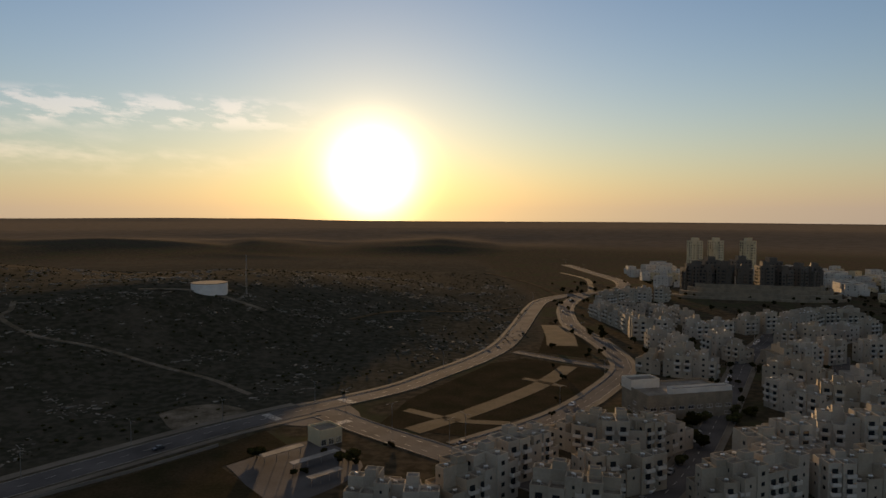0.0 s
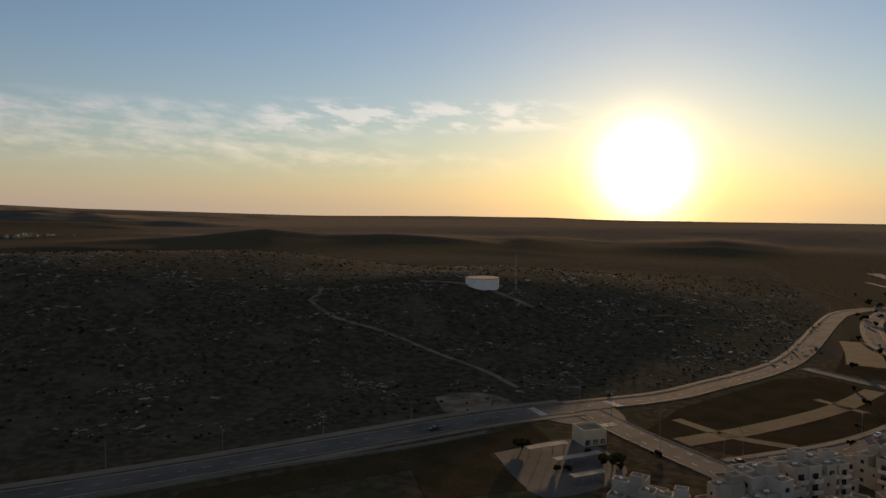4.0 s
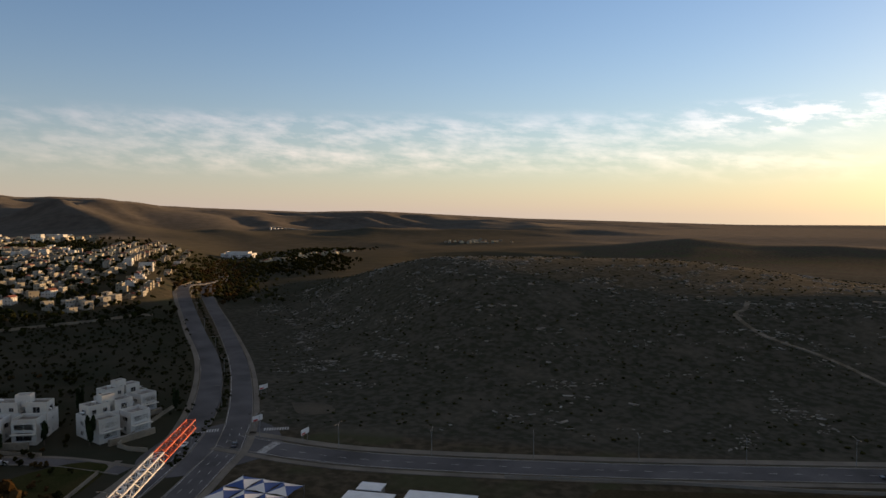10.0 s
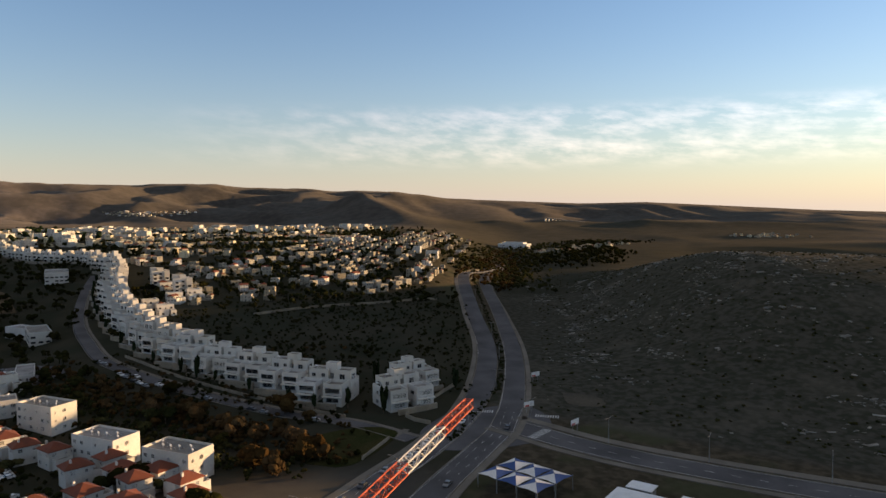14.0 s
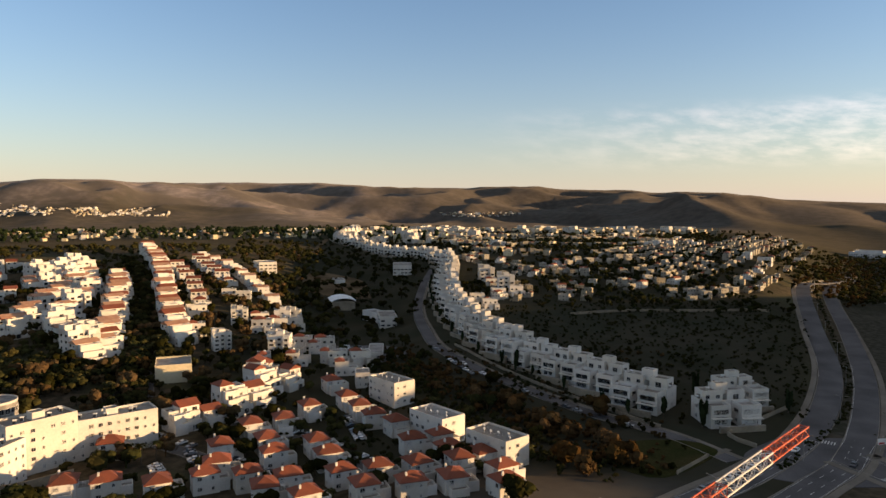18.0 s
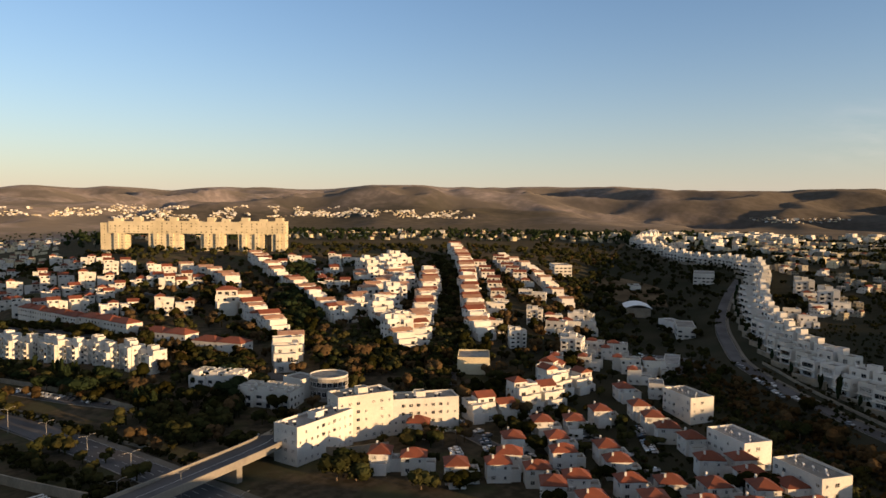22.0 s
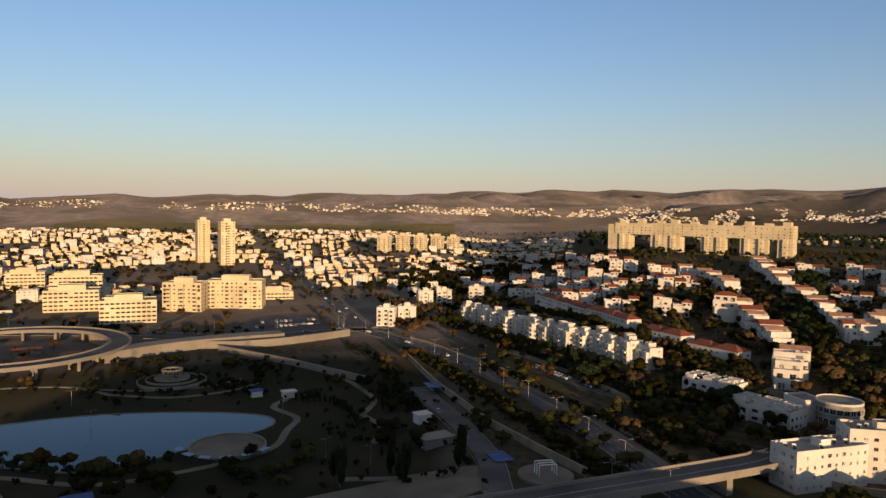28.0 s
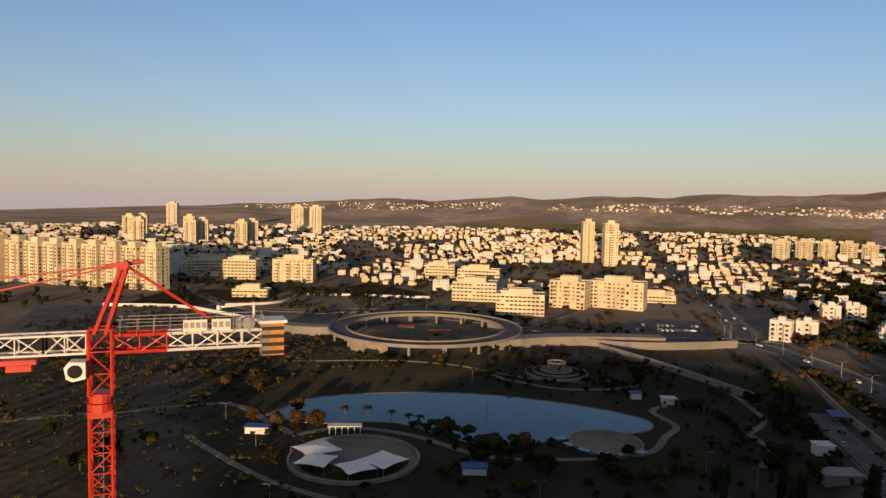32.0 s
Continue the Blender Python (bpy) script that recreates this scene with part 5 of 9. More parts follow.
def p_twin(seed, floors=4):
    """Pair of stepped hillside houses: terraces stepping back floor by floor, red tiles on the top storeys. Front faces -y."""
    r, p = random.Random(seed), Proto()
    for s in (-1, 1):
        o, n = r.uniform(-1.6, 1.0), floors - (r.random() < 0.3)
        h = n * 3.0
        x0, x1 = (0.5, 12.4) if s > 0 else (-12.4, -0.5)
        xm = (x0 + x1) / 2 + r.uniform(-1.2, 1.2)
        p.walls.box(x0, o, DEEP, x1, o + 8.0, h - 3.0, PL)
        a0, a1 = (x0, xm + 1) if r.random() < 0.5 else (xm - 1, x1)
        p.walls.box(a0, o + 0.6, h - 3.0, a1, o + 7.6, h, PL)
        p.tiles.hip(a0, o + 0.6, a1, o + 7.6, h + 0.05, r.uniform(1.5, 2.1), gable=r.random() < 0.6)
        b0, b1 = (a1 + 0.02, x1) if a0 == x0 else (x0, a0 - 0.02)
        p.walls.volume(b0, o + 1.2, b1, o + 8.0, h - 3.2, h - 2.1)
        p.facade(a0, o + 0.6, a1, o + 7.6, h - 3.0, 1, r, "S", 2.6, kinds=("balcony_door", "window"), drop=0)
        for fl in range(n - 1):
            z = 3.0 * (fl + 1)
            d = 2.0 + 2.0 * (n - 2 - fl)
            l0, l1 = x0 + r.uniform(0, 1.0), xm - 0.4
            q0, q1 = xm + 0.4, x1 - r.uniform(0, 1.0)
            p.walls.volume(l0, o - d - r.uniform(0, 1.0), l1, o + 0.05, DEEP if fl == 0 else z - 3.0, z + 0.01 * fl, par=0.95)
            p.walls.volume(q0, o - d + 1.1, q1, o + 0.04, DEEP if fl == 0 else z - 3.0, z + 0.01 * fl, par=0.95)
            p.facade(l0, o - d - 0.5, l1, o, z - 3.0, 1, r, "S", 2.7, kinds=("balcony_door", "window_band"), drop=0)
            p.facade(q0, o - d + 1.1, q1, o, z - 3.0, 1, r, "S", 2.7, kinds=("balcony_door", "window"), drop=0)
            p.balc.append((3.0, xm, o - d + 1.2, z, 0.0))
        p.facade(x0, o, x1, o + 8.0, 0.0, n - 1, r, "NEW", 2.8)
        p.heat.append(((b0 + b1) / 2, o + 4.5, h - 3.1, 2.6))
    return p


KINDS = {}
made = {}


def kind(key, builder, n, *args):
    KINDS[key] = [builder(100 * len(KINDS) + i, *args) for i in range(n)]


kind("red", p_red, 4)
kind("villa", p_villa, 4)
kind("apt4", p_apt, 4, 4, 18.0, 14.0, BG)
kind("apt5", p_apt, 3, 5, 21.0, 15.0, BG)
kind("hill3", p_hill, 4, 3)
kind("hill4", p_hill, 3, 4)
kind("step", p_step, 5)
kind("unit4", p_unit4, 5)
kind("casc", p_casc, 6)
kind("slope", p_step, 6, DR)
kind("twin4", p_twin, 4, 4)
kind("twin3", p_twin, 3, 3)
kind("cell4", p_apt, 5, 4, 13.0, 11.5, BG)
kind("cell3", p_apt, 4, 3, 13.0, 11.5, BG)
TEXT = {
    "red": ("house", "small white house with a red hip roof", "house", "small red-roofed houses"),
    "villa": ("terraced_villa", "stepped white villa with roof terraces and solar heaters", "villa", "row of stepped villas"),
    "apt4": ("apartment_block", "beige four-storey apartment block with balconies and roof heaters", "apartment block", "white apartment blocks"),
    "apt5": ("apartment_block", "beige five-storey apartment block with balconies and roof heaters", "apartment block", "white apartment blocks"),
    "hill3": ("hillside_house", "stepped white hillside house with a red tile roof", "house", "stepped hillside houses"),
    "hill4": ("hillside_house", "tall stepped white hillside house with a red tile roof", "house", "stepped hillside houses"),
    "step": ("row_house", "white flat-roofed house of a stepped row", "house", "stepped row houses"),
    "twin4": ("hillside_house", "pair of stepped white houses with terraces and red tiles", "house", "stepped hillside houses"),
    "twin3": ("hillside_house", "low pair of stepped white houses with red tiles", "house", "stepped hillside houses"),
    "cell4": ("apartment_block", "beige four-storey apartment block joined to its neighbours", "apartment block", "white apartment blocks"),
    "cell3": ("apartment_block", "beige three-storey apartment block joined to its neighbours", "apartment block", "white apartment blocks"),
    "casc": ("row_house", "narrow white house stepping down the slope with terraces", "house", "stepped row houses"),
    "slope": ("row_house", "drab beige flat-roofed house on the eastern slope", "house", "houses of the eastern slope"),
    "unit4": ("terrace_house", "white four-storey terrace house with deep balconies", "terrace house", "white balcony terrace"),
}


def put(key, x, y, rot, full=True, i=None, dz=0.0, s=1.0):
    """Stands a building of a kind on the ground; the first of each is built and the rest are copies."""
    i = (int(abs(x * 7 + y * 13)) if i is None else i) % len(KINDS[key])
    at = spot(x, y, rot, dz)
    at.translation.z = min(float(ter(x + a, y + b)) for a in (-5, 5) for b in (-5, 5)) + dz + 0.3
    at = at @ Matrix.Scale(s, 4)
    k = (key, i, full)
    if k in made:
        ob = copy_thing(made[k], at)
        ob.matrix_basis = at
        return ob
    name, label, cat, group = TEXT[key]
    made[k] = (KINDS[key][i].full if full else KINDS[key][i].simple)(name, label, cat, group, at)
    return made[k]


# western housing quarter
# chains of joined blocks: places of their fronts
CHAINS = (
    [(-22, 182), (-11, 181)], [(1, 190), (9, 197)], [(17, 214), (25, 221)], [(41, 242), (48, 235), (56, 233), (65, 234), (74, 241)], [(43, 202), (53, 206)], [(28, 184), (37, 182)], [(73, 191), (81, 193), (92, 199)],
    [(101, 227), (111, 228)], [(96, 214), (105, 216)], [(110, 199), (121, 200)], [(133, 242), (144, 239), (155, 240)], [(174, 371), (188, 373), (204, 380)], [(139, 291), (144, 280)], [(153, 325), (160, 315)], [(155, 282), (167, 278), (180, 282)],
    [(190, 326), (204, 327)], [(157, 452), (171, 453), (196, 468), (211, 472)], [(121, 449), (134, 448)], [(120, 413), (123, 386)], [(102, 357), (113, 349), (124, 345)], [(151, 398), (156, 383)], [(205, 431), (218, 423), (245, 441), (266, 451)],
    [(228, 381), (242, 383)], [(207, 317), (220, 320)], [(185, 244), (198, 250)], [(150, 200), (164, 204)])
for n, pts in enumerate(CHAINS):
    for k, (x, y) in enumerate(pts):
        (x0, y0), (x1, y1) = pts[max(0, k - 1)], pts[min(len(pts) - 1, k + 1)]
        a, r = math.atan2(y1 - y0, x1 - x0), math.hypot(x, y)
        put("cell4" if (n * 3 + k) % 4 != 1 else "cell3", x + 5 * x / r, y + 5 * y / r, a + 0.12 * (k % 2) - 0.06, full=False, i=n + 2 * k, dz=0.6 * (k % 2), s=0.9 + 0.06 * ((n + k) % 3))
for pts, step, key in (([(113, 541), (118, 514), (122, 488), (122, 470)], 14, "cell4"), ([(131, 600), (152, 618), (172, 619), (189, 612)], 15, "cell4"), ([(140, 560), (153, 543), (166, 529), (170, 505)], 15, "cell3"), ([(150, 500), (145, 475)], 14, "cell4"),
                       ([(232, 480), (262, 500), (300, 505)], 19, "apt4"), ([(255, 400), (290, 425), (330, 440)], 19, "apt4"), ([(245, 340), (290, 370), (340, 400)], 19, "apt4")):
    for x, y, a in along(pts, step):
        put(key, x, y, a + random.choice((0, math.pi)) + random.uniform(-0.1, 0.1), full=False, s=0.92)

# villa terrace below the wood
VILLAS = [(-308, 12), (-322, -4), (-345, -28), (-369, -53), (-402, -76), (-449, -98), (-509, -120), (-577, -140), (-640, -152), (-700, -172)]
put("villa", -295, 44, radians(112), i=0, s=1.25)
put("villa", -316, 52, radians(116), i=1, s=1.15)
for n, (x, y, a) in enumerate(along(VILLAS, 23.0)):
    put("villa", x, y, a + math.pi + 0.25 + random.uniform(-0.06, 0.06), full=n < 8, i=n, dz=random.uniform(-0.7, 0.9), s=random.uniform(1.22, 1.34))
for x, y, k in ((-577, -104, "unit4"), (-560, -96, "step"), (-540, -82, "unit4"), (-528, -72, "step"), (-503, -97, "step"), (-482, -84, "step"), (-520, -84, "step")):
    put(k, x, y, 1.9 + random.uniform(-0.1, 0.1), full=False, s=1.0)
for x, y, a in along([(-720, -185), (-770, -215), (-817, -264), (-880, -320), (-940, -383), (-1010, -410), (-1100, -420), (-1174, -458)], 21):
    put("villa", x, y, a + math.pi, full=False, dz=random.uniform(-0.8, 0.8), s=random.uniform(1.05, 1.2))
# small red-roofed houses
REDS = [(-169, -156), (-173, -145), (-176, -130), (-185, -120), (-210, -130), (-195, -122), (-234, -132), (-189, -108), (-220, -118), (-208, -109), (-243, -123), (-190, -95), (-222, -100), (-211, -91), (-262, -121), (-197, -81)]
REDS2 = [(-278, -111), (-256, -91), (-267, -101), (-203, -71), (-250, -80), (-231, -68), (-209, -60), (-238, -60), (-216, -48), (-226, -54), (-223, -42), (-210, -33), (-295, -125), (-202, -167), (-181, -98), (-178, -84), (-188, -70), (-192, -57), (-198, -46), (-196, -30)]
for n, (x, y) in enumerate(REDS + REDS2):
    put("red", x, y, 2.25 + 0.5 * math.pi * (n % 2) + random.uniform(-0.1, 0.1), i=n)
# three plain blocks of flats at the edge of the valley
flat = Proto()
rf = random.Random(7)
flat.walls.volume(-9.5, -5.5, 9.5, 5.5, DEEP, 9.3, PL)
flat.facade(-9.5, -5.5, 9.5, 5.5, 0.0, 3, rf, "SENW", 3.0)
for x in (-7, -4, -1, 2, 5, 8):
    flat.heat.append((x, rf.uniform(-2, 2), 9.35, 2.6))
first = flat.full("block_of_flats", "pale three-storey block of flats with roof heaters", "apartment block", "pale blocks of flats", spot(-250, -64, 0.95))
for x, y, a in ((-230, -38, 0.95), (-291, -95, 0.95)):
    copy_thing(first, spot(x, y, a))

# the long bent white block
rb = random.Random(3)
white = thing("apartment_block", "long bent white apartment block with small windows", "apartment block", at=Matrix.Translation((0, 0, 0)))
for (ax, ay), (bx, by), h, name in (((-152, -178), (-180, -180), 12.6, "wing"), ((-176.5, -184), (-197, -175.5), 16.6, "wing"), ((-194.5, -177.5), (-217.5, -159.5), 13.0, "wing")):
    p = Proto()
    n = math.hypot(bx - ax, by - ay)
    p.walls.volume(-n / 2, -11, n / 2, 0, DEEP, h)
    p.facade(-n / 2, -11, n / 2, 0, 0.3, int(h / 3.1), rb, "N", 2.7, kinds=("small_window", "window", "small_window"), drop=0.25)
    p.facade(-n / 2, -11, n / 2, 0, 0.3, int(h / 3.1), rb, "SEW", 3.0)
    p.heaters(-n / 2, -10, n / 2, -1, h + 0.05, 7, rb)
    p.walls.volume(-2, -7, 2, -3, h - 1, h + 2.4, par=0.2)
    at = pose((ax + bx) / 2, (ay + by) / 2, 0, 0, 0, math.degrees(math.atan2(by - ay, bx - ax)) + 180) @ pose(0, 11, 0, 0, 0, 0)
    wing = part("wing", p.walls, SLOTS, white, at=pose((ax + bx) / 2, (ay + by) / 2, 0, 0, 0, math.degrees(math.atan2(by - ay, bx - ax)) + 180))
    for k, x, y, z, r in p.wins:
        part(k, WINDOW_ME[k], SLOTS, wing, at=pose(x, y, z, 0, 0, math.degrees(r)))
    for x, y, z, r in p.heat:
        part("solar_water_heater", HEATER_ME, SLOTS, wing, at=pose(x, y, z, 0, 0, math.degrees(r)))

# houses above the small ones
for x, y, a, k in ((-240, -156, -0.55, "twin3"), (-264, -150, -0.5, "twin4"), (-288, -148, -0.4, "twin4"), (-306, -162, 0.2, "twin3"), (-322, -170, 0.5, "step"),
                   (-330, -158, 0.4, "step"), (-341, -144, 0.4, "step"), (-322, -128, 0.4, "step"), (-308, -112, 0.4, "step"), (-350, -170, 0.4, "step"), (-362, -160, 0.4, "step")):
    put(k, x, y, a + math.pi, full=True)

# rows on the hillside: the houses look down the slope
def terrace_row(pts, step, kinds, s=1.2, turn=0.0, wide=0.0):
    for n, (x, y, _) in enumerate(along(pts, step)):
        a = math.atan2(-x, y) + turn + random.uniform(-0.12, 0.12)
        put(kinds[n % len(kinds)], x + random.uniform(-1, 1) - wide * (n % 2) * math.cos(a), y + random.uniform(-1, 1) - wide * (n % 2) * math.sin(a), a, full=False, i=n, dz=random.uniform(-0.8, 0.8), s=s * random.uniform(0.93, 1.07))


terrace_row([(-346, -238), (-384, -269), (-425, -301), (-477, -340), (-543, -392), (-626, -465)], 12.0, ("casc", "casc", "hill3", "casc"), 1.15, 0.35)
terrace_row([(-311, -259), (-347, -283), (-388, -312), (-436, -348), (-492, -392)], 12.5, ("casc", "hill3", "casc", "casc"), 1.1, 0.35)
terrace_row([(-298, -258), (-315, -284), (-345, -318), (-383, -337), (-441, -375)], 12.5, ("casc", "unit4", "step", "casc"), 1.05, 0.4)
terrace_row([(-324, -328), (-345, -340), (-364, -351), (-406, -372), (-482, -408)], 12.0, ("casc", "step", "casc"), 1.15, 0.4)
terrace_row([(-306, -268), (-322, -276)], 14, ("unit4",), 1.0, 0.3)
# the fan of terraces at the head of the slope
terrace_row([(-416, -404), (-442, -396), (-468, -398)], 11, ("casc", "unit4"), 1.0, 0.4)
terrace_row([(-432, -418), (-460, -414), (-488, -420)], 11, ("casc", "unit4"), 1.05, 0.4)
terrace_row([(-452, -434), (-480, -432), (-506, -440)], 11, ("unit4", "casc"), 1.1, 0.4)
# along the wooded gully
terrace_row([(-343, -545), (-345, -505), (-334, -462)], 13, ("casc", "step", "casc"), 1.15, 0.2)
terrace_row([(-295, -400), (-281, -364), (-266, -328)], 12.5, ("casc", "step", "hill3"), 1.15, 0.35)
terrace_row([(-431, -563), (-400, -503), (-370, -447), (-356, -408), (-330, -359), (-314, -327)], 13.5, ("casc", "step", "casc", "hill3"), 1.15, 0.35)
put("casc", -232, -280, 2.5, full=True, i=1, s=1.3)
put("casc", -246, -292, 2.5, full=False, i=2, s=1.25)
put("hill4", -282, -400, 2.5, full=False, s=1.3)
for x, y, k in ((-309, -592, "twin4"), (-323, -549, "twin4"), (-409, -510, "twin4"), (-440, -506, "twin4"), (-475, -489, "twin4"), (-383, -404, "twin4"), (-304, -497, "twin3"), (-292, -520, "twin3"), (-204, -656, "twin4"), (-208, -581, "twin4"), (-213, -531, "twin4"), (-217, -484, "twin4"), (-231, -444, "twin4"), (-255, -419, "twin4"),
                (-245, -692, "twin3"), (-247, -631, "twin4"), (-263, -606, "twin4"), (-274, -562, "twin4"), (-308, -687, "twin3"), (-286, -677, "twin3"), (-288, -775, "twin3"), (-333, -753, "twin4"), (-327, -672, "twin4"), (-321, -501, "twin3"), (-228, -630, "twin3"), (-243, -500, "twin3"), (-262, -520, "twin3"), (-246, -560, "twin3"), (-205, -700, "twin3"), (-420, -455, "twin3"), (-395, -430, "red"), (-405, -441, "red"), (-388, -452, "red"), (-448, -470, "red")):
    put(k, x, y, math.atan2(-x, y) + random.uniform(-0.15, 0.15), full=False, dz=random.uniform(-0.5, 0.5), s=random.uniform(0.95, 1.05))
# rows on the shoulder above the valley
terrace_row([(-471, -245), (-487, -260), (-536, -304), (-571, -338), (-602, -387)], 12, ("casc", "step"), 0.95, 0.3)
terrace_row([(-426, -277), (-474, -314), (-552, -384)], 13, ("red", "hill3"), 1.0)
terrace_row([(-508, -305), (-532, -330), (-595, -392)], 12, ("red", "hill3"), 1.0)
terrace_row([(-463, -265), (-467, -288)], 13, ("step",), 1.0)
for x, y, k, s_ in ((-400, -262, "step", 1.2), (-362, -238, "step", 1.0), (-397, -230, "unit4", 0.8), (-409, -222, "step", 1.1), (-340, -208, "unit4", 0.75), (-389, -210, "step", 1.2), (-404, -207, "step", 1.2), (-420, -204, "step", 1.2), (-435, -212, "unit4", 0.8), (-424, -214, "unit4", 0.8), (-341, -174, "unit4", 0.9), (-351, -180, "unit4", 0.8), (-367, -173, "step", 1.0), (-369, -160, "step", 1.1), (-337, -139, "step", 1.0), (-339, -127, "step", 1.0)):
    put(k, x, y, math.atan2(-x, y) + random.uniform(-0.2, 0.2), full=False, s=s_)
# housing left of the terrace, beyond the avenue
for x, y, k in ((-74, -500, "unit4"), (-90, -504, "unit4"), (-120, -584, "unit4"), (-138, -590, "unit4"), (-172, -607, "unit4"), (-131, -750, "step"), (-172, -786, "step"), (-196, -735, "step"), (-122, -644, "step"), (-279, -895, "twin4"), (-150, -690, "step"), (-110, -700, "step"), (-165, -830, "step"), (-215, -850, "twin3"), (-240, -800, "step")):
    put(k, x, y, math.atan2(-x, y) + random.uniform(-0.2, 0.2), full=False, s=1.0)
# four-storey balcony terrace beside the carriageway
for n, (x, y, a) in enumerate(along([(-140, -520), (-150, -450), (-160, -390), (-172, -345), (-180, -314)], 12.0)):
    put("unit4", x - 1.6 * (n % 3), y, a - 0.2 + random.uniform(-0.05, 0.05), full=n > 13, i=n, dz=(0.7, -0.5, 0.2, -0.9)[n % 4], s=0.86)
for (ax, ay), (bx, by) in (((-178.5, -283), (-189, -261)), ((-181, -252), (-191, -228))):
    p = Proto()
    n = math.hypot(bx - ax, by - ay)
    for i in range(3):
        x0, x1 = -n / 2 + i * n / 3, -n / 2 + (i + 1) * n / 3
        o = 1.2 * (i % 2)
        p.walls.volume(x0 + 0.02, o, x1 - 0.02, 13 + o, DEEP, 6.4 + 0.3 * i)
        p.facade(x0, o, x1, 13 + o, 0.0, 2, rb, "S", 2.7, kinds=("balcony_door", "window_band"), drop=0)
        p.balc.append((4.0, (x0 + x1) / 2, o, 3.1, 0.0))
        for k in range(3):
            p.walls.volume(x0 + 0.8, o + 1.2 + 3.9 * k, x1 - 3.2 + k, o + 3.8 + 3.9 * k, 6.0, 8.6, par=0.4)
            p.heat.append((x1 - 1.4, o + 2.5 + 3.9 * k, 6.5 + 0.3 * i, 2.6))
    p.facade(-n / 2, 0, n / 2, 13, 0.0, 2, rb, "EW", 3.0)
    p.simple("block_of_flats", "low white flats with boxy roof rooms and terraces", "apartment block", "low flats below the trees", spot((ax + bx) / 2, (ay + by) / 2, math.atan2(by - ay, bx - ax)))
# long low terraces with red roofs
for (ax, ay), (bx, by) in (((-203, -516), (-206, -440)), ((-206, -436), (-209, -385)), ((-210, -372), (-217, -340)), ((-218, -336), (-227, -305))):
    p = Proto()
    n = math.hypot(bx - ax, by - ay)
    p.walls.box(-n / 2, -5, DEEP, n / 2, 5, 7.2, PL)
    for i in range(max(1, int(n / 13))):
        w = n / max(1, int(n / 13))
        p.tiles.hip(-n / 2 + i * w + 0.3, -5, -n / 2 + (i + 1) * w - 0.3, 5, 7.25 + 0.3 * (i % 2), 2.5, e=0.35)
    p.facade(-n / 2, -5, n / 2, 5, 0.6, 2, rb, "SENW", 3.2)
    p.simple("terraced_houses", "long low white terrace under red tile roofs", "terrace", "red-roofed terraces", spot((ax + bx) / 2, (ay + by) / 2, math.atan2(by - ay, bx - ax)))

# rounded and flat public buildings
school = thing("school_building", "flat cream school building with a roof deck", "school", at=spot(-291, -204, 0.6))
sb = MB()
sb.volume(-10, -8, 10, 8, DEEP, 7.0, CR)
sb.volume(-13, -5, -9.9, 5, DEEP, 4.0, CR)
part("body", sb, SLOTS, school)
for i in range(5):
    part("window_band", WINDOW_ME["window_band"], SLOTS, school, at=pose(-8 + i * 4, -8, 3.6))
    part("window_band", WINDOW_ME["window_band"], SLOTS, school, at=pose(8 - i * 4, 8, 3.6, 0, 0, 180))
rnd = thing("round_building", "white curved building with tall arched openings", "building", at=spot(-216, -231, 0))
rm = MB()
rm.disc(0, 0, 9.6, 8.5, 28, RF, 13.6)
rm.disc(0, 0, 10.1, 8.55, 28, PL, 0.9, r_in=8.25)
rm.volume(2, -17, 12, -5, DEEP, 8.0)
part("body", rm, SLOTS, rnd)
for i in range(22):
    a = 2 * math.pi * i / 22
    for z in (1.5, 5.6):
        part("window", WINDOW_ME["balcony_door"], SLOTS, rnd, at=pose(8.5 * math.cos(a), 8.5 * math.sin(a), z, 0, 0, math.degrees(a) + 90))

hall = thing("sports_hall", "dark hall under a curved white metal roof", "hall", at=spot(-526, -213, 0.5))
hb = MB()
hb.box(-13, -9, DEEP, 13, 9, 6.0, ST)
part("body", hb, SLOTS, hall)
vb = MB()
for i in range(10):
    y0, y1 = -10 + 2 * i, -8 + 2 * i
    z0, z1 = 6.1 + 2.6 * (1 - (y0 / 10) ** 2), 6.1 + 2.6 * (1 - (y1 / 10) ** 2)
    vb.face([(-14, y0, z0), (14, y0, z0), (14, y1, z1), (-14, y1, z1)])
    vb.face([(-14, y1, z1 - 0.3), (14, y1, z1 - 0.3), (14, y0, z0 - 0.3), (-14, y0, z0 - 0.3)])
    for x in (-14, 14):
        vb.face([(x, y0, z0 - 0.3), (x, y1, z1 - 0.3), (x, y1, z1), (x, y0, z0)])
part("vaulted_roof", vb, "boiler", hall, "white metal vault")
for x, y, a, w, d, h, label in ((-472, -157, 0.4, 30, 12, 7, "white school wing in the valley"), (-490, -172, 0.9, 20, 10, 6, "white school wing in the valley"), (-666, -205, 0.3, 40, 18, 8, "long white-roofed hall in the valley"), (-589, -314, 0.7, 26, 16, 10, "modern white school with a glazed front"),
                               (-365, -128, 0.3, 26, 8, 3.2, "low white-roofed shed beside the car park"), (-610, -250, 0.5, 20, 10, 5, "low white building in the valley")):
    p = Proto()
    p.walls.volume(-w / 2, -d / 2, w / 2, d / 2, DEEP, h)
    p.facade(-w / 2, -d / 2, w / 2, d / 2, 0.0, max(1, int(h / 3.2)), rb, "SENW", 3.4, kinds=("window_band",))
    p.full("public_building", label, "building", "", spot(x, y, a)) if h < 6 else p.simple("public_building", label, "building", "", spot(x, y, a))

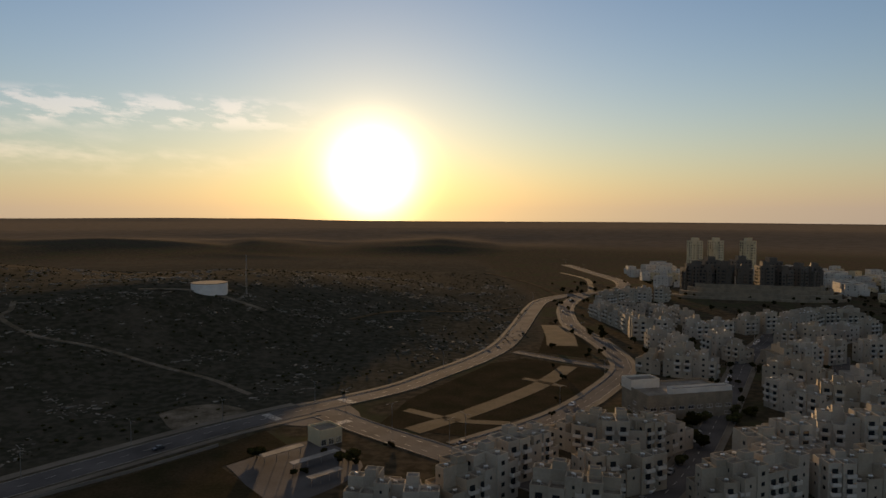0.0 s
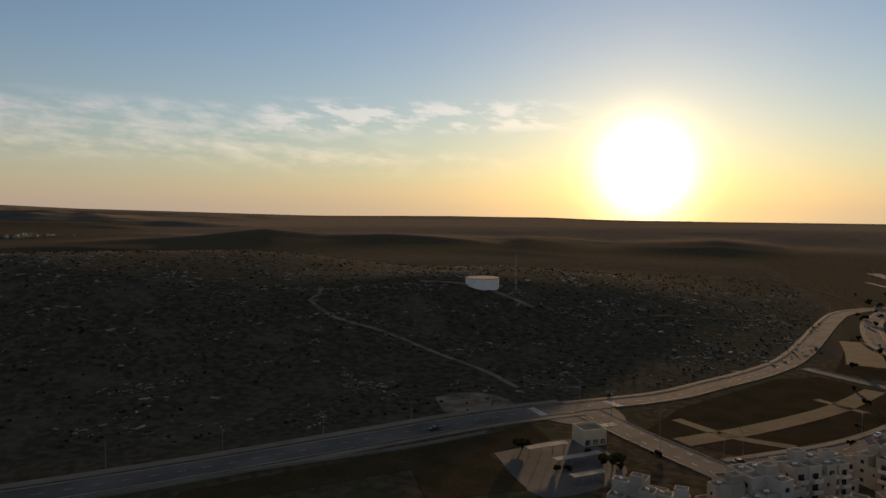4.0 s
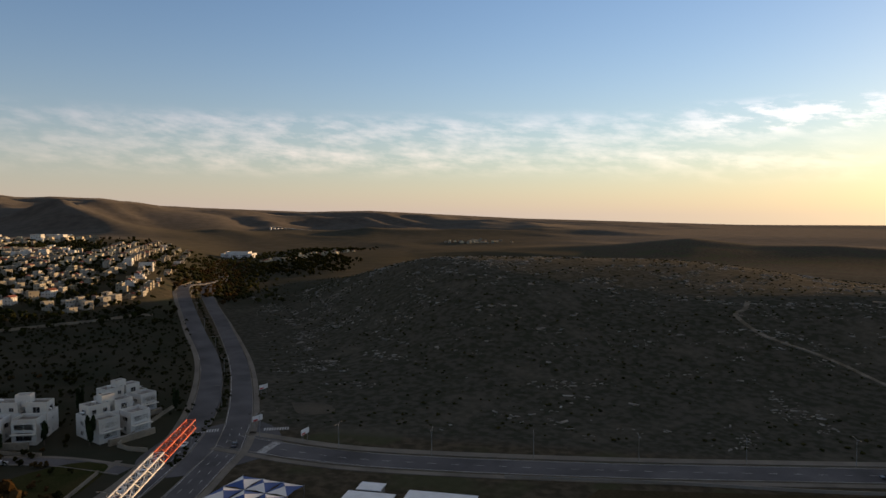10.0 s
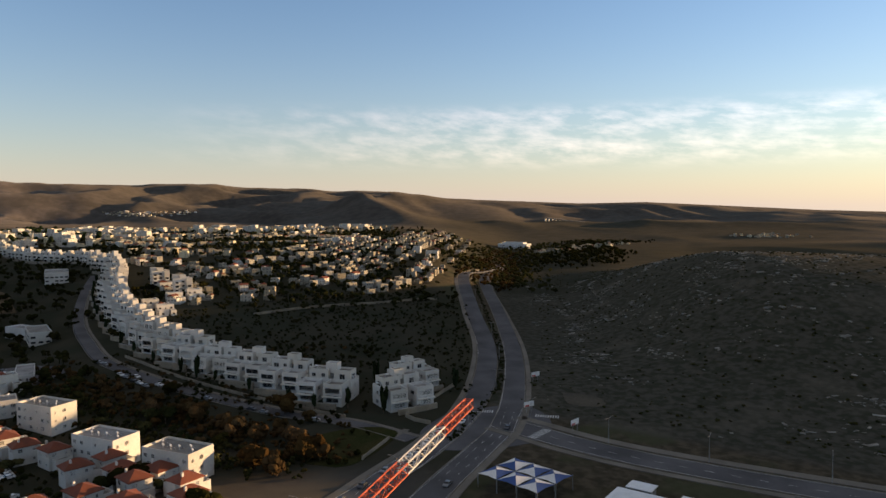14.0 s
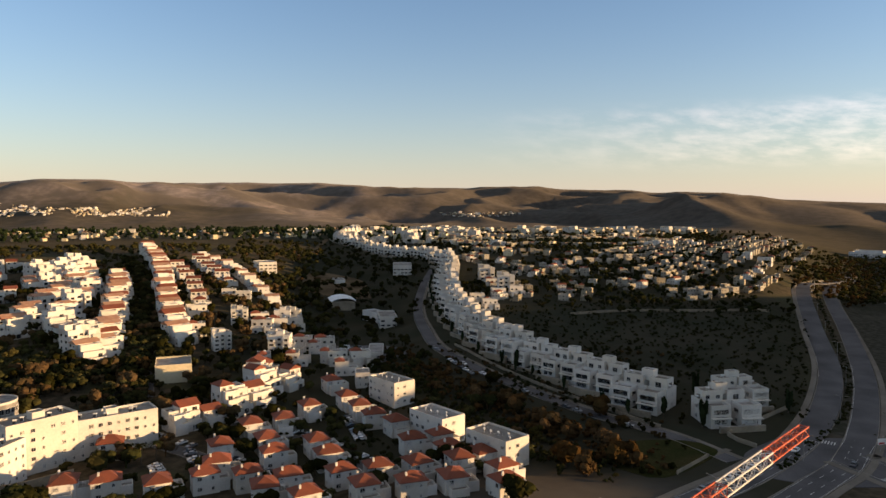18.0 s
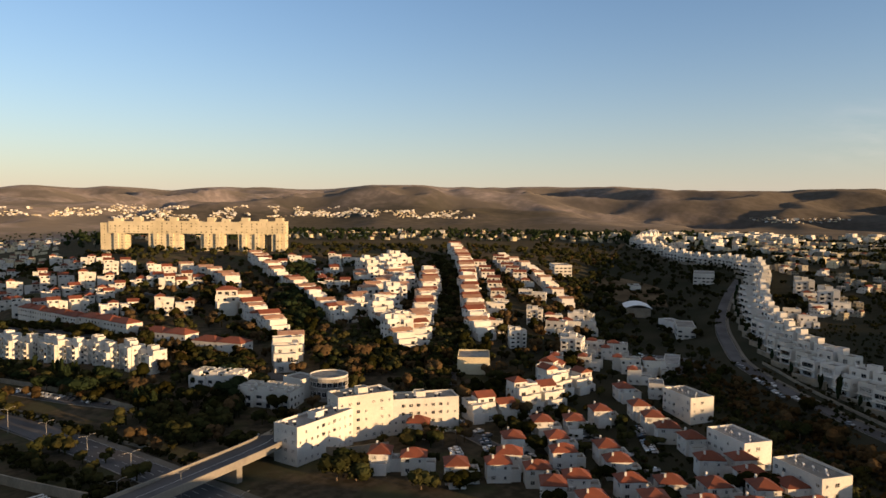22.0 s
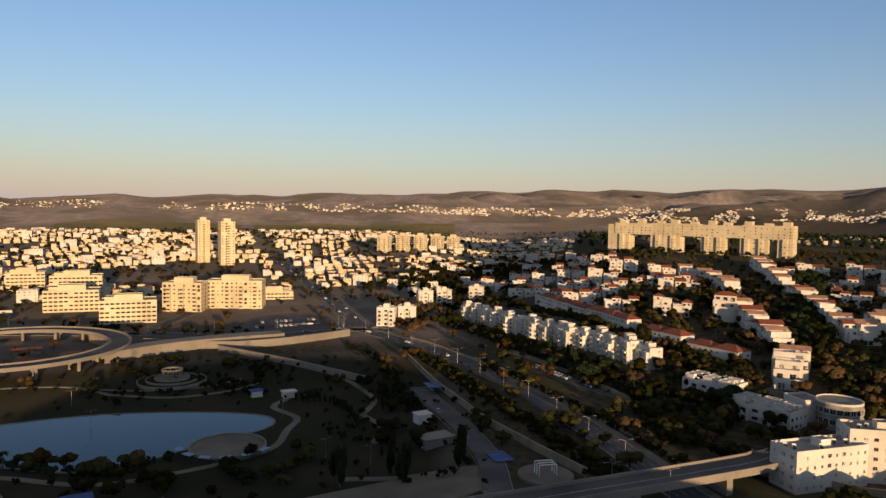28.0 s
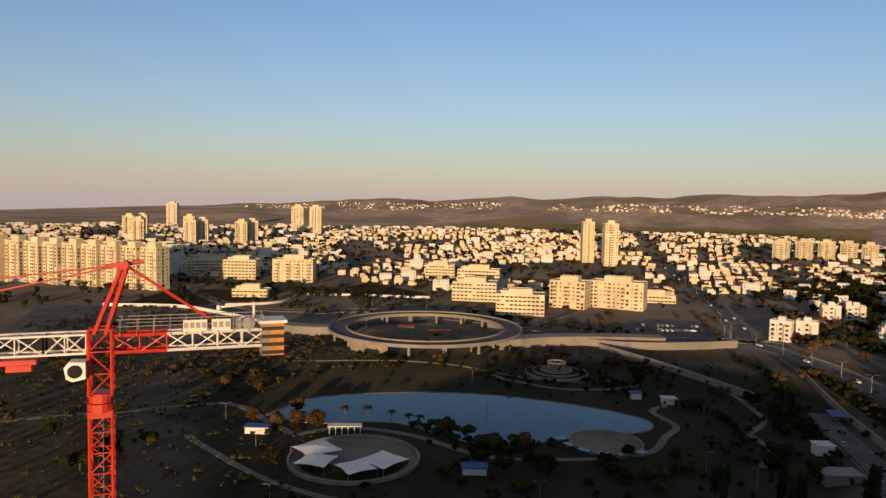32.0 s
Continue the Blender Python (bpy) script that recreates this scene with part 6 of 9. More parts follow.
# the great arched block on the hill
slab = thing("arched_block", "huge cream apartment block with tall gateways through it", "apartment block", at=spot(-449, -703, math.atan2(171, -132)))


def slab_piece(x0, x1, y0, y1, z0, z1, name="tower_section", seed=1):
    p, r = Proto(), random.Random(seed)
    p.walls.volume(x0, y0, x1, y1, z0, z1, CR, par=1.0)
    p.facade(x0, y0, x1, y1, max(z0, 0) + 0.3, max(1, int((z1 - max(z0, 0)) / 3.1)), r, "SENW", 5.0, kinds=("window", "small_window", "window"), drop=0.3)
    return part(name, p.merged(), SLOTS, slab)


GATES = ((-88, -70.4), (-44, -9.3), (14, 39.8), (55.3, 83.7), (92.5, 107.4))
for i, (a, b) in enumerate(GATES):
    slab_piece(a, b, -8, 8, DEEP, 18.6, "gate_pier", seed=i)
    n = max(1, int((b - a) / 12))
    for k in range(n):
        u = a + (k + 0.5) * (b - a) / n
        slab_piece(u - 2.2, u + 2.2, 7.9, 10.4, DEEP, 17.6 + 1.5 * (k % 2), "balcony_tower", seed=20 + 5 * i + k)
        slab_piece(u - 2.2, u + 2.2, -10.4, -7.9, DEEP, 17.6, "balcony_tower", seed=50 + 5 * i + k)
for i, (a, b, h) in enumerate(((-88, -42, 30.6), (-41.95, 12, 31.6), (12.05, 57, 30.8), (57.05, 107.4, 31.8))):
    slab_piece(a, b, -9, 9, 18.6, h, "bridge_section", seed=40 + i)
for i, a in enumerate((-84, -62, -38, -22, 0, 20, 36, 58, 78, 96)):
    slab_piece(a, a + 8, -4, 4, 30.0, 34.0 + 1.6 * (i % 2), "roof_house", seed=60 + i)
slab_piece(-97, -88.05, -8, 8, DEEP, 29.0, "end_tower", seed=80)

# towers and offices of the northern town
for x, y, w, d, n in ((97, -933, 15, 15, 17), (66, -905, 17, 17, 17)):
    p_tall(int(x), w, d, n).simple("apartment_tower", "tall cream apartment tower with balcony ribs", "tower", "pair of towers", spot(x, y, 0.3))
for x, y, w, d, n in ((661, -1177, 22, 16, 16), (632, -1193, 22, 16, 16), (1100, -1374, 24, 18, 17)):
    p_tall(int(x), w, d, n).simple("apartment_tower", "tall cream apartment tower in the far town", "tower", "far towers", spot(x, y, 0.4))
for x, y, a, w, d, n, label in ((107, -537, 0.16, 37, 20, 5, "cream office block over an open ground floor"), (157, -587, 0.16, 38, 22, 5, "broad cream office block in town"), (74, -582, -0.2, 30, 18, 7, "cream office block with rounded bays"),
                               (36, -594, -0.15, 44, 18, 7, "long cream apartment block on the avenue"), (352, -618, 0.3, 40, 18, 7, "cream office building with blank ribs"), (170, -650, 0.15, 40, 18, 6, "white office block in the northern town"), (223, -694, 0.2, 30, 16, 5, "white office block in the northern town"),
                               (408, -612, 0.3, 32, 20, 6, "dark glazed shopping centre in town"), (450, -620, 0.5, 44, 22, 5, "broad white shopping centre in town"), (8, -634, 0.05, 36, 12, 2, "long low building beside the avenue")):
    p_tall(int(x * 3), w, d, n, CR, ribs=n > 6).simple("office_building", label, "office building", "", spot(x, y, a))
p_tall(77, 30, 14, 2, CR, ribs=False).simple("office_building", "low cream building beside the roundabout road", "office building", "", spot(338, -520, 0.3))
for i in range(9):
    t = i / 8
    p_tall(900 + i, 19.4, 15, 12).simple("apartment_tower", "tall cream slab of a long row of high-rises", "apartment block", "high-rise row", spot(434 + 154 * t, -515 + 22 * t, -0.14))
for i in range(5):
    p_tall(950 + i, 18, 14, 8).simple("apartment_block", "cream eight-storey block in the far town", "apartment block", "far blocks", spot(-156 - 33 * i, -1075 - 22 * i, -0.6))
for i in range(8):
    p_tall(970 + i, 18, 16, 11).simple("apartment_tower", "grey high-rise in the far town", "tower", "far high-rises", spot(620 + 70 * (i % 4), -930 - 60 * (i // 4) + 30 * (i % 3), 0.5))
# western high-rise quarter
for x, y, n in ((296, 861, 14), (324, 868, 14), (362, 864, 14)):
    p_tall(int(x), 14, 13, n).simple("apartment_tower", "tall pale apartment tower against the light", "tower", "western towers", spot(x, y, 0.2))
# blocks against the light, their shade painted as dark walls
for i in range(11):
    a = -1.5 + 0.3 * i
    p_tall(300 + i, 13, 12, 7 + i % 2, DK).simple("apartment_block", "backlit eight-storey block on the curved terrace", "apartment block", "curved high-rise row", spot(279 + 58 * math.sin(a), 660 - 30 * math.cos(a), a))
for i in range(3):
    p_tall(340 + i, 16, 14, 8, DK).simple("apartment_block", "taller backlit block above the curved terrace", "apartment block", "curved high-rise row", spot(252 + 30 * i, 690, 0.1))


depot = thing("depot_building", "long white depot with a low vaulted roof", "building", at=spot(-1330, 425, 0.9))
dp_ = Proto()
dp_.walls.volume(-30, -14, 30, 14, DEEP, 9.0)
dp_.walls.volume(-22, -10, 22, 10, 8.0, 12.0)
dp_.facade(-30, -14, 30, 14, 1.0, 2, rb, "SENW", 3.6, kinds=("window_band",))
part("body", dp_.merged(), SLOTS, depot)


# far quarters, joined
def far_town(name, label, spots, seed, tiles=0.25, big=0.15, panes=True, scale=1.0, cream=0.2, base=PL):
    r = random.Random(seed)
    plans = [far_mb(seed + i, r.uniform(9, 14), r.uniform(8, 11), r.choice((5.8, 6.2, 9.0)), CR if r.random() < cream else base, tile=r.random() < tiles, panes=panes) for i in range(6)] + [far_mb(seed + 9 + i, 20, 13, 12.4, panes=panes) for i in range(2)]
    mb = MB()
    for x, y, a in spots:
        q = r.choice(plans[6:]) if r.random() < big else r.choice(plans[:6])
        mb.add(q, x, y, min(float(ter(x, y)), float(ter(x + 5, y)), float(ter(x, y + 5))), a + r.choice((0, 0, math.pi / 2)), scale * r.uniform(0.7, 1.0))
    return solid(name, mb, SLOTS, label, "houses", "stuff")


rt = random.Random(11)
STREETS = (
    [(-536, 48), (-549, 69), (-576, 96), (-631, 120), (-760, 164), (-1000, 234), (-1260, 308)], [(-581, 19), (-601, 47), (-664, 84), (-730, 116), (-913, 175), (-1240, 270)], [(-561, -43), (-566, -23), (-563, 2), (-581, 19)],
    [(-622, -51), (-628, -25), (-623, 2), (-645, 36), (-723, 74), (-902, 136), (-1068, 187)], [(-611, -76), (-661, -55), (-688, -27), (-699, 13), (-749, 48), (-927, 103)], [(-716, -150), (-671, -110), (-650, -76), (-605, -46)],
    [(-788, -160), (-735, -110), (-743, -71), (-737, -24), (-788, 27), (-1000, 96)], [(-935, -219), (-841, -143), (-862, -88), (-843, -27), (-887, 37)], [(-1150, -300), (-1110, -227), (-1058, -144), (-1037, -70), (-1093, 5), (-1164, 76)],
    [(-527, -33), (-524, -18)], [(-596, -102), (-557, -85), (-530, -72), (-499, -81)], [(-930, 60), (-1010, 20), (-980, -60), (-960, -140), (-1020, -240)])
EAST = []
for pts in STREETS:
    for side in (-8.0, 8.0):
        for x, y, a in along(pts, 13.0, side):
            if rt.random() < 0.84:
                EAST.append((x + rt.uniform(-1.5, 1.5), y + rt.uniform(-1.5, 1.5), a + (0 if side > 0 else math.pi)))
CREST = [(-d * math.sin(a), d * math.cos(a), 2.8 + rt.uniform(-0.3, 0.3)) for a, d in ((radians(rt.uniform(82, 108)), rt.uniform(1180, 1340)) for _ in range(150))]
near_e = sorted(EAST, key=lambda q: math.hypot(q[0], q[1]))
for n, q in enumerate(near_e[:130]):
    put("hill3" if n % 11 == 4 else "slope", q[0], q[1], q[2], full=False, dz=-0.6, s=random.uniform(0.56, 0.76))
far_town("far_houses", "shaded white and beige houses spread over the eastern slope", near_e[130:], 21, 0.3, 0.04, True, 0.66, 0.1, DR)
far_town("far_houses", "sunlit white houses along the crest of the eastern slope", CREST, 23, 0.1, 0.25, True, 0.85, 0.5, DR)
EDGE = []
for i in range(9):
    for k in range(17):
        a, d = radians(101.2 + 0.63 * k + rt.uniform(-0.15, 0.15)), 985 + 45 * i + 10 * math.sin(k * 0.7) + rt.uniform(-8, 8)
        if rt.random() < 0.8:
            EDGE.append((-d * math.sin(a), d * math.cos(a), 2.9 + rt.uniform(-0.2, 0.2)))
far_town("far_houses", "sunlit white houses behind the curved villa terrace", EDGE, 25, 0.1, 0.25, True, 0.85, 0.3)
NORTH = []
for i in range(31):
    d0, a = 640 + 29 * i + 0.12 * i * i, 156.0
    while a < 236:
        a += math.degrees(12.0 / d0)
        d = d0 + 16 * math.sin(a * 0.33 + i * 0.25) + 9 * math.sin(a * 0.9 + i)
        az = radians(a)
        x, y = -d * math.sin(az), d * math.cos(az)
        keep = d > 660 + 60 * math.sin(az * 9) and abs(x + 30 + (y + 600) * 0.09) > 14
        keep = keep and not (a > 205 and d < 745) and not (a < 168 and d < 860)
        green = grain(np.array(x), np.array(y), 85, 1.3) < 0.3 or grain(np.array(x), np.array(y), 34, 4.3) < 0.22
        if keep and not green and rt.random() < 0.9:
            NORTH.append((x + rt.uniform(-1.5, 1.5), y + rt.uniform(-1.5, 1.5), az + 0.12 * math.sin(a * 0.5)))
far_town("far_houses", "sunlit cream houses and blocks of the northern town", NORTH, 31, 0.2, 0.12, True, 0.78, 0.6)
HILLTOWNS = []
for a0, a1, e0, e1, n in ((143, 153, -0.7, 0.35, 460), (125, 142, -0.5, 0.1, 420), (134, 142, -0.3, 0.3, 160), (153, 168, -0.5, 0.1, 380), (168, 200, -0.4, 0.2, 420), (97.5, 104, -0.55, -0.25, 90), (200, 224, -0.6, 0.0, 300)):
    for k in range(2 * n):
        a, e = rt.uniform(a0, a1), rt.uniform(e0, e1)
        if grain(np.array(a), np.array(e * 3.0), 0.9, 5.0) < 0.42:
            continue
        d = np.arange(1850.0, 3700.0, 14.0)
        x, y = -d * math.sin(radians(a)), d * math.cos(radians(a))
        up = np.nonzero(np.degrees(np.arctan2(ter(x, y) - EYE, d)) > e)[0]
        if len(up):
            HILLTOWNS.append((float(x[up[0]]), float(y[up[0]]), rt.uniform(0, 3)))
far_town("far_houses", "small pale hillside towns on the far slopes", HILLTOWNS, 41, 0.1, 0.2, False, 0.44, 0.4, DR)
WOODTOWN = []
for k in range(640):
    a, d = radians(rt.uniform(106, 154)), rt.uniform(1050, 1850)
    WOODTOWN.append((-d * math.sin(a), d * math.cos(a), rt.uniform(0, 3)))
far_town("far_houses", "scattered houses among dark woods", WOODTOWN, 51, 0.3, 0.05, False, 0.66, 0.4, DR)
WESTTOWN = [(260 + rt.uniform(0, 260), 700 + rt.uniform(-40, 260), rt.uniform(0, 3)) for k in range(90)] + [(215 + rt.uniform(0, 60), 690 + rt.uniform(0, 220), rt.uniform(0, 3)) for k in range(36)] + [(420 + rt.uniform(-40, 260), 560 + rt.uniform(-60, 240), rt.uniform(0, 3)) for k in range(120)]
far_town("far_houses", "shaded houses of the far western quarter", WESTTOWN, 61, 0.0, 0.4)
VILLAGE = [(-1180 - 240 * t + rt.gauss(0, 14), 440 + 250 * t + rt.gauss(0, 16), rt.uniform(0, 3)) for t in (rt.random() for k in range(90))] + [(-1490 + rt.gauss(0, 26), 1100 + rt.gauss(0, 40), rt.uniform(0, 3)) for k in range(44)]
far_town("far_houses", "low beige houses at the edge of the stony hill", VILLAGE, 71, 0.3, 0.0, True, 0.66, 0.3, DR)

# ---- trees and scrub ----
def lobe_mb(r, mb, c, rx, rz, nu=7, nv=4):
    """One dense, uneven mass of foliage."""
    rings = []
    for j in range(1, nv):
        v = math.pi * j / nv
        rings.append([Vector((c[0] + rx * math.sin(v) * math.cos(2 * math.pi * (i + 0.5 * (j % 2)) / nu) * r.uniform(0.72, 1.2), c[1] + rx * math.sin(v) * math.sin(2 * math.pi * (i + 0.5 * (j % 2)) / nu) * r.uniform(0.72, 1.2), c[2] + rz * math.cos(v) * r.uniform(0.8, 1.2))) for i in range(nu)])
    top, low = Vector((c[0], c[1], c[2] + rz * r.uniform(0.9, 1.15))), Vector((c[0], c[1], c[2] - rz))
    k = len(mb.v)
    mb.v += [tuple(q) for ring in rings for q in ring] + [tuple(top), tuple(low)]
    t, b = k + nu * (nv - 1), k + nu * (nv - 1) + 1
    for i in range(nu):
        i2 = (i + 1) % nu
        fs = [(k + i, k + i2, t), (k + nu * (nv - 2) + i2, k + nu * (nv - 2) + i, b)]
        for j in range(nv - 2):
            fs.append((k + j * nu + i, k + (j + 1) * nu + i, k + (j + 1) * nu + i2, k + j * nu + i2))
        mb.f += fs
        mb.m += [0] * len(fs)


def crown_mb(seed, rx, rz, n, size, lumps=6, base=0.0, nu=7, nv=4):
    """A crown of dense lobes set about with many small leaf clumps, uneven in outline."""
    r, mb = random.Random(seed), MB()
    lobes = [(r.gauss(0, 0.42) * rx, r.gauss(0, 0.42) * rx, base + rz * r.uniform(0.6, 1.45), r.uniform(0.42, 0.66)) for _ in range(lumps)]
    for lx, ly, lz, k in lobes:
        lobe_mb(r, mb, (lx, ly, lz), rx * k * 0.95, rz * k * 0.95, nu, nv)
    for _ in range(n):
        lx, ly, lz, k = r.choice(lobes)
        u, t = r.uniform(-1, 1), r.uniform(0, 2 * math.pi)
        q = math.sqrt(1 - u * u)
        rad = k * r.uniform(0.85, 1.12)
        c = Vector((lx + rx * rad * q * math.cos(t), ly + rx * rad * q * math.sin(t), lz + rz * rad * u))
        nrm = Vector((q * math.cos(t) + r.gauss(0, 0.5), q * math.sin(t) + r.gauss(0, 0.5), u + r.gauss(0.3, 0.5))).normalized()
        a = nrm.orthogonal().normalized()
        b = nrm.cross(a)
        w, h = size * r.uniform(0.6, 1.25), size * r.uniform(0.6, 1.25)
        mb.face([c - a * w - b * h * 0.4, c + a * w * 0.3 - b * h, c + a * w + b * h * 0.5, c - a * w * 0.2 + b * h])
    return mb


def trunk_mb(seed, h, r0, limbs=4, reach=1.5):
    r, mb = random.Random(seed), MB()
    mb.tube((0, 0, -0.6), (0.1, 0, h), r0, 7, r2=r0 * 0.6)
    for i in range(limbs):
        a = 2 * math.pi * i / limbs + r.uniform(-0.4, 0.4)
        mb.tube((0.1, 0, h * r.uniform(0.7, 1.0)), (reach * math.cos(a), reach * math.sin(a), h + r.uniform(0.8, 1.8)), r0 * 0.45, 5, r2=r0 * 0.15)
    return mb


def palm_crown(seed, n=22, length=2.6):
    r, mb = random.Random(seed), MB()
    for i in range(n):
        a, up = 2 * math.pi * i / n + r.uniform(-0.1, 0.1), r.uniform(-0.2, 1.0)
        pts = []
        for k in range(5):
            s = k / 4
            pts.append(Vector((math.cos(a) * length * s, math.sin(a) * length * s, up * s * 1.4 - 1.5 * s * s)))
        side = Vector((-math.sin(a), math.cos(a), 0))
        for k in range(4):
            w0, w1 = 0.32 * (1 - 0.7 * abs(k / 4 - 0.4)), 0.32 * (1 - 0.7 * abs((k + 1) / 4 - 0.4)) * (1 if k < 3 else 0.2)
            mb.face([pts[k] - side * w0 - Vector((0, 0, 0.1)), pts[k + 1] - side * w1 - Vector((0, 0, 0.1)), pts[k + 1], pts[k]])
            mb.face([pts[k], pts[k + 1], pts[k + 1] + side * w1 - Vector((0, 0, 0.1)), pts[k] + side * w0 - Vector((0, 0, 0.1))])
    return mb


TREES = {
    "green": [(trunk_mb(i, 1.9, 0.2), crown_mb(i, 2.8, 2.0, 240, 0.30, 10, 0.7), "leaf", "dark green leafy garden tree", "tree") for i in range(4)],
    "olive": [(trunk_mb(9 + i, 1.3, 0.22), crown_mb(9 + i, 2.4, 1.6, 220, 0.28, 9, 0.5), "olive", "grey-green spreading olive tree", "tree") for i in range(4)],
    "russet": [(trunk_mb(19 + i, 1.4, 0.15, 6, 1.2), crown_mb(19 + i, 2.1, 1.9, 240, 0.24, 9, 0.4), "russet", "russet autumn tree with thin leaves", "tree") for i in range(4)],
    "cypress": [(trunk_mb(29 + i, 1.0, 0.16, 0), crown_mb(29 + i, 0.75, 2.7, 130, 0.24, 7, 0.3), "cypress", "slim dark green cypress tree", "cypress") for i in range(2)],
    "palm": [(trunk_mb(39, 7.0, 0.24, 0), palm_crown(39), "leaf", "tall palm with drooping fronds", "palm")],
    "pine": [(trunk_mb(49 + i, 3.0, 0.25, 5, 1.8), crown_mb(49 + i, 3.0, 1.9, 240, 0.32, 10, 1.6), "cypress", "broad dark green pine tree", "pine") for i in range(3)],
    "bush": [(trunk_mb(59 + i, 0.5, 0.08, 3, 0.4), crown_mb(59 + i, 1.2, 0.8, 80, 0.2, 6, 0.0), "leaf", "low round dark green bush", "bush") for i in range(2)],
}
grown = {}
rp = random.Random(5)


def plant(kind_name, x, y, s=1.0, dz=0.0):
    i = rp.randrange(len(TREES[kind_name]))
    trunk, crown, leaf, label, cat = TREES[kind_name][i]
    at = spot(x, y, rp.uniform(0, 6.28), dz, s * (1.2 if kind_name == "palm" else 1.75) * rp.uniform(0.8, 1.2))
    if (kind_name, i) in grown:
        ob = copy_thing(grown[kind_name, i], Matrix.Identity(4))
        ob.matrix_basis = at
        return ob
    ob = thing("tree" if cat == "tree" else cat + ("_tree" if cat in ("palm", "pine", "cypress") else ""), label, cat, cat + " planting")
    part("trunk", trunk, "bark", ob)
    part("crown", crown, leaf, ob, at=pose(0.1, 0, 6.9) if kind_name == "palm" else None)
    ob.matrix_basis = at
    grown[kind_name, i] = ob
    return ob


def clear(x, y, r=3.0):
    return all(math.hypot(x - a, y - b) > r for a, b in TAKEN)


TAKEN = [(o.matrix_basis.translation.x, o.matrix_basis.translation.y) for o in scene.objects if o.parent is None and o.get("category") in ("house", "villa", "apartment block", "terrace house", "building", "terrace", "school", "hall")]


def far_from(x, y, pts, r):
    return all(math.hypot(x - p[0], y - p[1]) > r for p in spline(pts, 6.0))


def grove(kinds, pts, n, spread, s=1.0):
    """Trees strewn along a line, clear of the houses."""
    line = spline(pts, 2.0) if len(pts) > 1 else np.array(pts, float)
    k, n = 0, int(n * 0.62)
    for _ in range(n * 6):
        if k >= n:
            break
        p = line[rp.randrange(len(line))]
        x, y = p[0] + rp.gauss(0, spread), p[1] + rp.gauss(0, spread)
        if clear(x, y, 8.0):
            plant(rp.choice(kinds), x, y, s)
            k += 1


# valley below the villas
grove(["russet", "russet", "green"], [(-236, 0), (-270, -22), (-300, -46), (-340, -86)], 34, 9, 0.75)
grove(["russet", "olive"], [(-245, -30), (-268, -55), (-300, -78), (-330, -100)], 26, 8, 0.6)
for x, y in ((-278, -28), (-229, -15), (-292, -6), (-236, 3), (-289, -40), (-270, -22), (-222, -8), (-300, -60)):
    plant("russet", x, y, 1.0)
for x, y, _ in along(VILLAS, 23.0, 12.5, 11.0)[:16]:
    plant("cypress", x, y, 0.8)
for x, y in ((-343, -47), (-295, 20), (-295, 6), (-324, 35), (-323, -5), (-286, 34), (-310, 70)):
    plant("cypress", x, y, 1.0)
# gardens of the small houses and the hillside
for x, y in REDS + REDS2:
    if rp.random() < 0.9:
        plant(rp.choice(["green", "olive", "palm", "bush", "green"]), x + rp.uniform(-8, -5) * rp.choice((-1, 1)), y + rp.uniform(-6, 6), 0.75)
grove(["green", "pine", "olive"], [(-159, -230), (-185, -252), (-200, -285), (-160, -262)], 26, 6)
grove(["green", "olive"], [(-150, -165), (-160, -150), (-165, -140)], 9, 4, 0.9)
grove(["green", "pine"], [(-280, -330), (-310, -360), (-350, -400), (-390, -450), (-420, -490)], 60, 8, 1.0)
grove(["green", "russet", "olive"], [(-240, -250), (-275, -240), (-300, -225), (-265, -215)], 26, 8, 0.9)
grove(["green", "russet", "olive"], [(-300, -210), (-340, -250), (-400, -296), (-500, -370)], 30, 5, 0.9)
grove(["green", "olive", "russet"], [(-196, -420), (-205, -350), (-215, -300), (-190, -290)], 24, 5, 0.85)
grove(["cypress"], [(-136, -383), (-146, -340), (-158, -300), (-150, -262)], 16, 3, 1.0)
grove(["green", "russet", "pine"], [(-128, -400), (-142, -330), (-148, -280), (-140, -230)], 22, 4, 0.9)
grove(["green", "olive"], [(-84, -520), (-100, -510), (-128, -490)], 12, 6)
plant("palm", -157, -193, 1.0)
plant("palm", -199, -153, 0.9)
plant("palm", -203, -150, 0.9)
# planted median of the dual carriageway
for x, y, _ in along([(-100, -200), (-96, -240), (-92, -290), (-86, -345), (-78, -400)], 16.0):
    plant(rp.choice(["green", "olive", "bush"]), x + rp.uniform(-4, 4), y, 0.5)
# park
for x, y in ((80, -258), (73, -257), (63, -246), (59, -247), (52, -250), (49, -251), (84, -257)):
    plant("russet" if rp.random() < 0.3 else "olive", x, y, 0.8)
for x, y in ((124, -256), (115, -258), (105, -259), (97, -258), (92, -257)):
    plant("palm", x, y, 0.72)
for x, y in ((150, -262), (140, -246), (132, -247), (160, -245), (146, -240)):
    plant("russet", x, y, 0.8)
grove(["green", "bush", "olive"], [(70, -216), (40, -232), (10, -244), (-10, -256), (60, -200)], 40, 7, 0.6)
grove(["green", "bush"], [(90, -330), (60, -370), (20, -375), (0, -350), (-10, -330)], 22, 8, 0.6)
grove(["green", "cypress", "bush"], [(-40, -240), (-44, -280), (-50, -320), (-48, -360)], 44, 4, 0.7)
for x, y, _ in along([(-6, -326), (-20, -318), (-28, -300), (-30, -280)], 3.0):
    plant("cypress", x, y, 0.5)
for x, y in ((-16, -226), (-35, -228), (-57, -222), (-62, -236), (-18, -222), (-37, -222), (-40, -226), (-60, -228)):
    plant("cypress", x, y, 1.15)
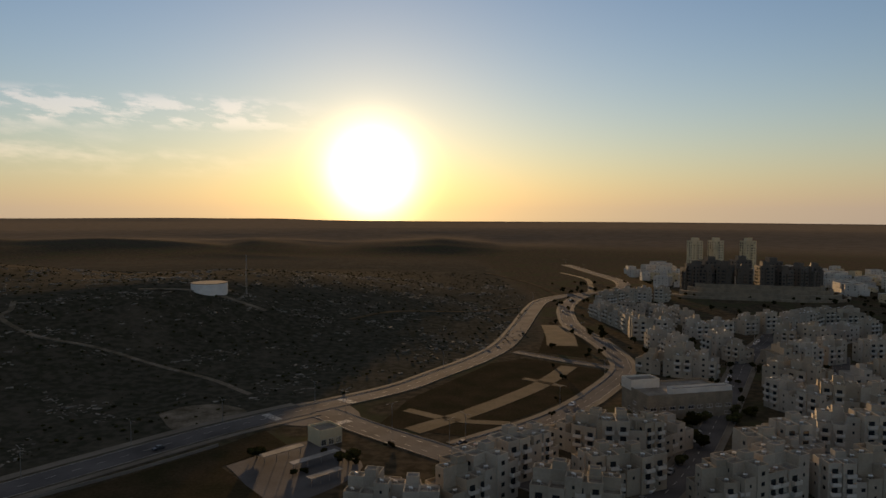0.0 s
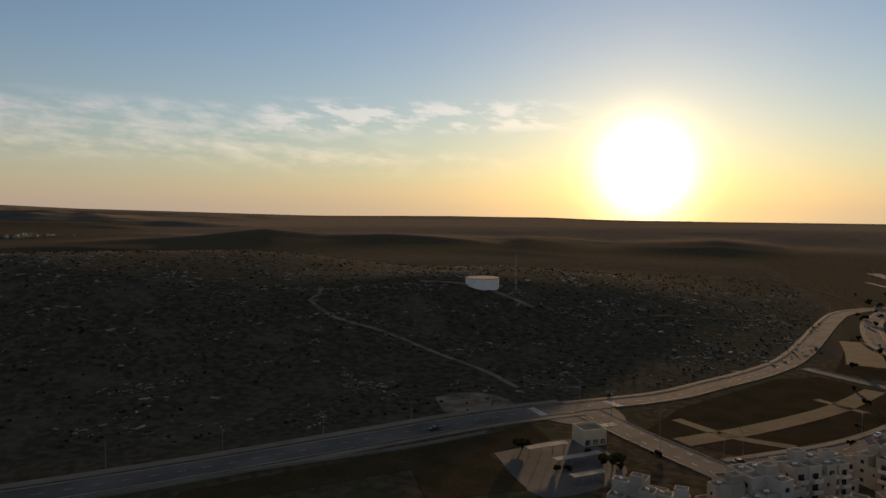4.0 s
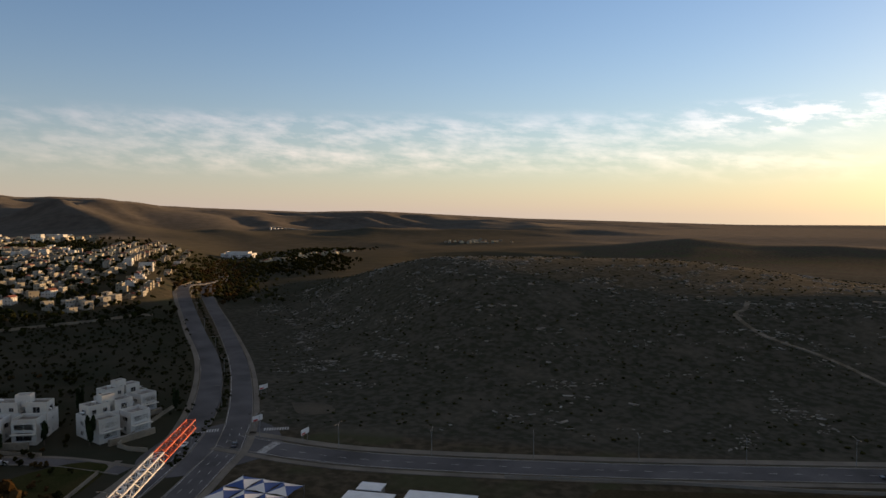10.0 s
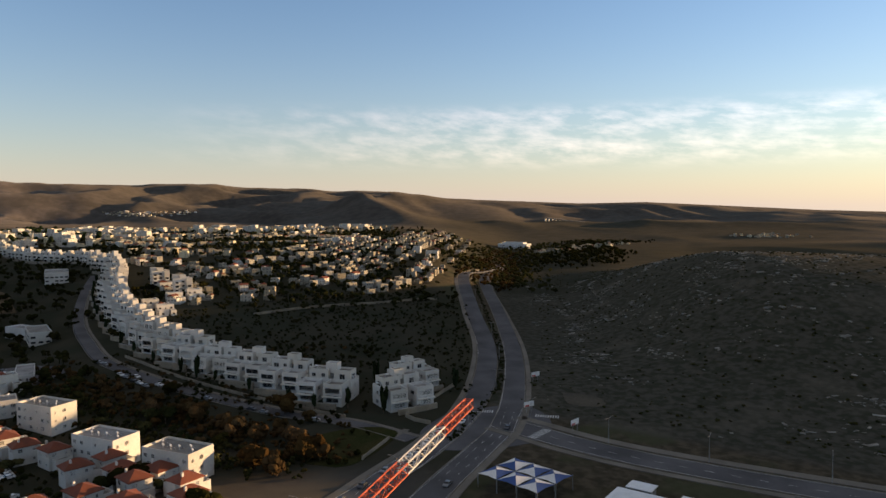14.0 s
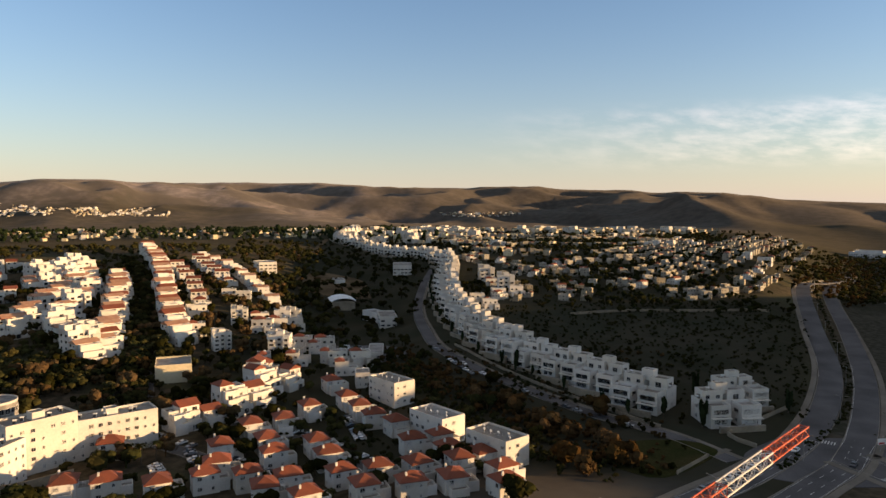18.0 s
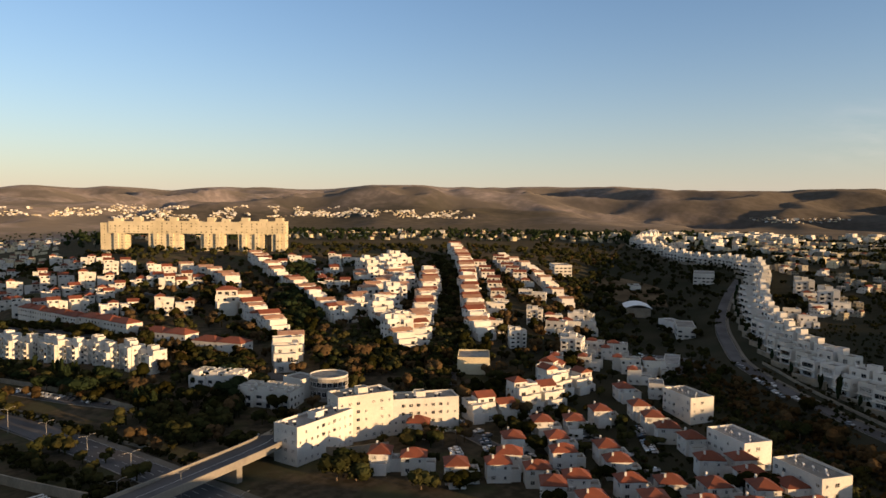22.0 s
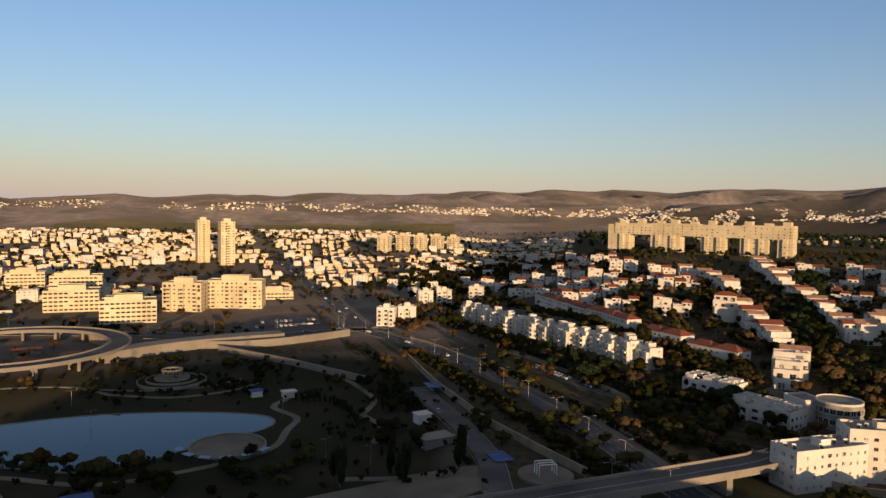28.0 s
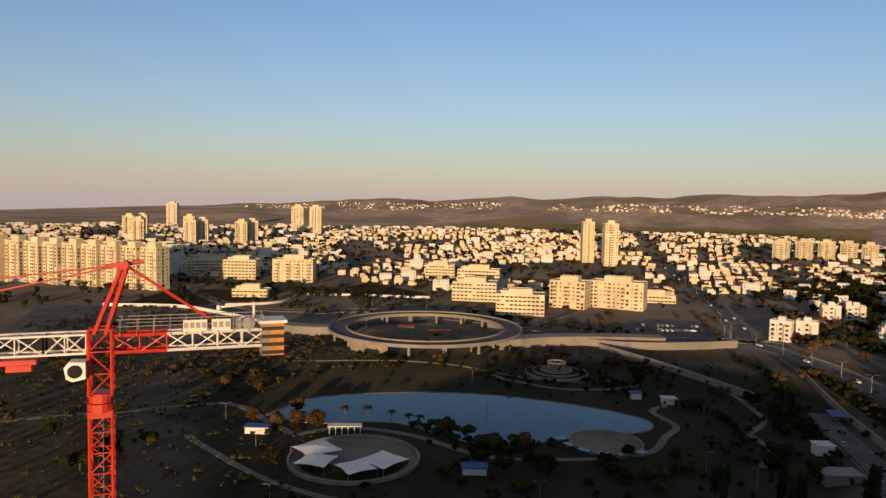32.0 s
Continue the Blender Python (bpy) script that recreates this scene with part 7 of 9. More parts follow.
grove(["green", "olive", "russet", "bush"], [(230, -200), (205, -235), (190, -270), (215, -300), (180, -330)], 44, 13, 0.6)
grove(["green", "olive", "russet"], [(150, -200), (170, -190), (190, -180)], 16, 8, 0.7)
grove(["bush", "green"], [(170, -300), (190, -290), (160, -340), (120, -340)], 20, 8, 0.6)
# western quarter
grove(["green", "olive"], [(50, 225), (75, 225), (92, 255), (120, 290)], 18, 5, 0.7)
grove(["olive", "bush"], [(-46, 240), (-30, 235), (-60, 225)], 14, 6, 0.7)


def low_crown(seed, n=16, size=0.5, tall=2.2, lumps=4, nu=6, nv=3):
    mb = crown_mb(seed, 2.6, tall, n, size, lumps, 0.7, nu, nv)
    mb.tube((0, 0, -0.5), (0, 0, 2.4), 0.2, 3)
    return mb


FARCROWN = {"leaf": [low_crown(i) for i in range(6)], "olive": [low_crown(10 + i, 18, 0.5, 1.8) for i in range(5)], "russet": [low_crown(20 + i, 22, 0.42, 2.0) for i in range(4)], "cypress": [low_crown(30 + i, 6, 0.7, 2.2, 3, 5, 3) for i in range(4)], "wood": [low_crown(40 + i, 6, 0.7, 2.0, 3, 5, 3) for i in range(5)]}


def woods(label, leaf, pts, lo, hi, seed, far=False):
    r, mb = random.Random(seed), MB()
    for x, y in pts:
        mb.add(r.choice(FARCROWN["wood" if far else leaf]), x, y, float(ter(x, y)) - 0.3, r.uniform(0, 6.28), r.uniform(lo, hi))
    return solid("trees", mb, "cypress" if leaf == "wood" else leaf, label, "trees", "stuff")


def ring_points(n, a0, a1, d0, d1, seed, keep=lambda x, y: True):
    r, out = random.Random(seed), []
    for _ in range(n):
        a, d = radians(r.uniform(a0, a1)), math.sqrt(r.uniform(d0 * d0, d1 * d1))
        x, y = -d * math.sin(a), d * math.cos(a)
        if keep(x, y):
            out.append((x, y))
    return out


woods("dark wooded bank between villas and upper houses", "leaf", [(x, y) for x, y in ring_points(1700, 76, 101, 312, 530, 1) if clear(x, y, 12)], 0.16, 0.5, 1)
woods("dark trees among the upper houses", "leaf", ring_points(1200, 77, 112, 500, 1300, 2), 0.8, 1.5, 2, far=True)
woods("dark pine woods with scattered houses", "cypress", ring_points(1300, 104, 156, 1000, 1900, 3), 1.2, 2.4, 3)
woods("olive trees among the hillside houses", "olive", [(x, y) for x, y in ring_points(700, 112, 162, 235, 900, 4) if clear(x, y, 8)], 0.9, 1.6, 4)
woods("green-brown trees among the hillside houses", "olive", [(x, y) for x, y in ring_points(650, 112, 164, 235, 900, 14) if clear(x, y, 8)], 1.0, 1.9, 14)
woods("dark trees of the valley", "leaf", [(x, y) for x, y in ring_points(560, 103, 120, 300, 1000, 5) if clear(x, y, 11) and far_from(x, y, FRONT, 13)], 0.7, 1.5, 5)
woods("russet garden trees on the lit hillside", "russet", [(x, y) for x, y in ring_points(330, 116, 152, 250, 620, 41) if clear(x, y, 7.5)], 1.1, 1.9, 41)
woods("tall dark garden trees on the lit hillside", "leaf", [(x, y) for x, y in ring_points(330, 114, 152, 250, 640, 42) if clear(x, y, 7.5)], 1.0, 1.9, 42)
woods("trees among the northern houses", "leaf", ring_points(2100, 160, 236, 600, 1500, 6), 0.9, 1.8, 6, far=True)
woods("autumn trees along the town streets", "russet", [(x, y) for x, y in ring_points(260, 112, 200, 330, 900, 7) if clear(x, y, 8)], 0.8, 1.5, 7)
woods("trees of the western quarter", "leaf", [(x, y) for x, y in ring_points(240, 326, 352, 240, 800, 8) if clear(x, y, 11)], 0.5, 1.1, 8)
woods("far dark woods at the foot of the slopes", "wood", ring_points(1500, 100, 200, 1450, 1900, 9), 0.7, 1.4, 9, far=True)
woods("low dark bushes on the valley floor", "leaf", [(x, y) for x, y in ring_points(420, 84, 112, 228, 400, 15) if clear(x, y, 9)], 0.25, 0.6, 15)
woods("russet undergrowth on the valley floor", "russet", [(x, y) for x, y in ring_points(240, 86, 112, 232, 390, 16) if clear(x, y, 9)], 0.25, 0.7, 16)
woods("shrubs and small trees of the park", "leaf", [(x, y) for x, y in ring_points(420, 163, 214, 200, 400, 17) if not (-10 < x < 170 and -322 < y < -244) and math.hypot(x - 103, y + 219) > 26], 0.3, 0.75, 17)
woods("scrub on the rough ground behind the crane", "olive", [(x, y) for x, y in ring_points(1150, 202, 236, 190, 480, 18) if not (-10 < x < 174 and -324 < y < -240) and math.hypot(x - 103, y + 219) > 27 and math.hypot(x - 146, y + 421) > 66], 0.2, 0.6, 18)


def belt(label, leaf, pts, n, spread, lo, hi, seed, gap=0):
    """A thicket strewn along a line."""
    r, line = random.Random(seed), spline(pts, 2.0)
    out = []
    for _ in range(n):
        p = line[r.randrange(len(line))]
        x, y = p[0] + r.uniform(-spread, spread), p[1] + r.uniform(-spread, spread)
        if not gap or clear(x, y, gap):
            out.append((x, y))
    woods(label, leaf, out, lo, hi, seed)


BANK = [(-118, -520), (-134, -440), (-143, -380), (-152, -330), (-158, -290), (-150, -255), (-140, -225)]
belt("dark trees on the bank below the terrace", "leaf", BANK, 190, 7, 0.7, 1.35, 71)
belt("autumn trees on the bank below the terrace", "olive", BANK, 60, 8, 0.6, 1.2, 72)
belt("dark shrubs between the stone wall and the carriageway", "leaf", [(-104, -195), (-99, -235), (-95, -275), (-91, -320), (-83, -370), (-74, -410)], 420, 4.5, 0.3, 0.65, 73)
belt("dark shrubs beside the carriageway", "leaf", [(-129, -195), (-129, -240), (-124, -270), (-117, -312), (-107, -362)], 200, 1.6, 0.3, 0.6, 84)
belt("dark hedges along the park promenade", "leaf", [(-60, -250), (-58, -310), (-54, -380), (-40, -430)], 160, 3.0, 0.3, 0.6, 85)
belt("dark bushes on the park mound", "leaf", [(30, -390), (5, -375), (60, -400), (85, -385), (20, -350), (85, -345)], 130, 9.0, 0.35, 0.75, 86)
belt("dark reeds and small trees on the lake shore", "cypress", [(38, -258), (52, -251), (66, -247), (80, -254), (94, -259)], 60, 3.0, 0.35, 0.8, 87)
belt("trees among the upper houses of the slope", "leaf", [(-520, 60), (-560, 0), (-600, -60), (-640, 60), (-700, 0), (-760, 90)], 620, 60, 0.6, 1.2, 88, 5)
belt("trees among the farther houses of the slope", "leaf", [(-760, 90), (-800, -60), (-860, 60), (-900, -140), (-960, 120), (-1060, -60), (-1100, 150)], 800, 75, 0.7, 1.3, 89, 5)
belt("russet shrubs on the shoulder beside the climbing road", "russet", [(-640, 170), (-720, 205), (-814, 235), (-930, 275), (-1080, 330), (-1217, 380)], 260, 26, 0.6, 1.4, 90, 6)
belt("dark shrubs on the shoulder beside the climbing road", "olive", [(-660, 180), (-780, 225), (-930, 300), (-1080, 380), (-1160, 440)], 300, 34, 0.6, 1.4, 91, 6)
belt("dark pine belt climbing between the terraces", "cypress", [(-280, -330), (-310, -360), (-350, -400), (-390, -450), (-420, -490), (-450, -540)], 330, 11, 1.1, 2.0, 101, 7)
belt("dark woods past the head of the climbing road", "olive", [(-700, 190), (-900, 260), (-1100, 330), (-1250, 420), (-1350, 540), (-1500, 700)], 520, 60, 0.8, 1.7, 102, 8)
belt("dark shrubs on the back slope of the stony hill", "leaf", [(-920, 385), (-1020, 430), (-1100, 500), (-1200, 530), (-1320, 560), (-1420, 640), (-1440, 745)], 620, 55, 0.7, 1.6, 104, 8)
belt("lit garden trees below the terraces", "olive", [(-262, -262), (-300, -290), (-330, -262), (-372, -292), (-300, -240), (-250, -300)], 240, 16, 0.7, 1.4, 103, 8)
belt("trees between the terraces left of the hillside", "leaf", [(-150, -540), (-180, -640), (-150, -760), (-230, -760), (-300, -820), (-240, -900), (-120, -680)], 420, 38, 0.9, 1.7, 92, 7)
belt("street trees and shrubs round the northern junctions", "leaf", [(420, -455), (350, -485), (300, -500), (240, -470), (215, -520), (290, -560), (360, -560), (430, -560), (180, -540), (100, -500), (20, -480)], 260, 12, 0.5, 1.0, 95)
belt("dry brown shrubs on the empty plots", "olive", [(400, -400), (360, -430), (330, -380), (380, -360), (290, -420)], 320, 22, 0.25, 0.7, 96)
belt("brown scrub on the slope below the ring", "russet", [(240, -330), (215, -370), (200, -345), (250, -290), (280, -260), (300, -300)], 260, 18, 0.25, 0.75, 97)
belt("bare russet thicket on the valley floor", "russet", [(-236, 6), (-262, -14), (-285, -40), (-310, -66), (-345, -98), (-372, -122)], 230, 11, 0.35, 0.8, 98, 9)
belt("dark thicket on the valley floor", "leaf", [(-226, -6), (-252, -34), (-280, -62), (-312, -92), (-345, -124)], 240, 11, 0.3, 0.7, 99, 9)
belt("autumn trees beside the avenue", "russet", [(-90, -470), (-100, -530), (-120, -560), (-90, -600)], 50, 12, 0.9, 1.6, 93, 6)
belt("dark street trees between the stepped rows", "leaf", [(-325, -255), (-372, -292), (-430, -335), (-500, -392), (-570, -446)], 110, 5, 0.8, 1.4, 94, 6)
belt("dense dark trees beside the white block", "leaf", [(-159, -235), (-180, -252), (-196, -275), (-212, -290), (-200, -310)], 110, 9, 0.9, 1.5, 74, 8)
belt("wooded gully between the hillside houses", "leaf", [(-280, -320), (-310, -356), (-350, -400), (-385, -450), (-415, -500), (-430, -560)], 200, 9, 0.9, 1.7, 75, 7)
belt("green gardens below the stepped rows", "leaf", [(-240, -250), (-275, -240), (-305, -225), (-265, -205), (-245, -190)], 110, 12, 0.6, 1.3, 76, 9)
belt("autumn trees below the stepped rows", "russet", [(-250, -250), (-275, -235), (-300, -215), (-255, -200)], 60, 12, 0.5, 1.1, 77, 9)
belt("street trees between the stepped rows", "leaf", [(-320, -235), (-380, -282), (-450, -335), (-520, -388)], 120, 4, 0.6, 1.1, 78, 6)
belt("trees between the red-roofed terraces", "olive", [(-190, -520), (-196, -440), (-200, -380), (-206, -340), (-215, -310)], 120, 5, 0.6, 1.1, 79, 5)
belt("garden trees among the small houses", "leaf", [(-175, -150), (-200, -115), (-230, -95), (-215, -70), (-205, -45), (-250, -105), (-275, -120)], 90, 13, 0.4, 0.85, 80, 7)
belt("planted strip between the carriageways", "leaf", [(-245, 53), (-320, 94), (-402, 118), (-510, 140), (-650, 167)], 260, 1.6, 0.18, 0.36, 81)
belt("trees along the valley houses", "leaf", [(-330, -130), (-380, -165), (-440, -205), (-520, -260), (-600, -310)], 120, 9, 0.7, 1.3, 82, 9)


def on_hill(x, y):
    return -0.688 * x + 0.727 * y - 250 > 14 and np.interp(y, [269, 445, 664, 1200], [-66, 62, 82, 40]) - x > 14 and y - np.interp(x, [-1200, -758, -376, -269], [330, 270, 152, 92]) > -16


tuft = [crown_mb(80 + i, 1.3, 0.7, 5, 0.35, 1, -0.3, 5, 3) for i in range(5)]
r8, scrub_a, scrub_b, stones = random.Random(8), MB(), MB(), MB()
for x, y in ring_points(9000, -6, 72, 255, 900, 12, on_hill):
    if noise.noise(Vector((x / 40, y / 40, 0))) + r8.uniform(-0.5, 0.5) > -0.25:
        (scrub_a if r8.random() < 0.35 else scrub_b).add(r8.choice(tuft), x, y, float(ter(x, y)) - 0.1, r8.uniform(0, 6.28), r8.uniform(0.4, 1.3))
solid("scrub", scrub_a, "leaf", "low dark green scrub on the stony hill", "scrub", "stuff")
solid("scrub", scrub_b, "olive", "dry brown scrub on the stony hill", "scrub", "stuff")


def stone_mb(seed):
    r, mb = random.Random(seed), MB()
    w, d, h = r.uniform(0.7, 1.9), r.uniform(0.3, 0.6), r.uniform(0.2, 0.5)
    mb.box(-w, -d, -0.4, w, d, h)
    mb.v = [(x * r.uniform(0.5, 1.15), y * r.uniform(0.5, 1.15), z * r.uniform(0.6, 1.2)) for x, y, z in mb.v]
    return mb


boulders = [stone_mb(i) for i in range(8)]
for x, y in ring_points(46000, -6, 72, 255, 760, 13, on_hill):
    d = math.hypot(x, y)
    patchy = noise.noise(Vector((x / 34, y / 34, 7))) + 0.7 * noise.noise(Vector((x / 9, y / 9, 2))) + 0.25 * math.sin(float(ter(x, y)) * 1.3 + 2 * noise.noise(Vector((x / 60, y / 60, 3))))
    if patchy + 0.3 * min(1.0, max(0.0, (d - 330) / 150)) + r8.uniform(-0.2, 0.2) > 0.52:
        stones.add(r8.choice(boulders), x, y, float(ter(x, y)), math.atan2(y, x) + math.pi / 2 + r8.gauss(0, 0.6), min(1.5, 0.25 + r8.expovariate(3.2)))
solid("rocks", stones, "rock", "pale limestone rocks scattered over the hill", "rocks", "stuff")

# ---- cranes ----
def lattice(mb, a, b, w, step, m=0, w2=None, t=0.09, ref=None):
    """A square lattice beam between two points."""
    a, b = Vector(a), Vector(b)
    u = (b - a).normalized()
    p = ref or (Vector((0, 0, 1)) if abs(u.z) < 0.9 else Vector((1, 0, 0)))
    s = u.cross(p).normalized()
    p = s.cross(u).normalized()
    n = max(2, int((b - a).length / step))
    w2 = w if w2 is None else w2
    rings = []
    for i in range(n + 1):
        k = w + (w2 - w) * i / n
        c = a + (b - a) * i / n
        rings.append([c + s * x * k / 2 + p * y * k / 2 for x, y in ((-1, -1), (1, -1), (1, 1), (-1, 1))])
    for i in range(n):
        for j in range(4):
            mb.tube(rings[i][j], rings[i + 1][j], t, 5, m)
            k = (j + 1) % 4
            mb.tube(rings[i][j], rings[i][k], t * 0.55, 4, m)
            mb.tube(rings[i][j] if i % 2 else rings[i][k], rings[i + 1][k] if i % 2 else rings[i + 1][j], t * 0.55, 4, m)
    for j in range(4):
        mb.tube(rings[n][j], rings[n][(j + 1) % 4], t * 0.55, 4, m)
    return mb


cx, cy, cz = 36.6, -33.9, 76.0
crane = thing("tower_crane", "red and white tower crane standing over the park", "crane", at=Matrix.Translation((cx, cy, 0)))
J = Vector((0.79, 0.613, 0))
S = Vector((-J.y, J.x, 0))
part("mast", lattice(MB(), (0, 0, -1), (0, 0, cz - 4.4), 1.35, 1.35, t=0.085, ref=J), "crane_red", crane, "red lattice mast")
ladder = MB()
for i in range(60):
    ladder.tube((-0.2, 0.1, 30 + i * 0.7), (0.2, 0.1, 30 + i * 0.7), 0.03, 4)
for x in (-0.2, 0.2):
    ladder.tube((x, 0.1, 0), (x, 0.1, cz - 4.5), 0.03, 4)
part("ladder", ladder, "steel", crane, "grey ladder inside the mast")
ring_mb = MB()
ring_mb.tube((0, 0, cz - 4.5), (0, 0, cz - 3.95), 0.84, 16)
ring_mb.box(-0.74, -0.74, cz - 4.85, 0.74, 0.74, cz - 4.45, rot=0.66)
ring_mb.tube((0, 0, cz - 3.9), (0, 0, cz - 3.3), 0.75, 16)
part("slewing_ring", ring_mb, "crane_red", crane, "red slewing ring")
part("turret", lattice(MB(), (0, 0, cz - 3.4), (0, 0, cz + 0.9), 1.35, 1.1, t=0.09, ref=J), "crane_red", crane)
apex = MB()
for k in (-0.65, 0.65):
    apex.tube(S * k - J * 0.35 + Vector((0, 0, cz + 0.6)), S * k * 0.3 - J * 1.6 + Vector((0, 0, cz + 4.9)), 0.14, 6)
    apex.tube(S * k + J * 0.35 + Vector((0, 0, cz + 0.6)), S * k * 0.3 - J * 1.3 + Vector((0, 0, cz + 4.9)), 0.14, 6)
for i in range(1, 6):
    t = i / 6
    for e in (-0.35, 0.35):
        q = [S * k * (1 - 0.7 * t) + J * (e * (1 - t) - 1.45 * t) + Vector((0, 0, cz + 0.6 + 4.3 * t)) for k in (-0.65, 0.65)]
        apex.tube(q[0], q[1], 0.06, 4)
apex.tube(-S * 0.5 - J * 1.45 + Vector((0, 0, cz + 5.0)), S * 0.5 - J * 1.45 + Vector((0, 0, cz + 5.0)), 0.28, 8)
apex.tube(-J * 0.3 + Vector((0, 0, cz + 4.9)), -J * 2.6 + Vector((0, 0, cz + 5.2)), 0.14, 6)
part("apex_frame", apex, "crane_red", crane, "red leaning apex frame")
part("jib_root", lattice(MB(), J * 0.8 + Vector((0, 0, cz)), J * 3.2 + Vector((0, 0, cz)), 1.2, 1.2), "crane_white", crane)
part("jib", lattice(MB(), J * 3.2 + Vector((0, 0, cz)), J * 48 + Vector((0, 0, cz)), 1.2, 1.5, w2=0.9), "crane_white", crane, "white lattice jib")
part("counter_jib_root", lattice(MB(), -J * 0.7 + Vector((0, 0, cz - 0.1)), -J * 4.0 + Vector((0, 0, cz - 0.1)), 1.1, 1.3, t=0.11), "crane_red", crane, "red lattice counter-jib root")
part("counter_jib", lattice(MB(), -J * 4.0 + Vector((0, 0, cz - 0.1)), -J * 10.4 + Vector((0, 0, cz - 0.1)), 1.1, 1.3, t=0.10), "crane_white", crane, "white lattice counter-jib")
for i in range(3):
    bm_ = MB()
    c = -J * (10.3 + 0.5 * i)
    bm_.box(-0.24, -0.95, cz - 1.3, 0.24, 0.95, cz + 0.9, rot=math.atan2(J.y, J.x), at=(c.x, c.y))
    block = part("ballast_block", bm_, "amber" if i else "stone", crane, "amber and black striped counterweight" if i else "tan concrete counterweight")
    for k in range(4):
        st = MB()
        st.box(-0.25, 0.955, cz - 1.2 + 0.55 * k, 0.25, 0.965, cz - 0.95 + 0.55 * k, rot=math.atan2(J.y, J.x), at=(c.x, c.y))
        part("stripe", st, "rubber", block)
cap_mb = MB()
cc_ = -J * 10.8
cap_mb.box(-0.95, -1.05, cz + 0.92, 0.95, 1.05, cz + 1.12, rot=math.atan2(J.y, J.x), at=(cc_.x, cc_.y))
part("ballast_frame", cap_mb, "crane_white", crane, "white ballast frame")
dav = MB()
d0 = -J * 9.6
dav.tube(d0 + Vector((0, 0, cz + 0.6)), d0 + Vector((0, 0, cz + 2.3)), 0.09, 6)
dav.tube(d0 + Vector((0, 0, cz + 2.2)), d0 + J * 2.3 + Vector((0, 0, cz + 2.0)), 0.07, 6)
dav.box(-0.12, -0.12, cz + 1.85, 0.12, 0.12, cz + 2.15, at=((d0 + J * 2.3).x, (d0 + J * 2.3).y))
part("davit", dav, "crane_white", crane, "white service davit")
ties = MB()
top_pt = -J * 1.45 + Vector((0, 0, cz + 5.0))
for k in (-0.4, 0.4):
    ties.tube(top_pt + S * k, -J * 7.6 + S * k + Vector((0, 0, cz + 0.6)), 0.05, 5)
    ties.tube(top_pt + S * k * 0.3, J * 18 + Vector((0, 0, cz + 0.8)), 0.05, 5)
    ties.tube(top_pt + S * k * 0.3, J * 38 + Vector((0, 0, cz + 0.7)), 0.05, 5)
part("tie_rods", ties, "crane_red", crane, "red tie rods")
cab = MB()
cc = J * 1.35 + S * 0.9 + Vector((0, 0, cz - 1.55))
prof = [(-0.6, -0.5), (-0.6, 0.55), (0.3, 0.6), (0.62, 0.25), (0.5, -0.45), (0.15, -0.65)]
loop = [[cc + J * u + S * k + Vector((0, 0, w)) for u, w in prof] for k in (-0.55, 0.55)]
cab.face(loop[0])
cab.face(loop[1][::-1])
for i in range(6):
    cab.face([loop[0][i], loop[1][i], loop[1][(i + 1) % 6], loop[0][(i + 1) % 6]])
cab_ob = part("cab", cab, "crane_white", crane, "white operator cab")
glassy = MB()
glassy.tube(cc + S * 0.54, cc + S * 0.60, 0.42, 20)
glassy.face([cc + J * u + S * k + Vector((0, 0, w)) for u, w, k in ((0.64, 0.2, -0.45), (0.53, -0.4, -0.45), (0.53, -0.4, 0.45), (0.64, 0.2, 0.45))])
part("cab_window", glassy, "glass", cab_ob, "round dark cab window")
walkway = MB()
for k in (-0.75, 0.75):
    walkway.tube(-J * 1.0 + S * k + Vector((0, 0, cz + 1.5)), -J * 10.2 + S * k + Vector((0, 0, cz + 1.5)), 0.035, 4)
    walkway.tube(-J * 1.0 + S * k + Vector((0, 0, cz + 1.05)), -J * 10.2 + S * k + Vector((0, 0, cz + 1.05)), 0.03, 4)
    for i in range(10):
        p0 = -J * (1.2 + i) + S * k
        walkway.tube(p0 + Vector((0, 0, cz + 0.4)), p0 + Vector((0, 0, cz + 1.5)), 0.03, 4)
part("railing", walkway, "steel", crane, "thin grey walkway railing")
for s0, s1, n in ((5.0, 6.5, 4), (6.8, 8.0, 3)):
    sg = MB()
    mid = -J * (s0 + s1) / 2
    sg.box(-(s1 - s0) / 2, -0.05, cz + 0.6, (s1 - s0) / 2, 0.05, cz + 1.35, rot=math.atan2(J.y, J.x), at=(mid.x + S.x * 0.85, mid.y + S.y * 0.85))
    sign = part("sign_board", sg, "crane_white", crane, "white board with a dark mark")
    bars = MB()
    for i in range(n):
        u = -(s1 - s0) / 2 + (i + 0.5) * (s1 - s0) / n
        bars.box(u - 0.14, 0.055, cz + 0.8, u + 0.14, 0.065, cz + 1.18, rot=math.atan2(J.y, J.x), at=(mid.x + S.x * 0.85, mid.y + S.y * 0.85))
    part("sign_bars", bars, "steel", sign)
winch = MB()
winch.tube(-J * 9.2 - S * 0.4 + Vector((0, 0, cz + 0.9)), -J * 9.2 + S * 0.4 + Vector((0, 0, cz + 0.9)), 0.42, 12)
winch.box(-0.5, -0.5, cz + 0.45, 0.5, 0.5, cz + 0.6, rot=math.atan2(J.y, J.x), at=(-J.x * 9.2, -J.y * 9.2))
winch.box(-0.35, -0.3, cz + 0.5, 0.35, 0.3, cz + 1.3, rot=math.atan2(J.y, J.x), at=(-J.x * 8.4, -J.y * 8.4))
part("winch", winch, "steel", crane, "grey hoist winch")
trolley = MB()
tc = J * 4.6
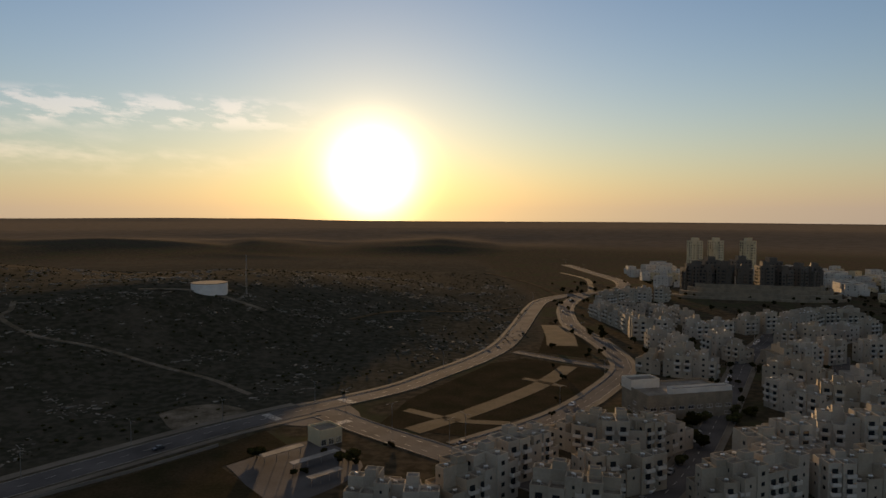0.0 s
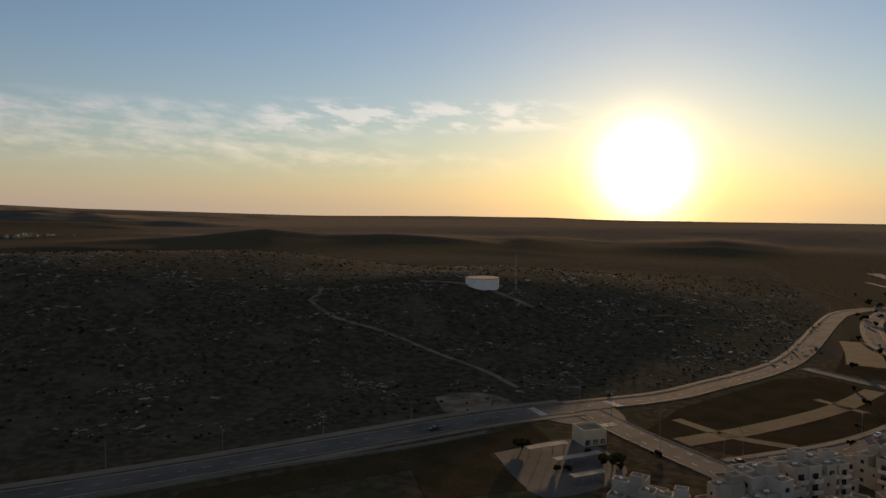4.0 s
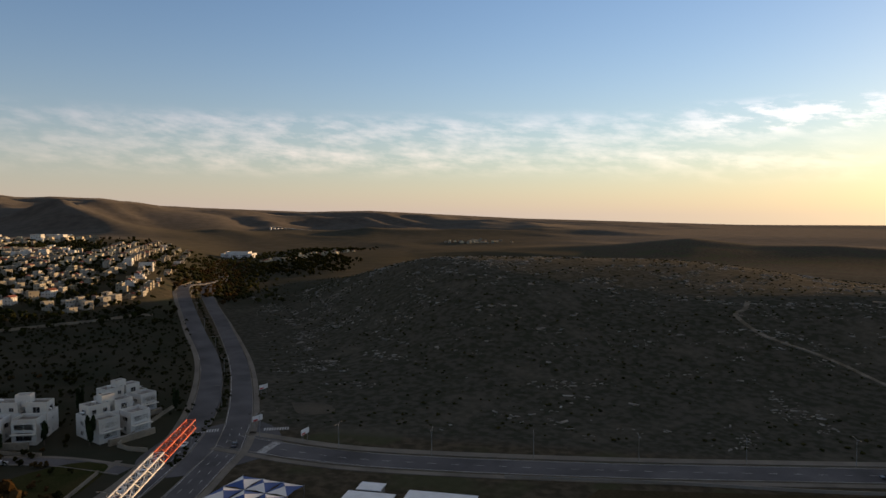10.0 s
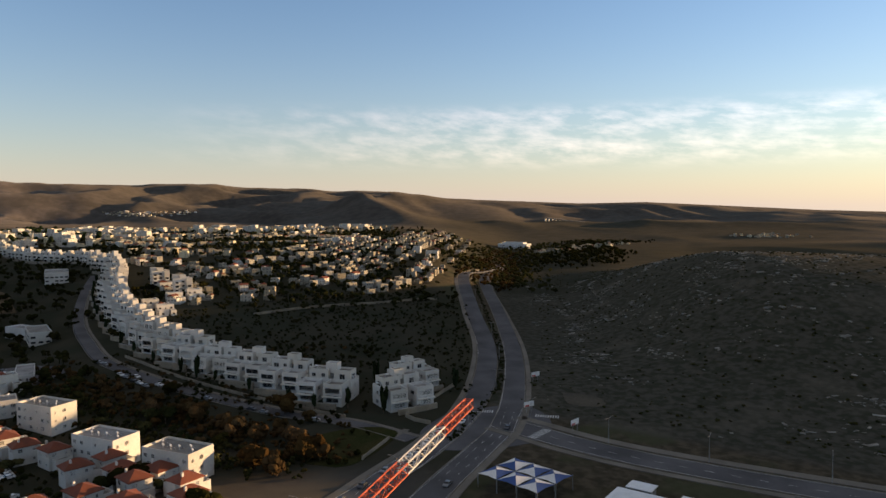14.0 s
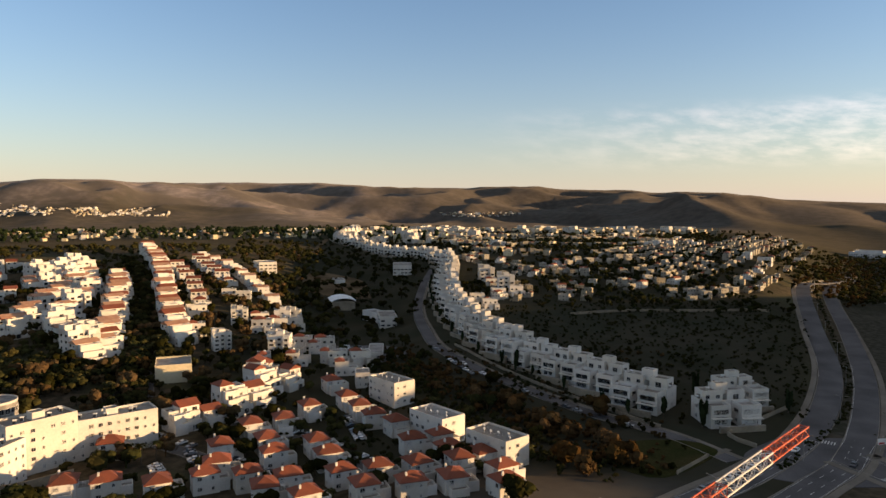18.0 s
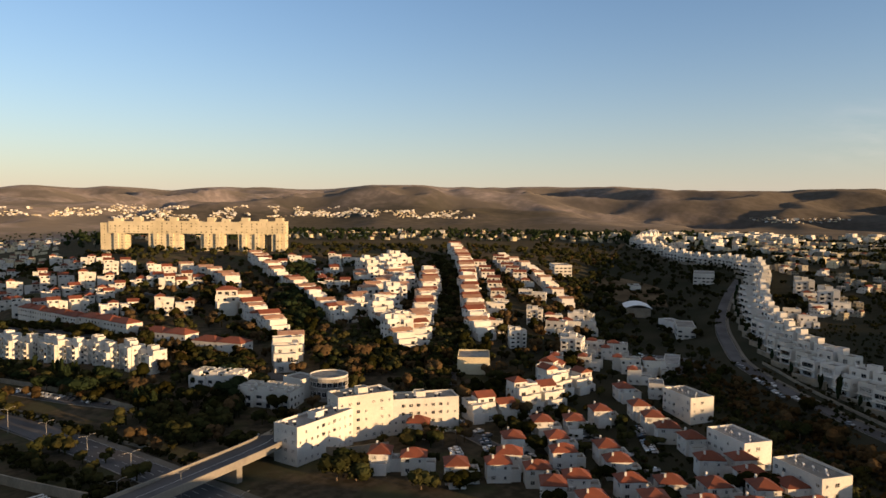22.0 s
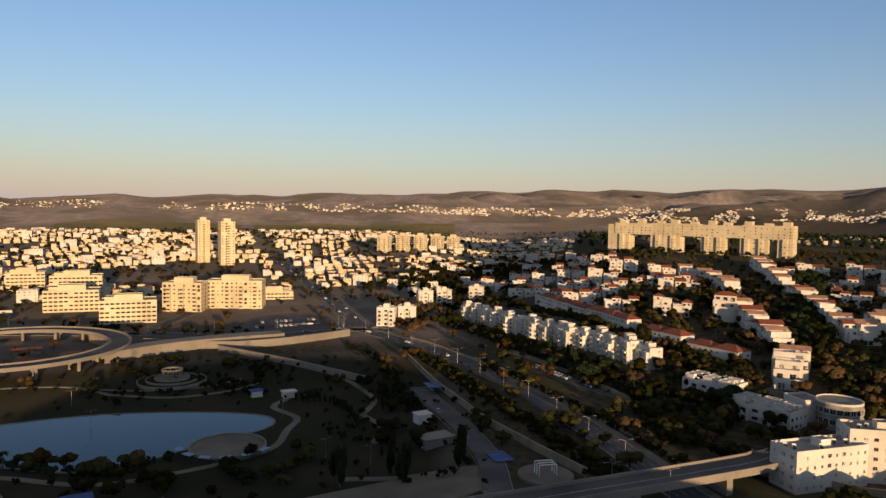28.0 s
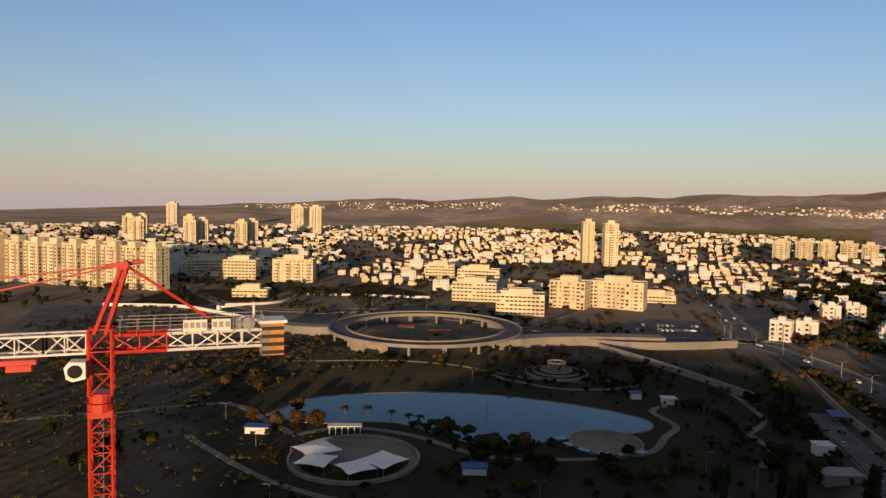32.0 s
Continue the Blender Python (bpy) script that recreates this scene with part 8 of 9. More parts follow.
trolley.box(-1.0, -0.6, cz - 1.15, 1.0, 0.6, cz - 0.85, rot=math.atan2(J.y, J.x), at=(tc.x, tc.y))
trolley.box(-0.7, -0.45, cz - 1.6, 0.7, 0.45, cz - 1.2, rot=math.atan2(J.y, J.x), at=(tc.x, tc.y))
part("trolley", trolley, "crane_red", crane, "red trolley under the jib")

# second crane, whose long jib reaches over the crossroads
tip = Vector((-80.5, 19.3, 61.6))
B2 = Vector((0.868, -0.497, 0.0))
crane_b = thing("tower_crane", "tower crane with an orange and white banded jib", "crane", at=Matrix.Translation((0, 0, 0)))
for i in range(6):
    a, b = tip + B2 * (11.0 * i), tip + B2 * min(60.5, 11.0 * i + 11.0)
    part("jib_section", lattice(MB(), a, b, 0.95 + 0.04 * i, 1.5, t=0.075), "crane_orange" if i % 2 == 0 else "crane_white", crane_b, "orange jib section" if i % 2 == 0 else "white jib section")
foot = tip + B2 * 60.5
part("mast", lattice(MB(), (foot.x, foot.y, -1), (foot.x, foot.y, 61.0), 1.8, 1.8, t=0.12), "crane_orange", crane_b, "orange lattice mast")
part("counter_jib", lattice(MB(), foot, foot + B2 * 12, 1.4, 1.5), "crane_orange", crane_b)

# ---- water tank on the hill ----
tank = thing("water_tank", "broad white round water tank on the hilltop", "water tank", at=spot(-161, 458, 0, 1.6))
tb = MB()
tb.tube((0, 0, -6), (0, 0, 3.4), 11.6, 48)
part("drum", tb, "boiler", tank, "white enamelled drum")
tr = MB()
tr.disc(0, 0, 3.7, 11.8, 48, h=0.3)
for i in range(24):
    a = 2 * math.pi * i / 24
    tr.tube((11.6 * math.cos(a), 11.6 * math.sin(a), 3.5), (11.6 * math.cos(a), 11.6 * math.sin(a), 4.5), 0.05, 4)
part("roof_rim", tr, "kerb", tank)
mast = thing("radio_mast", "thin lattice radio mast on the hill", "mast", at=spot(-140, 470))
part("lattice", lattice(MB(), (0, 0, -1), (0, 0, 26), 0.8, 2.0, w2=0.4, t=0.06), "steel", mast)

# ---- flyover beside the white block ----
bridge = thing("road_bridge", "concrete road bridge over the dual carriageway", "bridge", at=Matrix.Translation((0, 0, 0)))
BR = [(-156, -195), (-149, -190), (-112, -183), (-76, -177), (-30, -168), (10, -150)]
bl = spline(BR, 4.0)


def deck_piece(mb, shift, width, z0, z1):
    a, b = sides(bl, shift + width / 2), sides(bl, shift - width / 2)
    for i in range(len(bl) - 1):
        q = [(b[i], z0), (b[i + 1], z0), (a[i + 1], z0), (a[i], z0), (b[i], z1), (b[i + 1], z1), (a[i + 1], z1), (a[i], z1)]
        v = [(*p, z) for p, z in q]
        for f in ((4, 5, 6, 7), (3, 2, 1, 0), (0, 1, 5, 4), (2, 3, 7, 6)):
            mb.face([v[k] for k in f])
    return mb


part("deck", deck_piece(MB(), 0, 11, 5.2, 6.6), "concrete", bridge, "pale concrete deck")
part("carriageway", deck_piece(MB(), 0, 9.6, 6.6, 6.65), "asphalt", bridge, "dark asphalt carriageway")
part("parapet", deck_piece(MB(), 5.3, 0.4, 6.6, 7.6), "concrete", bridge)
part("parapet", deck_piece(MB(), -5.3, 0.4, 6.6, 7.6), "concrete", bridge)
for x, y in ((-131, -186), (-97, -180), (-50, -172)):
    pb = MB()
    pb.box(-1.2, -4.5, -1, 1.2, 4.5, 5.25, rot=0.17, at=(x, y))
    part("pier", pb, "concrete", bridge, "broad concrete pier")
ab = MB()
ab.box(-6, -6, -2, 6, 6, 5.3, rot=0.3, at=(-158, -196))
part("abutment", ab, "stone", bridge)
line_mb = MB()
c0 = sides(bl, 0.0)
for i in range(0, len(c0) - 1):
    d = c0[i + 1] - c0[i]
    nn = np.array((-d[1], d[0])) / np.linalg.norm(d) * 0.09
    line_mb.face([(*(c0[i] - nn), 6.67), (*(c0[i + 1] - nn), 6.67), (*(c0[i + 1] + nn), 6.67), (*(c0[i] + nn), 6.67)])
part("lane_marking", line_mb, "paint", bridge)

# ---- ring viaduct ----
viaduct = thing("ring_viaduct", "round concrete viaduct carrying a roundabout", "viaduct", at=Matrix.Translation((146, -421, 0)))
vm = MB()
vm.disc(0, 0, 6.2, 62, 72, h=1.2, r_in=50)
part("deck", vm, "concrete", viaduct, "pale concrete ring deck")
va = MB()
va.disc(0, 0, 6.26, 60.5, 72, r_in=51.5)
part("carriageway", va, "asphalt", viaduct)
for r0, r1 in ((61.6, 62.1), (49.9, 50.4)):
    vp = MB()
    vp.disc(0, 0, 7.0, r1, 72, h=1.1, r_in=r0)
    part("parapet", vp, "concrete", viaduct, "pale concrete parapet")
for i in range(17):
    a = radians(20 + i * 20)
    for rr in (52.5, 59.5):
        vc = MB()
        vc.tube((rr * math.cos(a), rr * math.sin(a), -4), (rr * math.cos(a), rr * math.sin(a), 5.0), 0.9, 10)
        part("column", vc, "concrete", viaduct)
vw = MB()
for k in range(6):
    a0, a1 = radians(195 + k * 6), radians(201 + k * 6)
    r0 = 49.9
    vw.face([(r0 * math.cos(a0), r0 * math.sin(a0), -2), (r0 * math.cos(a1), r0 * math.sin(a1), -2), (r0 * math.cos(a1), r0 * math.sin(a1), 5), (r0 * math.cos(a0), r0 * math.sin(a0), 5)])
part("retaining_wall", vw, "stone", viaduct, "tan stone wall under the ring")
ramp = MB()
for pts in ([(96, -402), (70, -425), (40, -440), (0, -452)], [(196, -410), (215, -400), (250, -400)]):
    strip(ramp, pts, 12, 5.6, skirt=6.5)
solid("ramp", ramp, "concrete", "concrete ramp up to the roundabout", "ramp", "structure")

for x, y, w, d, a in ((128, -402, 13, 6, 0.1), (148, -398, 16, 6, 0.0), (166, -402, 11, 6, -0.1), (140, -432, 14, 7, 0.3), (165, -438, 10, 6, 0.2)):
    hut = thing("site_hut", "low hut under a rusty red roof", "hut", "huts inside the ring", at=spot(x, y, a))
    q = MB()
    q.box(-w / 2, -d / 2, -0.5, w / 2, d / 2, 2.4)
    part("body", q, "concrete", hut)
    q = MB()
    q.hip(-w / 2, -d / 2, w / 2, d / 2, 2.42, 0.9, 0, gable=True)
    part("roof", q, "tile", hut, "rusty red roof")
abut = MB()
for k in range(5):
    a0, a1 = radians(64 + k * 5), radians(69 + k * 5)
    abut.face([(62 * math.cos(a1), 62 * math.sin(a1), -8), (62 * math.cos(a0), 62 * math.sin(a0), -8), (62 * math.cos(a0), 62 * math.sin(a0), 5), (62 * math.cos(a1), 62 * math.sin(a1), 5)])
part("abutment", abut, "stone", viaduct, "tan stone abutment")

# ---- park ----
amph = thing("playground", "round playground with white shade sails", "playground", at=Matrix.Translation((103, -219, -5)))
pm = MB()
pm.disc(0, 0, 0.25, 22.5, 56, h=0.5)
part("floor", pm, "pavement", amph, "pale round floor")
pl = MB()
pl.disc(0, 0, 0.30, 19.5, 56, r_in=9.5, h=0.05, a0=20, a1=200)
part("grass_ring", pl, "lawn", amph, "green play surface")
pw = MB()
pw.disc(0, 0, 1.3, 23.2, 56, h=1.8, r_in=22.4)
part("ring_wall", pw, "kerb", amph, "pale low ring wall")


def sail(points, mats, parent, label):
    mb = MB()
    c = Vector((sum(p[0] for p in points) / len(points), sum(p[1] for p in points) / len(points), max(p[2] for p in points) + 1.0))
    for i in range(len(points)):
        a, b = Vector(points[i]), Vector(points[(i + 1) % len(points)])
        mid = (a + b) / 2 * 0.9 + c * 0.1
        mb.face([a, mid, c], i % len(mats))
        mb.face([mid, b, c], i % len(mats))
    ob = part("shade_sail", mb, mats, parent, label)
    for i, p in enumerate(points):
        pp = MB()
        pp.tube((p[0], p[1], -0.5), (p[0], p[1], p[2] + 0.2), 0.12, 6)
        part("pole", pp, "steel", ob)
    pp = MB()
    pp.tube((c.x, c.y, -0.5), (c.x, c.y, c.z + 0.2), 0.12, 6)
    part("pole", pp, "steel", ob)


for u, v, a, r in ((13, 3, 0.2, 9.5), (8, 13, 0.8, 8.0), (-13, 5, 0.4, 9.0), (-7, 14, 0.1, 7.5)):
    sail([(u + r * math.cos(a + k * math.pi / 2), v + r * math.sin(a + k * math.pi / 2), 3.4) for k in range(4)], ["shade"], amph, "white stretched shade sail")
perg = thing("pergola", "white flat-roofed park pergola", "pergola", at=spot(118, -243, 0.4))
pg = MB()
for i in range(6):
    for y in (-1.5, 1.5):
        pg.box(-6.2 + i * 2.4, y - 0.15, -0.5, -5.9 + i * 2.4, y + 0.15, 3.2)
pg.box(-6.6, -2, 3.2, 6.6, 2, 3.5)
part("frame", pg, "plaster", perg)
deck = thing("lakeside_deck", "round pale lakeside plaza with dark shade panels", "plaza", at=Matrix.Translation((20, -267, -5)))
dm = MB()
dm.disc(0, 0, 0.5, 13.5, 48, h=0.8)
part("floor", dm, "pavement", deck)
dr = MB()
dr.disc(0, 0, 1.2, 14.0, 48, h=1.0, r_in=13.4)
part("ring_wall", dr, "kerb", deck)
for k in range(6):
    dp = MB()
    a = radians(20 + k * 24)
    dp.box(-2.2, -1.4, 2.4, 2.2, 1.4, 2.55, rot=a + math.pi / 2, at=(17.5 * math.cos(a), 17.5 * math.sin(a)))
    for x in (-2, 2):
        dp.tube((17.5 * math.cos(a) - x * math.sin(a), 17.5 * math.sin(a) + x * math.cos(a), -0.5), (17.5 * math.cos(a) - x * math.sin(a), 17.5 * math.sin(a) + x * math.cos(a), 2.45), 0.08, 5)
    part("shade_panel", dp, "panel", deck, "dark blue shade panel")
gz_ob = thing("pavilion", "pale round open pavilion on a terraced mound", "pavilion", at=spot(53, -362, 0))
for k, rr in enumerate((16, 12, 8)):
    gb = MB()
    gb.disc(0, 0, 0.6 + 0.7 * k, rr, 40, h=2.5 + 0.7 * k)
    part("terrace_step", gb, "lawn" if k < 2 else "pavement", gz_ob)
    ge = MB()
    ge.disc(0, 0, 0.85 + 0.7 * k, rr + 0.3, 40, h=1.6 + 0.7 * k, r_in=rr - 0.15)
    part("terrace_wall", ge, "kerb", gz_ob, "pale curved stone step")
for i in range(10):
    a = 2 * math.pi * i / 10
    gc = MB()
    gc.tube((4.4 * math.cos(a), 4.4 * math.sin(a), 1.9), (4.4 * math.cos(a), 4.4 * math.sin(a), 5.6), 0.25, 8)
    part("column", gc, "stone", gz_ob)
gr = MB()
gr.disc(0, 0, 6.1, 5.0, 30, h=0.6, r_in=3.6)
part("ring_beam", gr, "stone", gz_ob, "pale ring beam")
plaza = thing("entrance_plaza", "round white entrance plaza with an open frame", "plaza", at=spot(-82, -206, 0))
pz = MB()
pz.disc(0, 0, 0.9, 9.0, 36, h=2.0)
part("floor", pz, "pavement", plaza, "pale paved floor")
for i in range(3):
    pf = MB()
    for x in (-3, 3):
        pf.tube((x, -2 + 2 * i, 0.8), (x, -2 + 2 * i, 4.6), 0.18, 6)
    pf.tube((-3, -2 + 2 * i, 4.6), (3, -2 + 2 * i, 4.6), 0.2, 6)
    part("arch_frame", pf, "shade", plaza, "white arch frame")
for x, y, w, d, h, m, label in ((-57, -282, 6, 5, 4, "plaster", "small white pump house"), (-56, -252, 12, 7, 3.6, "concrete", "low concrete kiosk in the park"), (-3, -333, 6, 4, 3, "plaster", "small white park kiosk"), (150, -232, 9, 4, 3, "blue", "low kiosk under a blue awning"), (60, -222, 8, 5, 2.6, "blue", "blue shade canopy in the park"), (12, -336, 5, 4, 3, "blue", "small blue park kiosk")):
    k_ob = thing("park_kiosk", label, "kiosk", at=spot(x, y, 0.3))
    kb = MB()
    kb.box(-w / 2, -d / 2, -0.5, w / 2, d / 2, h - 0.3)
    part("body", kb, "plaster" if m == "blue" else m, k_ob)
    kr = MB()
    kr.box(-w / 2 - 0.5, -d / 2 - 0.5, h - 0.3, w / 2 + 0.5, d / 2 + 0.5, h)
    part("flat_roof", kr, m, k_ob)
for x, y in ((-73, -226), (-71, -326)):
    bay = MB()
    bay.box(-3.5, -5, 0.16, 3.5, 5, 0.19, rot=0.1, at=(x, y))
    for i in range(4):
        bay.box(-3.3, -4.4 + 2.4 * i, 0.191, 3.3, -4.3 + 2.4 * i, 0.20, 1, rot=0.1, at=(x, y))
    solid("parking_bay", bay, ["blue", "paint"], "blue painted parking bays with white lines", "parking bay", "structure")

# ---- sheds and shades by the western road ----
canopy = thing("shade_canopy", "blue and white striped pyramid shade canopy", "canopy", at=spot(-198, 66, 0.6))
for u in (-7.4, 0.0, 7.4):
    for v in (-4.6, 4.6):
        sail([(u - 3.6, v - 4.4, 4.4), (u + 3.6, v - 4.4, 4.4), (u + 3.6, v + 4.4, 4.4), (u - 3.6, v + 4.4, 4.4)], ["shade", "blue"] if (u + v) % 2 < 1 else ["blue", "shade"], canopy, "blue and white sail")
for x, y, a, w, d, h, label in ((-166, 110, 0.75, 20, 6, 3.5, "long shed under a white metal roof"), (-186, 98, 0.75, 7, 5, 3, "small white shed beside the road"), (-178, 92, 0.75, 14, 10, 3, "low pale walled yard building")):
    sh = thing("shed", label, "shed", at=spot(x, y, a))
    q = MB()
    q.box(-w / 2, -d / 2, -0.5, w / 2, d / 2, h - 0.4)
    part("body", q, "concrete", sh)
    q = MB()
    q.box(-w / 2 - 0.4, -d / 2 - 0.4, h - 0.4, w / 2 + 0.4, d / 2 + 0.4, h - 0.15)
    part("roof", q, "boiler", sh, "white sheet-metal roof")
# bus station
for x, y, a, w, d, label in ((-58, 232, -0.78, 16, 3.4, "long grey bus shelter roof"), (-46, 226, -0.78, 18, 3.0, "long grey bus shelter roof"), (-40, 212, -0.78, 12, 3, "grey bus shelter roof")):
    sh = thing("bus_shelter", label, "bus shelter", "bus shelters", at=spot(x, y, a + math.pi / 2))
    q = MB()
    q.box(-w / 2, -d / 2, 2.9, w / 2, d / 2, 3.1)
    part("roof", q, "roofing", sh)
    for i in range(4):
        q = MB()
        q.tube((-w / 2 + 1 + i * (w - 2) / 3, 0, -0.3), (-w / 2 + 1 + i * (w - 2) / 3, 0, 2.95), 0.1, 6)
        part("post", q, "steel", sh)
gate = thing("gatehouse", "small cream gatehouse with an arched front", "building", at=spot(-47, 250, 0.7))
q = MB()
q.volume(-4.5, -4.5, 4.5, 4.5, -1, 5.0, CR)
part("body", q, SLOTS, gate)
for i in range(3):
    part("doorway", WINDOW_ME["balcony_door"], SLOTS, gate, at=pose(-3 + 3 * i, -4.5, 0.3))
solid("yard", patch(MB(), [(-75, 225), (-52, 250), (-30, 225), (-50, 196)], 0.08), "asphalt", "asphalt bus yard", "yard", "structure")
solid("yard", patch(MB(), [(-98, 205), (-78, 226), (-56, 200), (-80, 180)], 0.09, smooth=False), "bed", "dark levelled yard with worn markings", "yard", "structure")
# large commercial building of the west quarter
shop = Proto()
shop.walls.volume(-19, -11, 19, 11, DEEP, 9.5, ST)
shop.walls.volume(-19.2, 3, -6, 11.2, 9, 12.5, PL)
shop.walls.volume(-8, -10.5, 19.1, -6, 9, 11.5, PL)
shop.facade(-19, -11, 19, 11, 0.0, 2, rb, "SENW", 4.0, kinds=("window_band",))
shop.full("commercial_building", "broad grey commercial building with white roof walls", "building", "", spot(93, 291, 0.25))
for x, y, a in ((-322, 113, 0.4), (-273, 93, 0.4), (-246, 102, 0.6)):
    bb = thing("billboard", "roadside billboard with a red and white panel", "billboard", "roadside billboards", spot(x, y, a + math.pi / 2))
    q = MB()
    for k in (-1.5, 1.5):
        q.tube((k, 0, -0.5), (k, 0, 2.6), 0.1, 6)
    part("posts", q, "steel", bb)
    q = MB()
    q.box(-2.6, -0.1, 2.5, 2.6, 0.1, 4.6)
    part("panel", q, "shade", bb)
    q = MB()
    q.box(-2.4, -0.13, 2.6, 0.0, 0.13, 3.3)
    part("picture_bar", q, "sign_red", bb)

# ---- far viaduct across the plain ----
span = thing("railway_viaduct", "long pale viaduct on many piers across the plain", "viaduct", at=Matrix.Translation((0, 0, 0)))
va0, va1 = Vector((-2330, 858, 0)), Vector((-2030, 1070, 0))
for i in range(26):
    c = va0.lerp(va1, i / 25)
    g = float(ter(c.x, c.y))
    q = MB()
    q.box(-2.0, -3.0, g - 5, 2.0, 3.0, 46 - 31 * i / 25, at=(c.x, c.y), rot=0.62)
    part("pier", q, "shade", span)
q = MB()
for i in range(25):
    c0, c1 = va0.lerp(va1, i / 25), va0.lerp(va1, (i + 1) / 25)
    z0, z1 = 46 - 31 * i / 25, 46 - 31 * (i + 1) / 25
    n = Vector((-(c1 - c0).y, (c1 - c0).x, 0)).normalized() * 4
    a0, b0, a1, b1 = c0 - n, c0 + n, c1 - n, c1 + n
    q.face([(a0.x, a0.y, z0 + 2.5), (a1.x, a1.y, z1 + 2.5), (b1.x, b1.y, z1 + 2.5), (b0.x, b0.y, z0 + 2.5)])
    q.face([(b0.x, b0.y, z0), (b1.x, b1.y, z1), (a1.x, a1.y, z1), (a0.x, a0.y, z0)])
    q.face([(a0.x, a0.y, z0), (a1.x, a1.y, z1), (a1.x, a1.y, z1 + 2.5), (a0.x, a0.y, z0 + 2.5)])
    q.face([(b1.x, b1.y, z1), (b0.x, b0.y, z0), (b0.x, b0.y, z0 + 2.5), (b1.x, b1.y, z1 + 2.5)])
part("deck", q, "concrete", span)

# ---- street lamps ----
lamp_proto = thing("street_lamp", "tall grey street lamp with two arms", "street lamp", "street lamps", spot(-97, -190))
q = MB()
q.tube((0, 0, -0.5), (0, 0, 9.0), 0.11, 7, r2=0.07)
part("pole", q, "steel", lamp_proto)
for s in (-1, 1):
    q = MB()
    q.tube((0, 0, 9.0), (s * 1.2, 0, 9.5), 0.05, 5)
    q.tube((s * 1.2, 0, 9.5), (s * 2.2, 0, 9.55), 0.05, 5)
    part("arm", q, "steel", lamp_proto)
    q = MB()
    q.box(s * 2.5 - 0.4, -0.15, 9.45, s * 2.5 + 0.4, 0.15, 9.6)
    part("lamp_head", q, "kerb", lamp_proto)
for pts, step, shift in ((CARRIAGE, 27, 7.2), (SERVICE, 60, 6.0), (WEST, 36, 8.0), (NORTHWEST, 90, 6.5), (LOOP, 60, 5.5), (HILL_A, 60, -6.5), (CROSSROAD, 44, 7.0), (AVENUE, 60, 8.0), (QUARTER, 50, 5.5), (LINK, 30, 7.5)):
    for x, y, a in along(pts, step, shift, 8.0):
        copy_thing(lamp_proto, spot(x, y, a + math.pi / 2))
for x, y in ((110, -175), (60, -180), (35, -205), (-15, -250), (0, -300), (-30, -240), (140, -215), (170, -240), (75, -300), (195, -195), (90, -330)):
    copy_thing(lamp_proto, spot(x, y, 0.5, s=0.75))

# ---- cars ----
def car_body():
    mb = MB()
    prof = [(-2.15, 0.35), (-2.2, 0.75), (-1.9, 0.9), (-1.0, 0.98), (-0.4, 1.42), (1.0, 1.45), (1.75, 1.0), (2.15, 0.9), (2.2, 0.4)]
    w = 0.88
    l = [(x, -w * (0.82 if z > 1.2 else 1.0), z) for x, z in prof]
    r_ = [(x, w * (0.82 if z > 1.2 else 1.0), z) for x, z in prof]
    for i in range(len(prof) - 1):
        mb.face([l[i], l[i + 1], r_[i + 1], r_[i]])
    mb.face(l[::-1])
    mb.face(r_)
    mb.face([l[0], r_[0], r_[-1], l[-1]])
    return mb


def car_glass():
    mb = MB()
    for y in (-0.79, 0.79):
        s = 1 if y > 0 else -1
        mb.box(-0.75, min(y, y + 0.04 * s), 1.02, 1.35, max(y, y + 0.04 * s), 1.34)
    mb.face([(-1.02, -0.74, 1.0), (-0.45, -0.66, 1.41), (-0.45, 0.66, 1.41), (-1.02, 0.74, 1.0)])
    mb.face([(1.78, 0.74, 1.02), (1.04, 0.66, 1.45), (1.04, -0.66, 1.45), (1.78, -0.74, 1.02)])
    return mb


